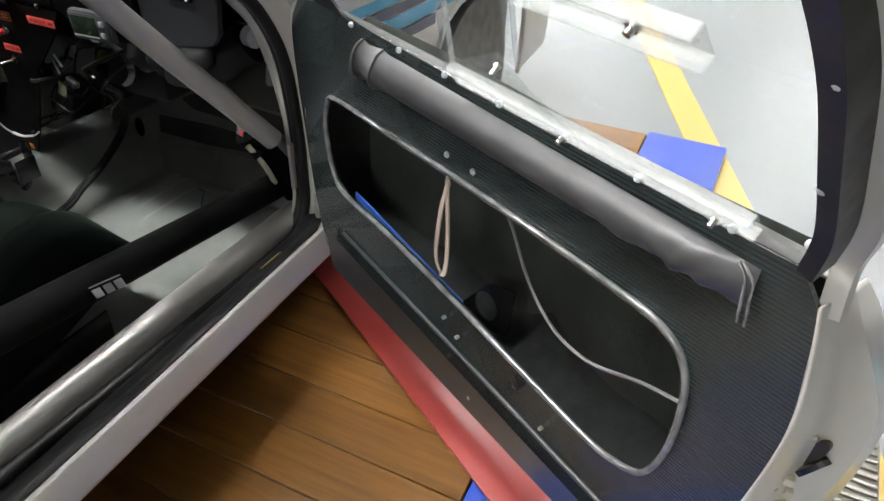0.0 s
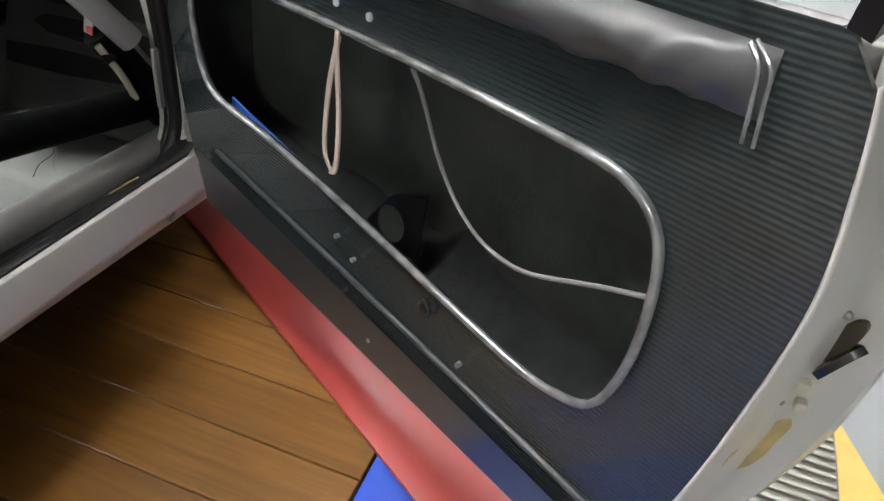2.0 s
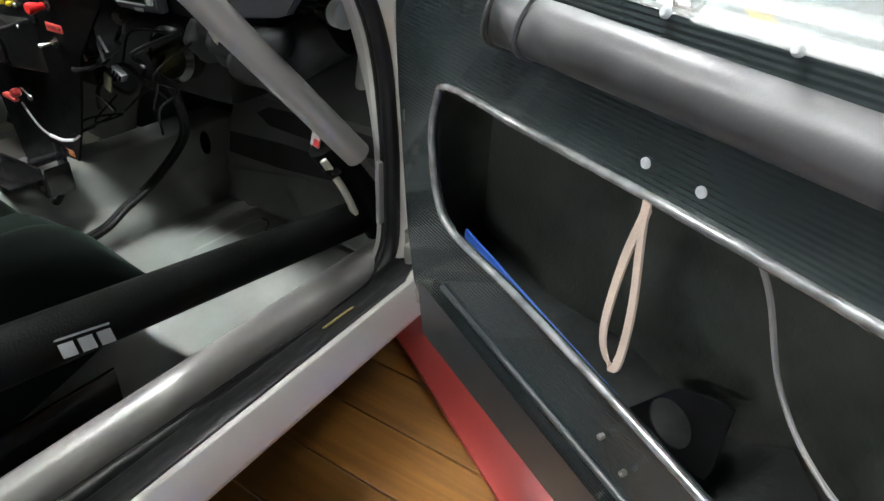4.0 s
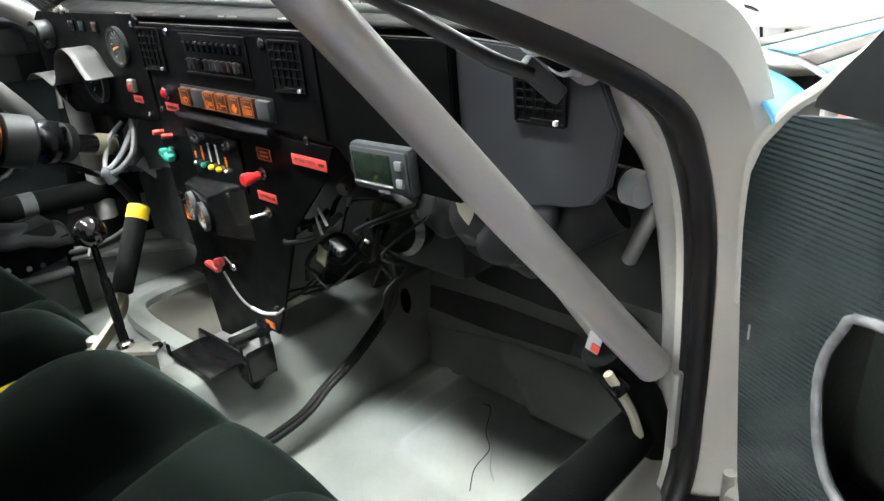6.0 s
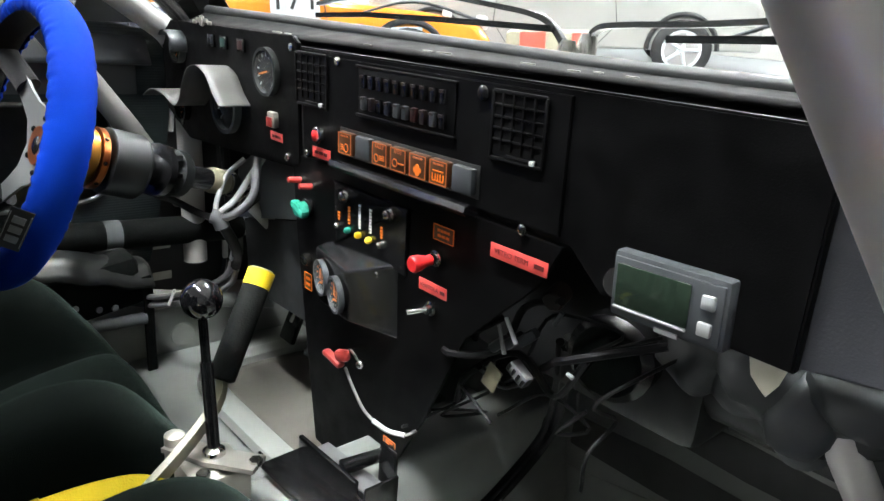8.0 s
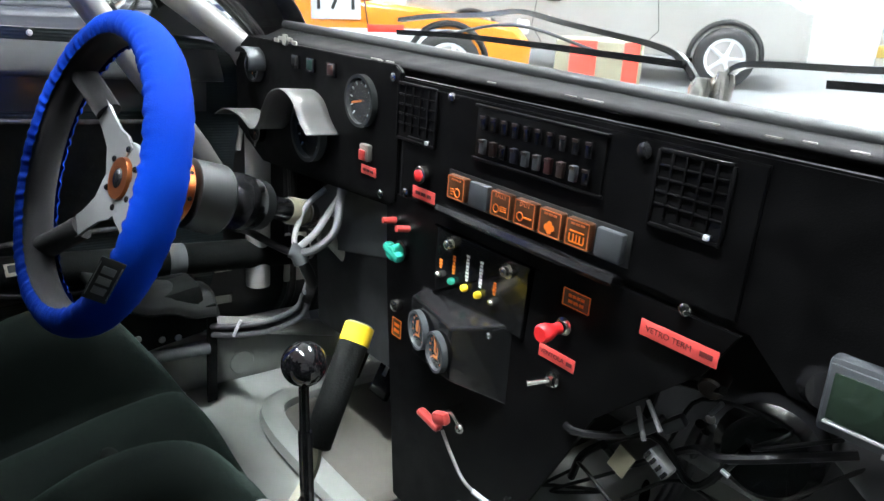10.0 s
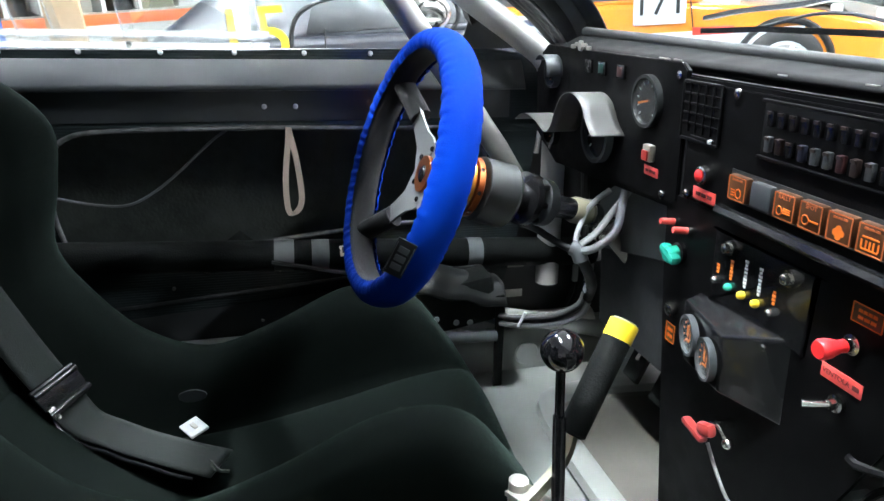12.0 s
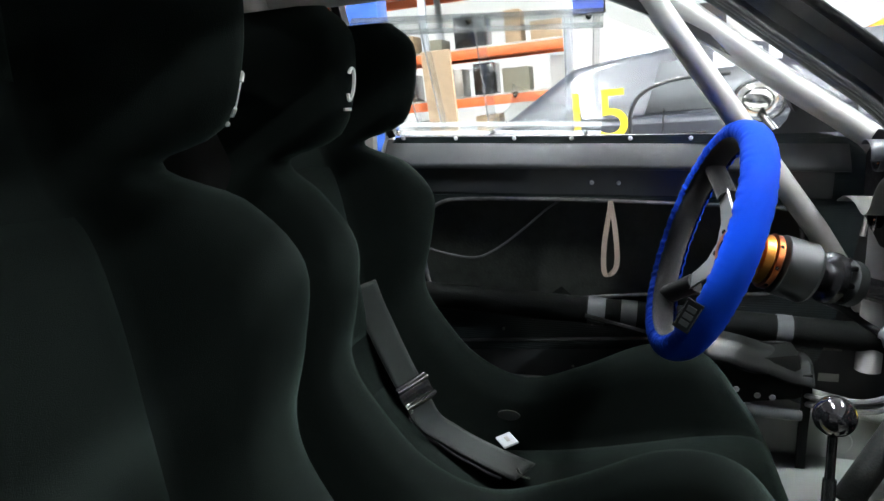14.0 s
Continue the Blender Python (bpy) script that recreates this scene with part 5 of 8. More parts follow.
def fit_dash(t):
    # centre panel seams
    part("panel_seam", dbox(-0.182, 0.81, 0.0025, 0.16, 0.0015), RUBBER, t)
    part("centre_panel", plate([(-0.178, 0.757), (0.288, 0.757), (0.288, 0.888), (-0.178, 0.888)], 0.003, lambda u, v, w: dash_at(u, v, w + 0.003), 0.001), DASH, t, "raised black centre panel")
    vent(t, -0.19, -0.113, 0.82, 0.888, 0.0035)
    vent(t, 0.193, 0.262, 0.816, 0.882, 0.0035, 5, 5)
    # fuse window
    part("fuse_tray", dbox(0.048, 0.852, 0.178, 0.06, 0.001, 0.0035, 0.001), VENTBLACK, t, "recessed dark fuse tray")
    tones = (GREYPLASTIC, FUSE_BROWN, BLACKMETAL, FUSE_BLUE, GREYPLASTIC, GREYPLASTIC, FUSE_RED, FUSE_BROWN, GREYPLASTIC, BLACKMETAL)
    for row, z in ((0, 0.866), (1, 0.840)):
        for k in range(10):
            x = -0.026 + 0.0163 * k
            f = part("fuse", dbox(x, z, 0.008, 0.016, 0.006, 0.004, 0.0012), BLACKMETAL if row == 0 else tones[k], t, "small blade fuse")
            part("fuse_blade", dbox(x, z + 0.006, 0.006, 0.003, 0.002, 0.010, 0), FUSE_BROWN, f)
    part("fuse_frame", join(dbox(0.048, 0.883, 0.184, 0.003, 0.004, 0.0035, 0.001), dbox(0.048, 0.825, 0.184, 0.003, 0.004, 0.0035, 0.001)), VENTBLACK, t)
    # rocker switches
    part("switch_recess", dbox(0.049, 0.785, 0.262, 0.036, 0.0012, 0.0035, 0.001), RUBBER, t)
    for k, x in enumerate((-0.059, -0.022, 0.0155, 0.052, 0.088, 0.1235, 0.160)):
        blank = k in (1, 6)
        s = part("rocker_switch", dbox(x, 0.785, 0.0315, 0.029, 0.0095, 0.0035, 0.003), GREYPLASTIC if blank else ORANGEKEY, t, "blank grey rocker" if blank else "brown rocker switch with orange symbol")
        if blank:
            continue
        o = 0.0132
        w, h = 0.0275, 0.0255
        part("border", join(*[dbox(x, 0.785 + dz, w, 0.0012, 0.0005, o, 0) for dz in (-h / 2, h / 2)], *[dbox(x + dx, 0.785, 0.0012, h, 0.0005, o, 0) for dx in (-w / 2, w / 2)]), BORDERINK, s)
        word = {2: "RALLY", 3: "SPOT"}.get(k)
        if word:
            part("caption", lettering(word, 0.0062, dash_frame(x, 0.7942, o + 0.0002), 0.0002), BORDERINK, s, "printed word")
        else:
            part("caption", bars(x, 0.7945, 0.02, 0.004, 1, o), BORDERINK, s)
        if k == 4:
            sym = [dlathe(x + dx, 0.7815 + dz, [(o, 0.0034), (o + 0.0006, 0.0034)], 0, 12) for dx, dz in ((-0.0035, 0), (0.0035, 0), (0, 0.0035), (0, -0.0035))]
        elif k == 5:
            sym = [dbox(x, 0.776, 0.018, 0.0014, 0.0006, o, 0), dbox(x, 0.787, 0.018, 0.0014, 0.0006, o, 0)] + [dbox(x + dx, 0.7805, 0.0016, 0.007, 0.0006, o, 0) for dx in (-0.009, -0.004, 0.0, 0.004, 0.009)]
        elif k == 3:
            sym = [sweep([dash_at(x - 0.006 + 0.0045 * math.cos(a), 0.781 + 0.0045 * math.sin(a), o) for a in [i * math.pi / 8 for i in range(16)]], ring_shape(0.0007, 4), True), dbox(x + 0.005, 0.7815, 0.012, 0.0016, 0.0006, o, 0)]
        elif k == 2:
            sym = [sweep([dash_at(x - 0.006 + 0.004 * math.cos(a), 0.780 + 0.0045 * math.sin(a), o) for a in [i * math.pi / 8 for i in range(16)]], ring_shape(0.0007, 4), True)] + [dbox(x + 0.005, 0.779 + 0.0022 * j, 0.010, 0.0011, 0.0006, o, 0) for j in range(3)]
        else:
            sym = [sweep([dash_at(x + 0.003 + 0.0045 * math.cos(a), 0.780 + 0.005 * math.sin(a), o) for a in [i * math.pi / 8 for i in range(16)]], ring_shape(0.0008, 4), True)] + [dbox(x - 0.006, 0.777 + 0.003 * j, 0.006, 0.0011, 0.0006, o, 0) for j in range(3)]
        part("symbol", join(*sym), ORANGEINK, s)
    part("tray_lip", sweep([dash_at(x, 0.755, 0.014) for x in (-0.082, 0.178)], [(-0.012, -0.006), (0.004, -0.006), (0.010, 0.0), (0.008, 0.006), (0.0, 0.007), (-0.012, 0.002)], up=(0, 0, 1)), BLACKMETAL, t, "shiny black ledge below the switches")
    # screws and small lamps
    for x, z in ((-0.222, 0.736), (-0.166, 0.752), (0.244, 0.752), (-0.203, 0.893), (-0.087, 0.884)):
        screw(t, x, z, off=0.004)
    screw(t, 0.178, 0.877, BLACKMETAL, 0.008, 0.004)
    lamp = part("warning_lamp", dlathe(-0.13, 0.784, [(0, 0.011), (0.008, 0.011), (0.009, 0.009)], 0.004), STEEL, t, "red lamp in a chrome bezel")
    part("lens", dlathe(-0.13, 0.784, [(0.006, 0.0078), (0.011, 0.0075), (0.013, 0.004)], 0.004), RED, lamp)
    red_label(t, -0.128, 0.759, 0.045, 0.015, 0.0045)
    # instrument board in front of the driver
    ip = part("instrument_board", plate([(-0.66, 0.73), (-0.60, 0.712), (-0.196, 0.728), (-0.188, 0.735), (-0.188, 0.90), (-0.20, 0.908), (-0.64, 0.908), (-0.66, 0.895)], 0.006, lambda u, v, w: dash_at(u, v, w + 0.004), 0.0015), DASH, t, "black instrument board")
    gauge(ip, -0.414, 0.787, 0.047, 0.004, 0.35, 0.012, GREYPLASTIC)
    gauge(ip, -0.272, 0.853, 0.035, 0.004, 0.12, 0.009, BOSSGREY)
    gauge(ip, -0.597, 0.76, 0.026, 0.004, 0.4, 0.012)
    gauge(ip, -0.60, 0.862, 0.026, 0.004, 0.5, 0.012, GREYPLASTIC)
    for x, m in ((-0.412, GREEN), (-0.352, RED), (-0.46, BLACKMETAL)):
        w = part("tell_tale", dbox(x, 0.884, 0.022, 0.02, 0.005, 0.004, 0.001), BLACKMETAL, ip)
        part("lens", dbox(x, 0.884, 0.016, 0.014, 0.001, 0.009, 0.0004), {GREEN: DIMGREEN, RED: FUSE_RED}.get(m, BLACKMETAL), w, "dim square tell-tale lens")
    wing = [dbox(-0.495 + dx, 0.906 - abs(dx) * 0.25 + 0.012, 0.014, 0.006, 0.003, 0.004, 0.001) for dx in (-0.03, -0.015, 0.0, 0.015, 0.03)] + [dlathe(-0.495, 0.912, [(0, 0.008), (0.004, 0.007)], 0.004, 14)]
    part("winged_badge", join(*wing), DULLSTEEL, ip, "small winged metal badge")
    sw = part("square_button", dbox(-0.255, 0.786, 0.019, 0.023, 0.010, 0.004, 0.002), DULLSTEEL, ip, "square button in a metal frame")
    part("cap", dbox(-0.255, 0.783, 0.014, 0.014, 0.003, 0.014, 0.001), REDPAINT, sw, "dark red push cap")
    red_label(ip, -0.253, 0.761, 0.036, 0.013, 0.0045)
    screw(ip, -0.615, 0.728, off=0.004)
    # anti-glare hood of bent sheet
    def hood(a, b):
        pts = [(-0.665, 0.772), (-0.62, 0.788), (-0.565, 0.785), (-0.52, 0.772), (-0.492, 0.785), (-0.475, 0.812), (-0.45, 0.838), (-0.415, 0.848), (-0.38, 0.838), (-0.357, 0.812), (-0.335, 0.795)]
        k = a * (len(pts) - 1)
        i = min(int(k), len(pts) - 2)
        f = k - i
        p = [Vector((*pts[max(0, min(len(pts) - 1, i + j))], 0)) for j in (-1, 0, 1, 2)]
        q = 0.5 * (2 * p[1] + (p[2] - p[0]) * f + (2 * p[0] - 5 * p[1] + 4 * p[2] - p[3]) * f * f + (3 * p[1] - p[0] - 3 * p[2] + p[3]) * f ** 3)
        return dash_at(q.x, q.y, 0.004 + 0.052 * b)
    part("glare_hood", grid(60, 4, hood), VISOR, ip, "wavy grey sheet shading the gauges", 70, (("SOLIDIFY", (0.0015, 0)),))
    part("glare_hood", grid(24, 4, lambda a, b: dash_at(-0.598 + 0.030 * math.cos(math.pi * (0.80 - 0.95 * a)), 0.868 + 0.024 * math.sin(math.pi * (0.80 - 0.95 * a)), 0.004 + 0.030 * b)), GREYPLASTIC, ip, "curved grey sheet over the upper gauge", 70, (("SOLIDIFY", (0.0015, 0)),))
    # side panel vent
    vent(t, 0.594, 0.652, 0.818, 0.868, -0.010, 5, 5)
    red_label(t, 0.245, 0.7215, 0.078, 0.016, 0.0075, "VETRO TERM")
    # scuffed front edge
    for k in range(26):
        x = -0.5 + 1.0 * random.random()
        part("scuff", box(dash_at(x, 0.9085 + 0.002 * random.random(), 0.0005), (0.004 + 0.02 * random.random(), 0.0025, 0.0012), 0.0004), DULLSTEEL, t) if k < 10 else None


fit_dash(DASHBOARD)


def fit_console(t):
    O = 0.0022
    sub = part("control_plate", plate(rounded([(-0.094, 0.645), (-0.096, 0.722), (-0.088, 0.7265), (0.054, 0.7275), (0.061, 0.721), (0.059, 0.645), (0.05, 0.642), (-0.085, 0.641)], 3), 0.003, lambda u, v, w: dash_at(u, v, w + O + 0.003), 0.0008), BLACKMETAL, t, "small black control plate")
    for x, z in ((-0.066, 0.714), (0.032, 0.714)):
        kn = part("chrome_knob", dlathe(x, z, [(0, 0.009), (0.004, 0.009), (0.004, 0.006), (0.010, 0.0055), (0.011, 0.004)], O + 0.003), STEEL, sub)
    for x, m, ink, top in ((-0.085, STEEL, ORANGEINK, 0.688), (-0.0605, GREEN, ORANGEINK, 0.704), (-0.036, YELLOW, WHITEINK, 0.71), (-0.012, YELLOW, WHITEINK, 0.71), (0.012, STEEL, ORANGEINK, 0.694)):
        part("lever_tip", dlathe(x, 0.668, [(0, 0.004), (0.002, 0.0048), (0.006, 0.0042), (0.008, 0.002)], O + 0.003, 14), m, sub, "small coloured lever tip")
        n = int((top - 0.675) / 0.0042)
        part("upright_print", join(*[dbox(x, 0.678 + 0.0042 * j, 0.0052 if j % 3 else 0.0036, 0.0028, 0.0005, O + 0.003, 0) for j in range(n)]), ink, sub)
    # twin gauge pod
    pod = bmesh.new()
    foot = [(-0.122, 0.628), (-0.118, 0.637), (0.043, 0.650), (0.045, 0.548), (-0.118, 0.538)]
    a = [pod.verts.new(dash_at(x, z, O)) for x, z in foot]
    ridge = [(-0.118, 0.622, 0.022), (-0.116, 0.631, 0.022), (-0.022, 0.626, 0.036), (-0.020, 0.556, 0.034), (-0.112, 0.550, 0.020)]
    b = [pod.verts.new(dash_at(x, z, O + d)) for x, z, d in ridge]
    for k in range(5):
        pod.faces.new((a[k], a[(k + 1) % 5], b[(k + 1) % 5], b[k]))
    pod.faces.new(b)
    bmesh.ops.recalc_face_normals(pod, faces=pod.faces)
    pb = part("gauge_pod", pod, BLACKMETAL, t, "wedge-shaped black pod with two gauges", 20, (("BEVEL", (0.003, 2)),))
    for x, z, nd, o in ((-0.086, 0.596, 0.55, 0.0275), (-0.040, 0.588, 0.45, 0.0345)):
        gauge(pb, x, z, 0.0255, O + o, nd, 0.008, GREYPLASTIC, 14)
        for dx, dz, w, h in ((-0.004, 0.005, 0.003, 0.013), (0.002, 0.0, 0.003, 0.012), (0.0065, 0.004, 0.0028, 0.008), (-0.002, -0.008, 0.009, 0.0028)):
            part("dial_print", dbox(x + dx, z + dz, w, h, 0.0006, O + o + 0.0035, 0), ORANGEINK, pb)
    screw(t, 0.028, 0.636, r=0.004, off=O + 0.02)
    # pull switch, toggle, labels
    kn = part("pull_switch", dlathe(0.118, 0.683, [(0, 0.010), (0.005, 0.010), (0.006, 0.0065), (0.014, 0.006)], O), STEEL, t, "chrome switch collar")
    part("red_cap", dlathe(0.118, 0.683, [(0.012, 0.0065), (0.018, 0.006), (0.029, 0.0095), (0.037, 0.010), (0.040, 0.008)], O), RED, kn, "red mushroom cap")
    red_label(t, 0.111, 0.642, 0.05, 0.015, O, "VENTOLA")
    tg = part("toggle_switch", dlathe(0.113, 0.618, [(0, 0.009), (0.005, 0.009), (0.006, 0.006), (0.012, 0.0055)], O), STEEL, t, "chrome toggle switch")
    part("bat", rod(dash_at(0.113, 0.618, O + 0.01), dash_at(0.100, 0.614, O + 0.03), 0.0028, 0.0038, 10), STEEL, tg)
    def framed(x, z, w, h, name, lab):
        p = part(name, dbox(x, z, w, h, 0.0015, O, 0.0005), ORANGEKEY, t, lab)
        part("border", join(*[dbox(x, z + dz, w, 0.0012, 0.0005, O + 0.0015, 0) for dz in (-h / 2, h / 2)], *[dbox(x + dx, z, 0.0012, h, 0.0005, O + 0.0015, 0) for dx in (-w / 2, w / 2)]), ORANGEINK, p)
        part("mark", bars(x, z, w * 0.7, h * 0.7, 2, O + 0.0015), ORANGEINK, p)
    framed(0.127, 0.714, 0.034, 0.018, "framed_label", "brown label with orange print and border")
    framed(-0.173, 0.5555, 0.02, 0.026, "framed_label", "brown horn label with orange print and border")
    part("push_button", dlathe(-0.171, 0.592, [(0, 0.009), (0.004, 0.0095), (0.010, 0.0085), (0.012, 0.005)], O), STEEL, t, "chrome push button")
    for x, z in ((-0.180, 0.711), (-0.150, 0.708)):
        sm = part("mini_toggle", dlathe(x, z, [(0, 0.005), (0.008, 0.0045)], O, 12), STEEL, t)
        part("red_sleeve", rod(dash_at(x, z, O + 0.006), dash_at(x - 0.004, z + 0.001, O + 0.024), 0.0048, 0.0042, 12), REDLABEL, sm, "red switch sleeve")
    gk = part("rotary_knob", dlathe(-0.168, 0.672, [(0, 0.014), (0.006, 0.014), (0.008, 0.010)], O), BLACKMETAL, t)
    part("green_cap", join(box(dash_at(-0.168, 0.672, O + 0.016), (0.036, 0.016, 0.013), 0.005, Matrix.Rotation(radians(20), 3, "Y")), dlathe(-0.168, 0.672, [(0.006, 0.011), (0.02, 0.011), (0.023, 0.008)], O)), GREEN, gk, "translucent green pointer knob")
    # extinguisher pull pin with ribbon and cable
    px, pz = -0.013, -0.014
    pin = part("safety_pin", join(dlathe(-0.015 + px, 0.52 + pz, [(0, 0.006), (0.03, 0.0055), (0.032, 0.003)], O, 14), ball(dash_at(0.012 + px, 0.512 + pz, O + 0.025), 0.007, n=12)), STEEL, t, "chrome pull pin")
    part("pin_wire", tube([dash_at(-0.012 + px, 0.522 + pz, O + 0.03), dash_at(px, 0.53 + pz, O + 0.032), dash_at(0.012 + px, 0.515 + pz, O + 0.027)], 0.0022, 8, 4), STEEL, pin)
    part("red_ribbon", join(box(dash_at(-0.024 + px, 0.511 + pz, O + 0.045), (0.042, 0.013, 0.009), 0.004, Matrix.Rotation(radians(8), 3, "Y")), box(dash_at(-0.006 + px, 0.522 + pz, O + 0.042), (0.026, 0.014, 0.017), 0.006, Matrix.Rotation(radians(-20), 3, "Y"))), REDPAINT, pin, "red cloth tag")
    part("pull_cable", tube([dash_at(-0.010 + px, 0.50 + pz, O + 0.035), dash_at(0.0, 0.462, O + 0.036), dash_at(0.024, 0.436, O + 0.032), dash_at(0.055, 0.422, O + 0.02), dash_at(0.078, 0.424, O + 0.01), dash_at(0.090, 0.434, O)], 0.0022, 8, 6), CABLE, pin, "pale pull cable")
    part("cable_sleeve", tube([dash_at(0.034, 0.430, O + 0.029), dash_at(0.055, 0.422, O + 0.02), dash_at(0.078, 0.424, O + 0.01)], 0.0034, 8, 5), LIGHTKEY, pin)
    framed(0.035, 0.384, 0.026, 0.012, "framed_label", "brown label with orange print and border")
    part("pull_grip", rod((0.060, -0.082, 0.398), (0.072, -0.012, 0.402), 0.0105, 0.0085, 16), BLACKMETAL, t, "black pull grip")
    # bracket at the foot
    part("foot_bracket", join(box((0.100, -0.088, 0.366), (0.036, 0.004, 0.040), 0.001, Matrix.Rotation(radians(-8), 3, "Z")), box((0.117, -0.062, 0.374), (0.004, 0.05, 0.056), 0.001), box((0.100, -0.040, 0.40), (0.034, 0.004, 0.07), 0.001)), BLACKMETAL, t, "black folded steel bracket")
    part("foot_block", box((0.045, -0.066, 0.383), (0.116, 0.030, 0.004), 0.001, Matrix.Rotation(radians(4), 3, "Z")), RIM, t, "grey steel plate")
    part("bolt", lathe((0.100, -0.091, 0.362), (0, -1, 0), [(0, 0.006), (0.004, 0.006)], 6), STEEL, t)
    part("bracket_hook", tube([(0.105, -0.06, 0.34), (0.10, -0.07, 0.325), (0.085, -0.068, 0.32)], 0.006, 10, 4), BLACKMETAL, t)


fit_console(CONSOLE)

bx = thing("steel_tray", (0.03, -0.12, 0.335), "flat black steel tray on the tunnel", "tray")
part("tray", box((0.038, -0.119, 0.381), (0.128, 0.064, 0.005), 0.002, Matrix.Rotation(radians(2), 3, "Z")), BLACKMETAL, bx)
part("raised_edge", box((0.032, -0.086, 0.389), (0.128, 0.007, 0.020), 0.002, Matrix.Rotation(radians(2), 3, "Z")), BLACKMETAL, bx, "raised black edge")
part("end_tab", box((-0.025, -0.15, 0.389), (0.010, 0.004, 0.018), 0.001), BLACKMETAL, bx)
part("tray_leg", box((0.03, -0.12, 0.372), (0.05, 0.04, 0.018), 0.003), BLACKMETAL, bx)

disp = thing("rally_computer", dash_at(0.42, 0.715, 0.01), "grey rally trip computer with a dark screen", "trip computer")
RT = Matrix.Rotation(math.atan(TILT), 3, "X") @ Matrix.Rotation(radians(-2.0), 3, "Y")
case = part("case", box(dash_at(0.424, 0.7485, 0.0265), (0.102, 0.015, 0.058), 0.004, RT), GREYPLASTIC, disp, "dark grey plastic case")
part("bezel", box(dash_at(0.424, 0.7485, 0.0355), (0.096, 0.003, 0.049), 0.002, RT), GREYPLASTIC, disp)
part("screen", box(dash_at(0.413, 0.7495, 0.0375), (0.066, 0.002, 0.036), 0.001, RT), SCREEN, disp, "dark green liquid crystal screen")
part("screen_edge", box(dash_at(0.413, 0.7295, 0.038), (0.066, 0.003, 0.0022), 0.0005, RT), PALEKEY, disp)
for z in (0.7595, 0.738):
    part("key", box(dash_at(0.461, z, 0.039), (0.0115, 0.005, 0.0115), 0.002, RT), PALEKEY, disp, "pale square key")
part("name_bar", box(dash_at(0.43, 0.7225, 0.0375), (0.02, 0.0012, 0.004), 0, RT), RIM, disp)
part("mount", box(dash_at(0.424, 0.748, 0.009), (0.06, 0.022, 0.03), 0.003, RT), BLACKMETAL, disp)
part("arm", rod(dash_at(0.36, 0.735, 0.0), dash_at(0.372, 0.742, 0.02), 0.016, 0.014), BLACKMETAL, disp)


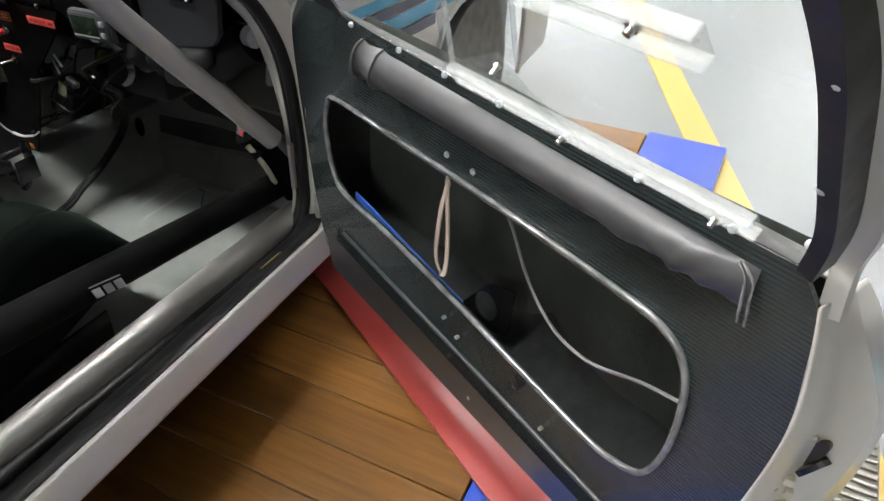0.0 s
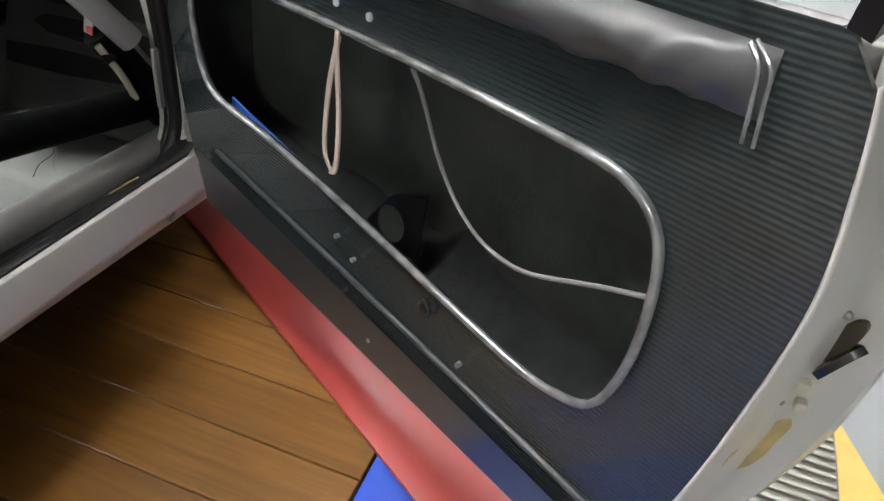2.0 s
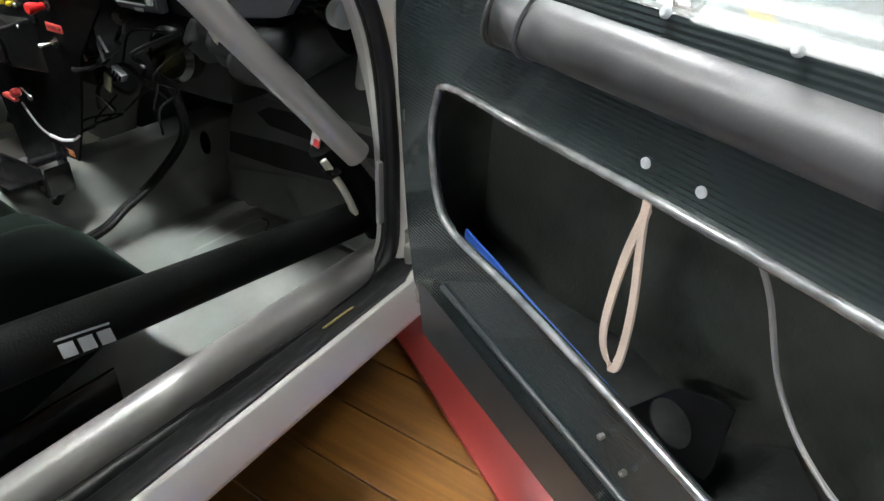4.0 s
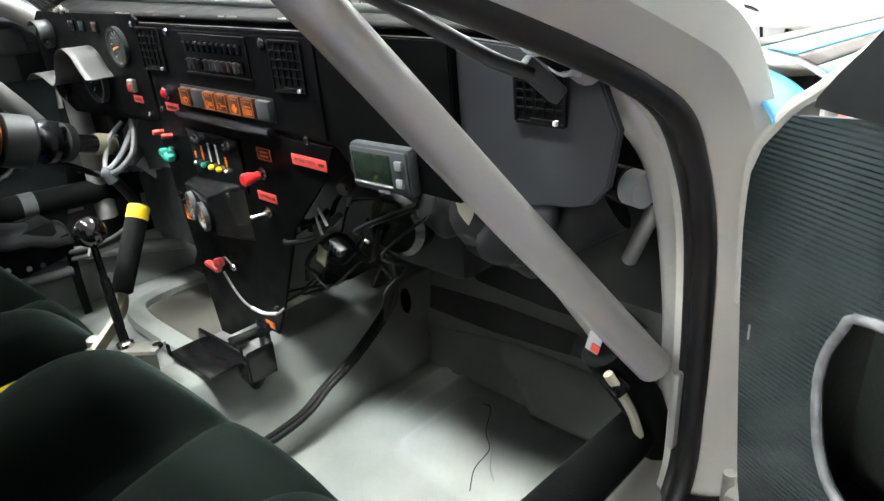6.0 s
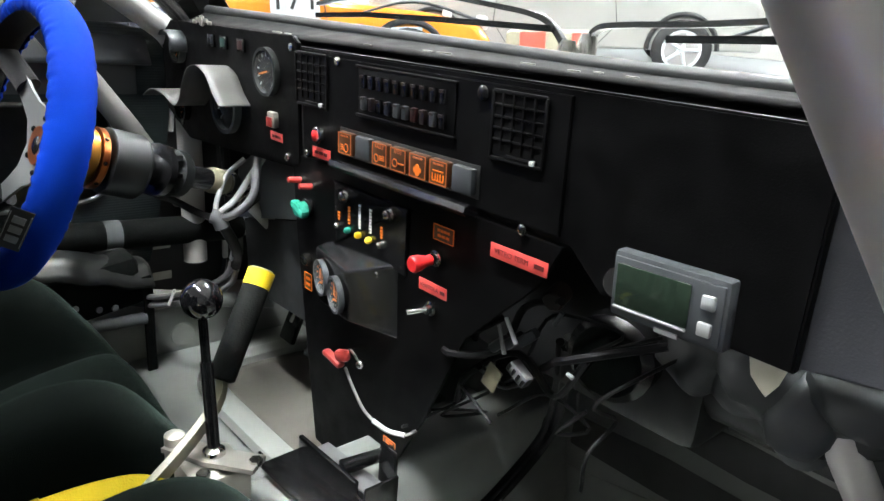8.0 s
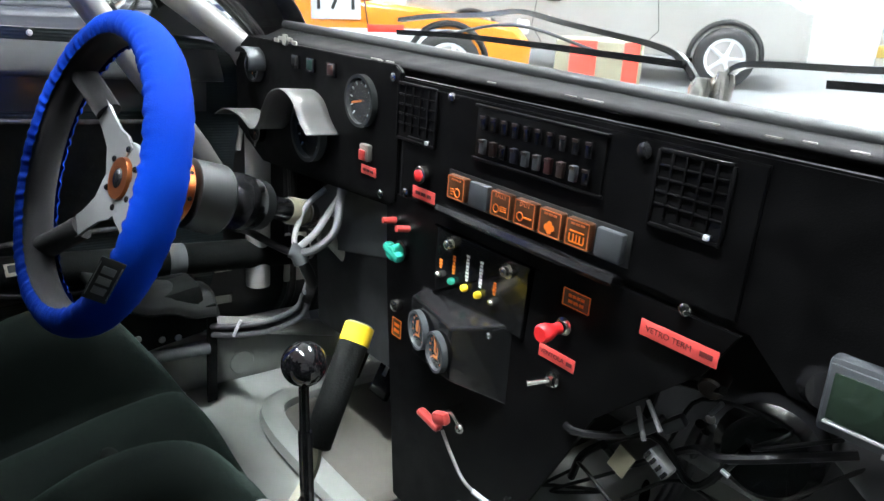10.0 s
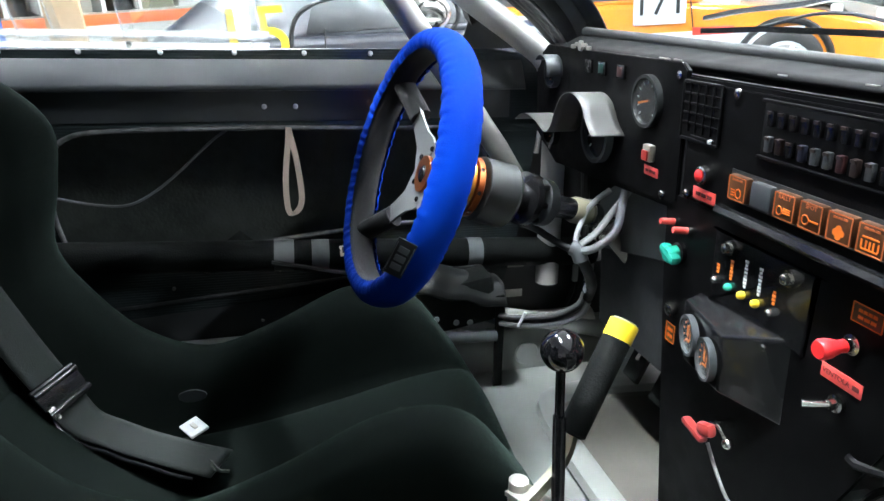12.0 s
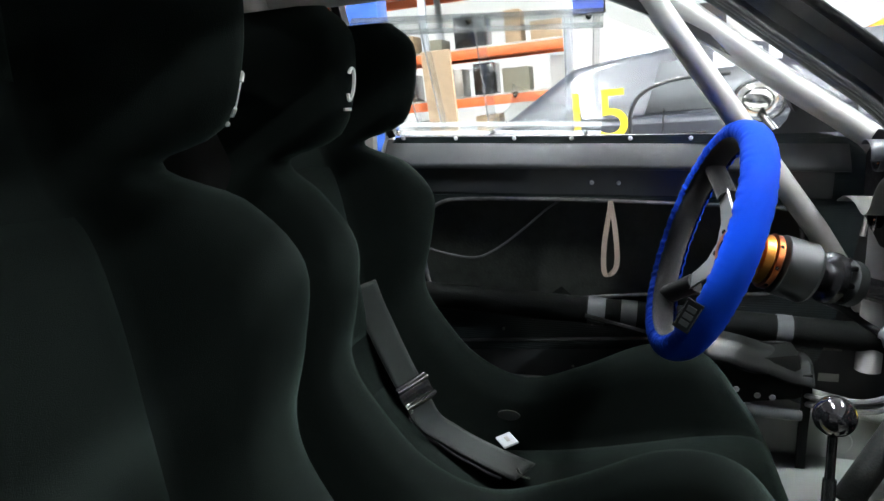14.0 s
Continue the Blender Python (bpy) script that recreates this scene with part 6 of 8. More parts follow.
# ---------------------------------------------------------------- steering wheel centre and column
def fit_wheel(t, c, n, u, v):
    def at(a, b, d):
        return c + u * a + v * b + n * d
    R = 0.165
    for deg in (140, 230, -40):
        a = radians(deg)
        e = Vector((math.cos(a), math.sin(a)))
        f = Vector((-e.y, e.x))
        pts = ((0.02, 0.036), (0.045, 0.030), (0.065, 0.019), (0.09, 0.0155), (0.118, 0.015))
        outline = [(e.x * r + f.x * w, e.y * r + f.y * w) for r, w in pts] + [(e.x * r - f.x * w, e.y * r - f.y * w) for r, w in pts[::-1]]
        s = part("spoke", plate(outline, 0.004, lambda p, q, w: at(p, q, 0.036 + w - 0.20 * max(0.0, math.hypot(p, q) - 0.06))), RIM, t, "flat dark alloy spoke")
        part("spoke_pad", tube([at(e.x * r, e.y * r, d) for r, d in ((0.108, 0.030), (0.135, 0.018), (0.165, 0.004))], 0.0165, 14, 4), SUEDE, s, "black suede where the spoke meets the rim")
        if deg == 230:
            q = (at(e.x * 0.1, e.y * 0.1, 0.026), at(e.x * 0.112, e.y * 0.112, 0.0235))
            part("yellow_mark", sweep(q, [(-0.013, -0.001), (0.013, -0.001), (0.013, 0.001), (-0.013, 0.001)], up=n), YELLOW, s, "small yellow mark on the spoke")
    part("hub_plate", lathe(at(0, 0, 0.033), n, [(0, 0.046), (0.001, 0.047), (0.006, 0.047)], 36), RIM, t, "round dark hub plate")
    part("horn_ring", lathe(at(0, 0, 0.0275), n, [(0, 0.021), (0.0, 0.026), (0.006, 0.027)], 32), COPPER, t, "orange anodised hub ring")
    part("horn_cap", lathe(at(0, 0, 0.026), n, [(0, 0.010), (0.002, 0.0135), (0.008, 0.0135)], 28), BLACKMETAL, t, "black push cap")
    part("hub_dish", lathe(at(0, 0, 0.031), n, [(0, 0.0), (0.0005, 0.022)], 28), COPPER, t)
    for k in range(6):
        a = 2 * math.pi * (k + 0.5) / 6
        part("hub_bolt", lathe(at(0.037 * math.cos(a), 0.037 * math.sin(a), 0.029), n, [(0, 0.0028), (0.001, 0.004), (0.006, 0.004)], 8), BLACKMETAL, t)
    part("quick_release", lathe(at(0, 0, 0.040), n, [(0, 0.040), (0.008, 0.040), (0.010, 0.028), (0.040, 0.028), (0.042, 0.038), (0.054, 0.040), (0.058, 0.036)], 32), GOLD, t, "gold anodised spacer")
    part("ring", lathe(at(0, 0, 0.096), n, [(0, 0.040), (0.001, 0.044), (0.010, 0.044), (0.012, 0.041)], 36), COPPER, t, "orange anodised ring")
    for k in range(8):
        a = 2 * math.pi * k / 8
        part("ring_hole", rod(at(0.0435 * math.cos(a), 0.0435 * math.sin(a), 0.101), at(0.0446 * math.cos(a), 0.0446 * math.sin(a), 0.101), 0.003), BLACKMETAL, t)
    # maker's patch as plain bars
    pa = radians(-24)
    pc = at(R * 1.07 * math.cos(pa), R * 1.07 * math.sin(pa), -0.022)
    out = (pc - c).normalized()
    tang = n.cross(out).normalized()
    fwd = (out * 0.95 - n * 0.3).normalized()
    m = Matrix((tang, fwd.cross(tang) * -1, fwd)).transposed().to_4x4()
    m.translation = c + out * (0.1745 + 0.0202 * 0.96) - n * 0.026 * 0.30
    def pb(a, b, w, h, d):
        q = box((a, b, d), (w, h, 0.0016), 0.0005)
        q.transform(m)
        return q
    patch = part("patch", pb(0, 0, 0.054, 0.024, 0.001), RUBBER, t, "black sewn maker's patch")
    part("patch_mark", join(*[pb(x, 0, 0.009, 0.013, 0.0022) for x in (-0.013, 0.0, 0.013)], pb(0, 0.0105, 0.044, 0.001, 0.0022), pb(0, -0.0105, 0.044, 0.001, 0.0022)), RIM, patch)


fit_wheel(*WHEEL)
_, wc, wn, wu, wv = WHEEL
col = thing("steering_column", wc + wn * 0.1, "black steering column with boss, joint and stalk ring", "steering column")
boss0 = wc + wn * 0.112
joint = Vector((-0.430, 0.000, 0.650))
axis = (joint - boss0).normalized()
part("boss", lathe(boss0, wn, [(0, 0.043), (0.003, 0.047), (0.050, 0.048), (0.056, 0.043)], 36), BOSSGREY, col, "dark grey steering boss")
part("column_neck", rod(boss0 + wn * 0.045, boss0 + axis * 0.10, 0.024), BLACKMETAL, col)
ring = boss0 + axis * 0.085
part("switch_ring", lathe(ring, axis, [(0, 0.030), (0.004, 0.041), (0.016, 0.041), (0.02, 0.030)], 28), BLACKMETAL, col, "black clamp ring")
part("switch_ring", lathe(ring + axis * 0.032, axis, [(0, 0.030), (0.004, 0.037), (0.02, 0.037), (0.024, 0.030)], 28), BOSSGREY, col)
for k in range(7):
    a = 2 * math.pi * k / 7
    part("ring_lug", box(ring + axis * 0.026 + (wu * math.cos(a) + wv * math.sin(a)) * 0.033, (0.012, 0.02, 0.008), 0.002), BLACKMETAL, col)
part("shaft", rod(ring, joint, 0.018), BLACKMETAL, col, "black steering shaft")
part("sleeve", lathe(joint - axis * 0.05, axis, [(0, 0.019), (0.01, 0.022), (0.034, 0.021), (0.04, 0.017)], 24), OLIVE, col)
part("joint", join(ball(joint, 0.021, (1, 1, 0.95), 20), lathe(joint - axis * 0.012, axis, [(0, 0.018), (0.002, 0.023), (0.010, 0.023), (0.012, 0.018)], 24), box(joint + Vector((0.005, 0.03, -0.028)), (0.026, 0.045, 0.03), 0.006, Matrix.Rotation(0.6, 3, "X"))), STEEL, col, "bright alloy universal joint")
part("lower_shaft", rod(joint + Vector((0.0, 0.02, -0.02)), joint + Vector((0.05, 0.20, -0.23)), 0.012), DULLSTEEL, col, "alloy lower shaft")
tie = Vector((-0.362, -0.052, 0.612))
runs = (([tie, (-0.340, -0.035, 0.622), (-0.330, -0.008, 0.650), (-0.345, 0.008, 0.690), (-0.375, 0.03, 0.735)], 0.0065, RIM),
        ([tie + Vector((0, 0, 0.006)), (-0.362, -0.022, 0.640), (-0.368, 0.006, 0.672), (-0.360, 0.03, 0.71)], 0.0055, PALEKEY),
        ([tie, (-0.385, -0.045, 0.628), (-0.402, -0.028, 0.650), (-0.400, -0.015, 0.676), (-0.392, 0.01, 0.70)], 0.0045, PALEKEY),
        ([tie + Vector((0, 0, -0.004)), (-0.39, -0.075, 0.618), (-0.40, -0.11, 0.640), (-0.385, -0.14, 0.655)], 0.006, WIRE),
        ([tie, (-0.365, -0.035, 0.585), (-0.385, -0.012, 0.55), (-0.43, 0.012, 0.515), (-0.45, 0.018, 0.49)], 0.0095, WIRE))
for pts, r, mat in runs:
    part("cable", tube([Vector(p) for p in pts], r, 9, 6), mat, col, "cable tied under the column")
part("cable_tape", tube([tie + Vector((-0.006, -0.008, 0.004)), tie, tie + Vector((0.004, 0.006, -0.016))], 0.0125, 12, 4), TAPEGREY, col, "grey tape round the cables")
part("cable_tag", box((-0.425, 0.0, 0.522), (0.010, 0.004, 0.024), 0.002, Matrix.Rotation(0.4, 3, "Y")), LIGHTKEY, col, "pale cable clip")
part("stalk", rod(ring + axis * 0.04 + wv * -0.03, ring + axis * 0.0 - wv * 0.055 - wu * 0.15, 0.005, 0.007), BLACKMETAL, col, "black stalk")

# ---------------------------------------------------------------- levers on the tunnel
g = thing("gear_lever", (-0.005, -0.22, 0.37), "black gear lever with a glossy ball knob", "gear lever")
part("knob", ball((-0.028, -0.22, 0.625), 0.0235, n=32), BALL, g, "glossy black ball knob")
part("shaft", tube([(-0.028, -0.22, 0.61), (-0.02, -0.22, 0.545)], 0.0055), BLACKMETAL, g, "black upper shaft")
part("shaft", tube([(-0.02, -0.22, 0.55), (-0.001, -0.222, 0.445)], 0.0075), BLACKMETAL, g, "black lower shaft")
part("ferrule", lathe((-0.001, -0.222, 0.437), (-0.1, 0, 1), [(0, 0.014), (0.008, 0.013), (0.012, 0.008)], 18), STEEL, g, "bright ferrule")
part("linkage_plate", join(sweep([(-0.06, -0.25, 0.43), (0.0, -0.225, 0.436), (0.05, -0.19, 0.44)], [(-0.016, -0.003), (0.016, -0.003), (0.016, 0.003), (-0.016, 0.003)], up=(0, 0, 1)), lathe((-0.055, -0.248, 0.415), (0, 0, 1), [(0, 0.012), (0.03, 0.012), (0.033, 0.008)], 14)), DULLSTEEL, g, "alloy linkage plate")
part("tower", box((0.0, -0.225, 0.40), (0.07, 0.07, 0.06), 0.008), DULLSTEEL, g)
for x, y in ((0.045, -0.192), (0.035, -0.25)):
    part("bolt", lathe((x, y, 0.44), (0, 0, 1), [(0, 0.008), (0.006, 0.008)], 6), STEEL, g)
hb = thing("handbrake", (0.02, -0.28, 0.37), "upright hydraulic handbrake with black grip and yellow tape", "handbrake")
top, low = Vector((-0.083, -0.116, 0.628)), Vector((-0.042, -0.194, 0.508))
ax = (top - low).normalized()
part("grip", lathe(low, ax, [(0, 0.012), (0.003, 0.0168), (0.12, 0.0172), (0.1215, 0.016)], 24), FOAM, hb, "black foam grip")
part("yellow_tape", lathe(low + ax * 0.1215, ax, [(0, 0.0176), (0.021, 0.0176), (0.022, 0.0165)], 24), YELLOW, hb, "band of yellow tape")
part("end_cap", lathe(low + ax * 0.1435, ax, [(0, 0.0155), (0.002, 0.014)], 20), DULLSTEEL, hb)
part("arm", sweep(smooth_path([(-0.044, -0.19, 0.512), (-0.03, -0.205, 0.485), (0.0, -0.262, 0.455), (0.03, -0.34, 0.42)], 4), [(-0.004, -0.012), (0.004, -0.012), (0.004, 0.012), (-0.004, 0.012)]), OLIVE, hb, "flat olive-grey lever")
part("pivot", box((0.028, -0.335, 0.395), (0.05, 0.06, 0.05), 0.005), DULLSTEEL, hb)

ys = thing("harness_strap", (-0.03, -0.36, 0.37), "loose yellow harness strap between the seats", "strap")
part("webbing", sweep(smooth_path([(0.03, -0.285, 0.43), (0.018, -0.315, 0.445), (0.012, -0.355, 0.449), (0.006, -0.40, 0.446), (0.0, -0.432, 0.440)], 6), [(-0.013, -0.001), (0.013, -0.001), (0.013, 0.001), (-0.013, 0.001)], up=(0.72, -0.1, 0.68)), YELLOWWEB, ys, "flat yellow webbing")
part("stitched_end", sweep([(0.0055, -0.403, 0.4475), (0.001, -0.4325, 0.4415)], [(-0.0133, -0.0022), (0.0133, -0.0022), (0.0133, 0.0022), (-0.0133, 0.0022)], up=(0.72, -0.1, 0.68)), YELLOWWEB, ys, "folded and stitched strap end")

# ---------------------------------------------------------------- door pockets and hinges
def loose_door_parts(t, at, right):
    nrm = at(0, 0, 1) - at(0, 0, 0)
    # steel bracket with a round hole
    hole = [(0.445 + 0.028 * math.cos(a), 0.447 + 0.024 * math.sin(a)) for a in [2 * math.pi * i / 28 for i in range(28)]]
    if right:
        part("pocket_bracket", frame_plate(hole, [(0.375, 0.40), (0.42, 0.395), (0.505, 0.425), (0.50, 0.51), (0.44, 0.488)], 0.003, lambda u, v, w: at(u, v, -0.062 + 0.55 * (0.447 - v) * 0.3 + w)), BLACKMETAL, t, "black steel bracket with a round hole")
        part("blue_edge", sweep([at(0.09, 0.492, -0.028), at(0.25, 0.468, -0.03), at(0.42, 0.445, -0.032)], [(-0.01, -0.0015), (0.01, -0.0015), (0.01, 0.0015), (-0.01, 0.0015)], up=nrm), BLUESTEEL, t, "strip of blue paint inside the pocket")
    part("release_cable", tube([at(s, z, d) for s, z, d in (((0.515, 0.70, -0.012), (0.530, 0.664, -0.022), (0.545, 0.594, -0.04), (0.575, 0.551, -0.044), (0.615, 0.525, -0.045), (0.655, 0.518, -0.045), (0.696, 0.524, -0.045), (0.769, 0.558, -0.04), (0.846, 0.604, -0.012)) if right else ((0.535, 0.70, -0.03), (0.57, 0.675, -0.035), (0.628, 0.622, -0.04), (0.68, 0.58, -0.045), (0.731, 0.555, -0.045), (0.79, 0.558, -0.045), (0.86, 0.583, -0.02)))], 0.0025, 8, 6), CABLE if right else RIM, t, "grey bowden cable hanging in the pocket")
    part("grommet", sweep([at(0.597 + 0.008 * math.cos(a), 0.437 + 0.010 * math.sin(a), 0.007) for a in [2 * math.pi * i / 20 for i in range(20)]], ring_shape(0.0022, 6), True), RUBBER, t)
    for s, z in ((0.424, 0.441), (0.425, 0.349), (0.46, 0.425), (0.50, 0.32), (0.66, 0.40)):
        part("rivet", lathe(at(s, z, 0.004 if z < 0.45 else 0.0), nrm, [(0, 0.0032), (0.006, 0.0032), (0.007, 0.002)], 10), DULLSTEEL, t)
    # latch in the shut face
    def leaf(cu, cv, a, b, turn, d0, d1):
        pts = [(a * math.cos(w), b * math.sin(w)) for w in [2 * math.pi * i / 24 for i in range(24)]]
        cs, sn = math.cos(turn), math.sin(turn)
        return plate([(cu + p * cs - q * sn, cv + p * sn + q * cs) for p, q in pts], 0.006, lambda u, v, w: at(u, v, d0 + w + (d1 - d0) * (v - cv + 0.04) / 0.08))
    k = part("latch_flap", leaf(0.966, 0.634, 0.0085, 0.029, -0.42, -0.034, -0.030), BRONZE, t, "dark bronze latch flap")
    part("latch_fork", sweep(smooth_path([at(0.983, 0.640, -0.036), at(0.979, 0.634, -0.030), at(0.973, 0.622, -0.027), at(0.967, 0.608, -0.030)], 4), [(-0.004, -0.0045), (0.004, -0.0045), (0.003, 0.0045), (-0.003, 0.0045)], up=nrm), BLACKMETAL, k, "black steel latch fork")
    part("latch_roller", join(box(at(0.963, 0.596, -0.024), (0.011, 0.011, 0.012), 0.003), box(at(0.967, 0.578, -0.026), (0.009, 0.010, 0.011), 0.003)), CREAM, k, "worn pale roller")
    part("screw", ball(at(0.967, 0.664, -0.024), 0.0035, n=10), DULLSTEEL, k)
    part("screw", ball(at(0.955, 0.575, -0.022), 0.0035, n=10), DULLSTEEL, k)
    for z in (0.33, 0.40, 0.62):
        h = part("hinge", box(at(-0.035, z, -0.03), (0.045, 0.05, 0.028), 0.006), DULLSTEEL, t, "bare metal hinge leaf")
        part("hinge_pin", rod(at(-0.055, z - 0.028, -0.015), at(-0.055, z + 0.028, -0.015), 0.007), DULLSTEEL, h)
    # coloured stripes on the outer skin
    for i, (m, z0, z1) in enumerate(((STRIPENAVY, 0.70, 0.735), (STRIPEBLUE, 0.655, 0.70), (STRIPERED, 0.60, 0.655))):
        part("side_stripe", plate([(-0.02, z0), (0.985, z0), (0.985, z1), (-0.02, z1)], 0.001, lambda u, v, w: at(u, v, -0.1485 + w)), m, t, "coloured stripe along the outer skin")


loose_door_parts(DR[0], DR[1], True)
loose_door_parts(DL[0], DL[1], False)


# ---------------------------------------------------------------- cage fittings
def cage_fittings():
    # warning tag on the brace
    t = thing("inspection_tag", (0.675, 0.04, 0.55), "clear inspection tag with red print tied to the cage", "tag")
    part("sleeve", box((0.650, 0.079, 0.543), (0.018, 0.003, 0.030), 0.001, Matrix.Rotation(0.25, 3, "Y")), LIGHTKEY, t)
    part("print", box((0.653, 0.076, 0.536), (0.011, 0.002, 0.011), 0, Matrix.Rotation(0.25, 3, "Y")), REDLABEL, t)
    part("tie", tube([(0.68, 0.06, 0.52), (0.70, 0.08, 0.47), (0.705, 0.10, 0.42)], 0.006, 8, 4), CREAM, t)
    part("clip", box((0.69, 0.07, 0.50), (0.02, 0.02, 0.012), 0.003, Matrix.Rotation(0.6, 3, "Y")), BLACKMETAL, t)
    # pad block near the foot of the brace
    b = thing("foam_block", (0.68, 0.13, 0.36), "black foam pad wrapped round the lower tube", "foam pad")
    part("pad", tube([(0.655, 0.09, 0.53), (0.685, 0.14, 0.44), (0.70, 0.17, 0.36)], 0.028, 14), FOAM, b)
    # clamp with white collar on the pillar tube
    c = thing("tube_clamp", (0.66, 0.12, 0.70), "black and white clamp joining two cage tubes", "clamp")
    part("collar", lathe((0.676, 0.132, 0.722), (-1, 0.25, 0.0), [(0, 0.021), (0.022, 0.021), (0.025, 0.018)], 22), LIGHTKEY, c, "white collar")
    part("band", lathe((0.652, 0.138, 0.722), (-1, 0.25, 0.0), [(0, 0.022), (0.026, 0.022)], 22), BLACKMETAL, c, "glossy black band")
    # hose with zip ties
    h = thing("ventilation_hose", (0.62, -0.06, 0.86), "black rubber hose tied to the pillar tube", "hose")
    part("hose", tube([(0.50, -0.36, 1.085), (0.555, -0.215, 0.985), (0.59, -0.135, 0.935), (0.625, -0.075, 0.893), (0.645, -0.04, 0.875)], 0.0072, 14, 6), RUBBER, h, "ribbed black hose")
    part("nozzle", box((0.648, -0.028, 0.868), (0.016, 0.050, 0.018), 0.003, Euler((-0.75, 0.0, -0.55)).to_matrix()), GREYPLASTIC, h, "flat grey hose end")
    along = (Vector((0.655, -0.07, 0.935)) - Vector((0.675, 0.035, 0.868))).normalized()
    side = along.cross(Vector((0, 0, 1))).normalized()
    top = side.cross(along)
    for k in range(3):
        p = Vector((0.667, -0.008, 0.895)) + along * (0.042 * k)
        part("zip_tie", sweep([p + side * 0.0262 * math.cos(a) + top * 0.0262 * math.sin(a) for a in [2 * math.pi * i / 20 for i in range(20)]], [(-0.0008, -0.0035), (0.0008, -0.0035), (0.0008, 0.0035), (-0.0008, 0.0035)], True, up=along), LIGHTKEY, h, "white cable tie")
        part("tie_tail", box(p + side * -0.020 - top * 0.019, (0.010, 0.012, 0.012), 0.002), LIGHTKEY, h)
    part("tape_wrap", tube([Vector((0.667, -0.008, 0.895)) + along * d for d in (0.004, 0.03, 0.062)], 0.0252, 16), FOAM, h, "black tape round the tube")
    e = thing("hook_bracket", (0.56, 0.05, 0.90), "small cream bracket with two rings on the dashboard top", "bracket")
    part("plate", box((0.575, 0.03, 0.906), (0.07, 0.025, 0.004), 0.001), CREAM, e)
    for x in (0.555, 0.572):
        part("ring", sweep([(x + 0.0065 * math.cos(a), 0.025, 0.9165 + 0.0065 * math.sin(a)) for a in [2 * math.pi * i / 18 for i in range(18)]], ring_shape(0.0024, 7), True), CREAM, e)


cage_fittings()
def far_bar(y):
    """The middle of the driver's side door bar at y."""
    return Vector((-0.703 - 0.0125 * (-0.10 - y), y, 0.495 + 0.0425 * (-0.10 - y)))


for y0, y1 in ((-0.515, -0.478), (-0.445, -0.412), (-0.135, -0.105)):
    part("taped_band", tube([far_bar(y0), far_bar(y1)], 0.0303, 22), TAPEGREY, CAGE, "grey tape round the sleeve")
mark = Matrix.Rotation(radians(3), 3, "X") @ Matrix.Rotation(radians(-35), 3, "Y")
plq = part("sleeve_label", box(far_bar(-0.365) + mark @ Vector((0.0298, 0, 0)), (0.0015, 0.052, 0.021), 0.0005, mark), CREAM, CAGE, "small pale label on the sleeve")
part("label_print", join(*[box(far_bar(-0.365 + dy) + mark @ Vector((0.0308, 0, 0)), (0.001, 0.011, 0.012), 0, mark) for dy in (-0.016, 0.0, 0.016)]), GREYPLASTIC, plq)
part("taped_wire", tube([far_bar(-0.52) + Vector((0.032, 0, -0.004)), far_bar(-0.45) + Vector((0.036, 0, -0.015)), far_bar(-0.36) + Vector((0.038, 0, -0.030)), far_bar(-0.27) + Vector((0.03, 0, -0.034)), far_bar(-0.12) + Vector((0.035, 0, -0.02))], 0.006, 8, 6), WIRE, CAGE, "black wire taped to the sleeve")


# ---------------------------------------------------------------- wiring and boxes under the dashboard
def loose_wires():
    w = thing("loose_wire", (0.44, 0.12, 0.21), "two thin loose wires standing up from the floor", "wire")
    part("strand", tube([(0.452, 0.062, 0.210), (0.430, 0.10, 0.216), (0.424, 0.145, 0.222), (0.405, 0.16, 0.240), (0.392, 0.19, 0.262), (0.380, 0.185, 0.27)], 0.0009, 6, 5), WIRE, w)
    part("strand", tube([(0.470, 0.100, 0.210), (0.446, 0.12, 0.214), (0.426, 0.15, 0.226), (0.402, 0.17, 0.245)], 0.0011, 6, 5), RIM, w)


loose_wires()


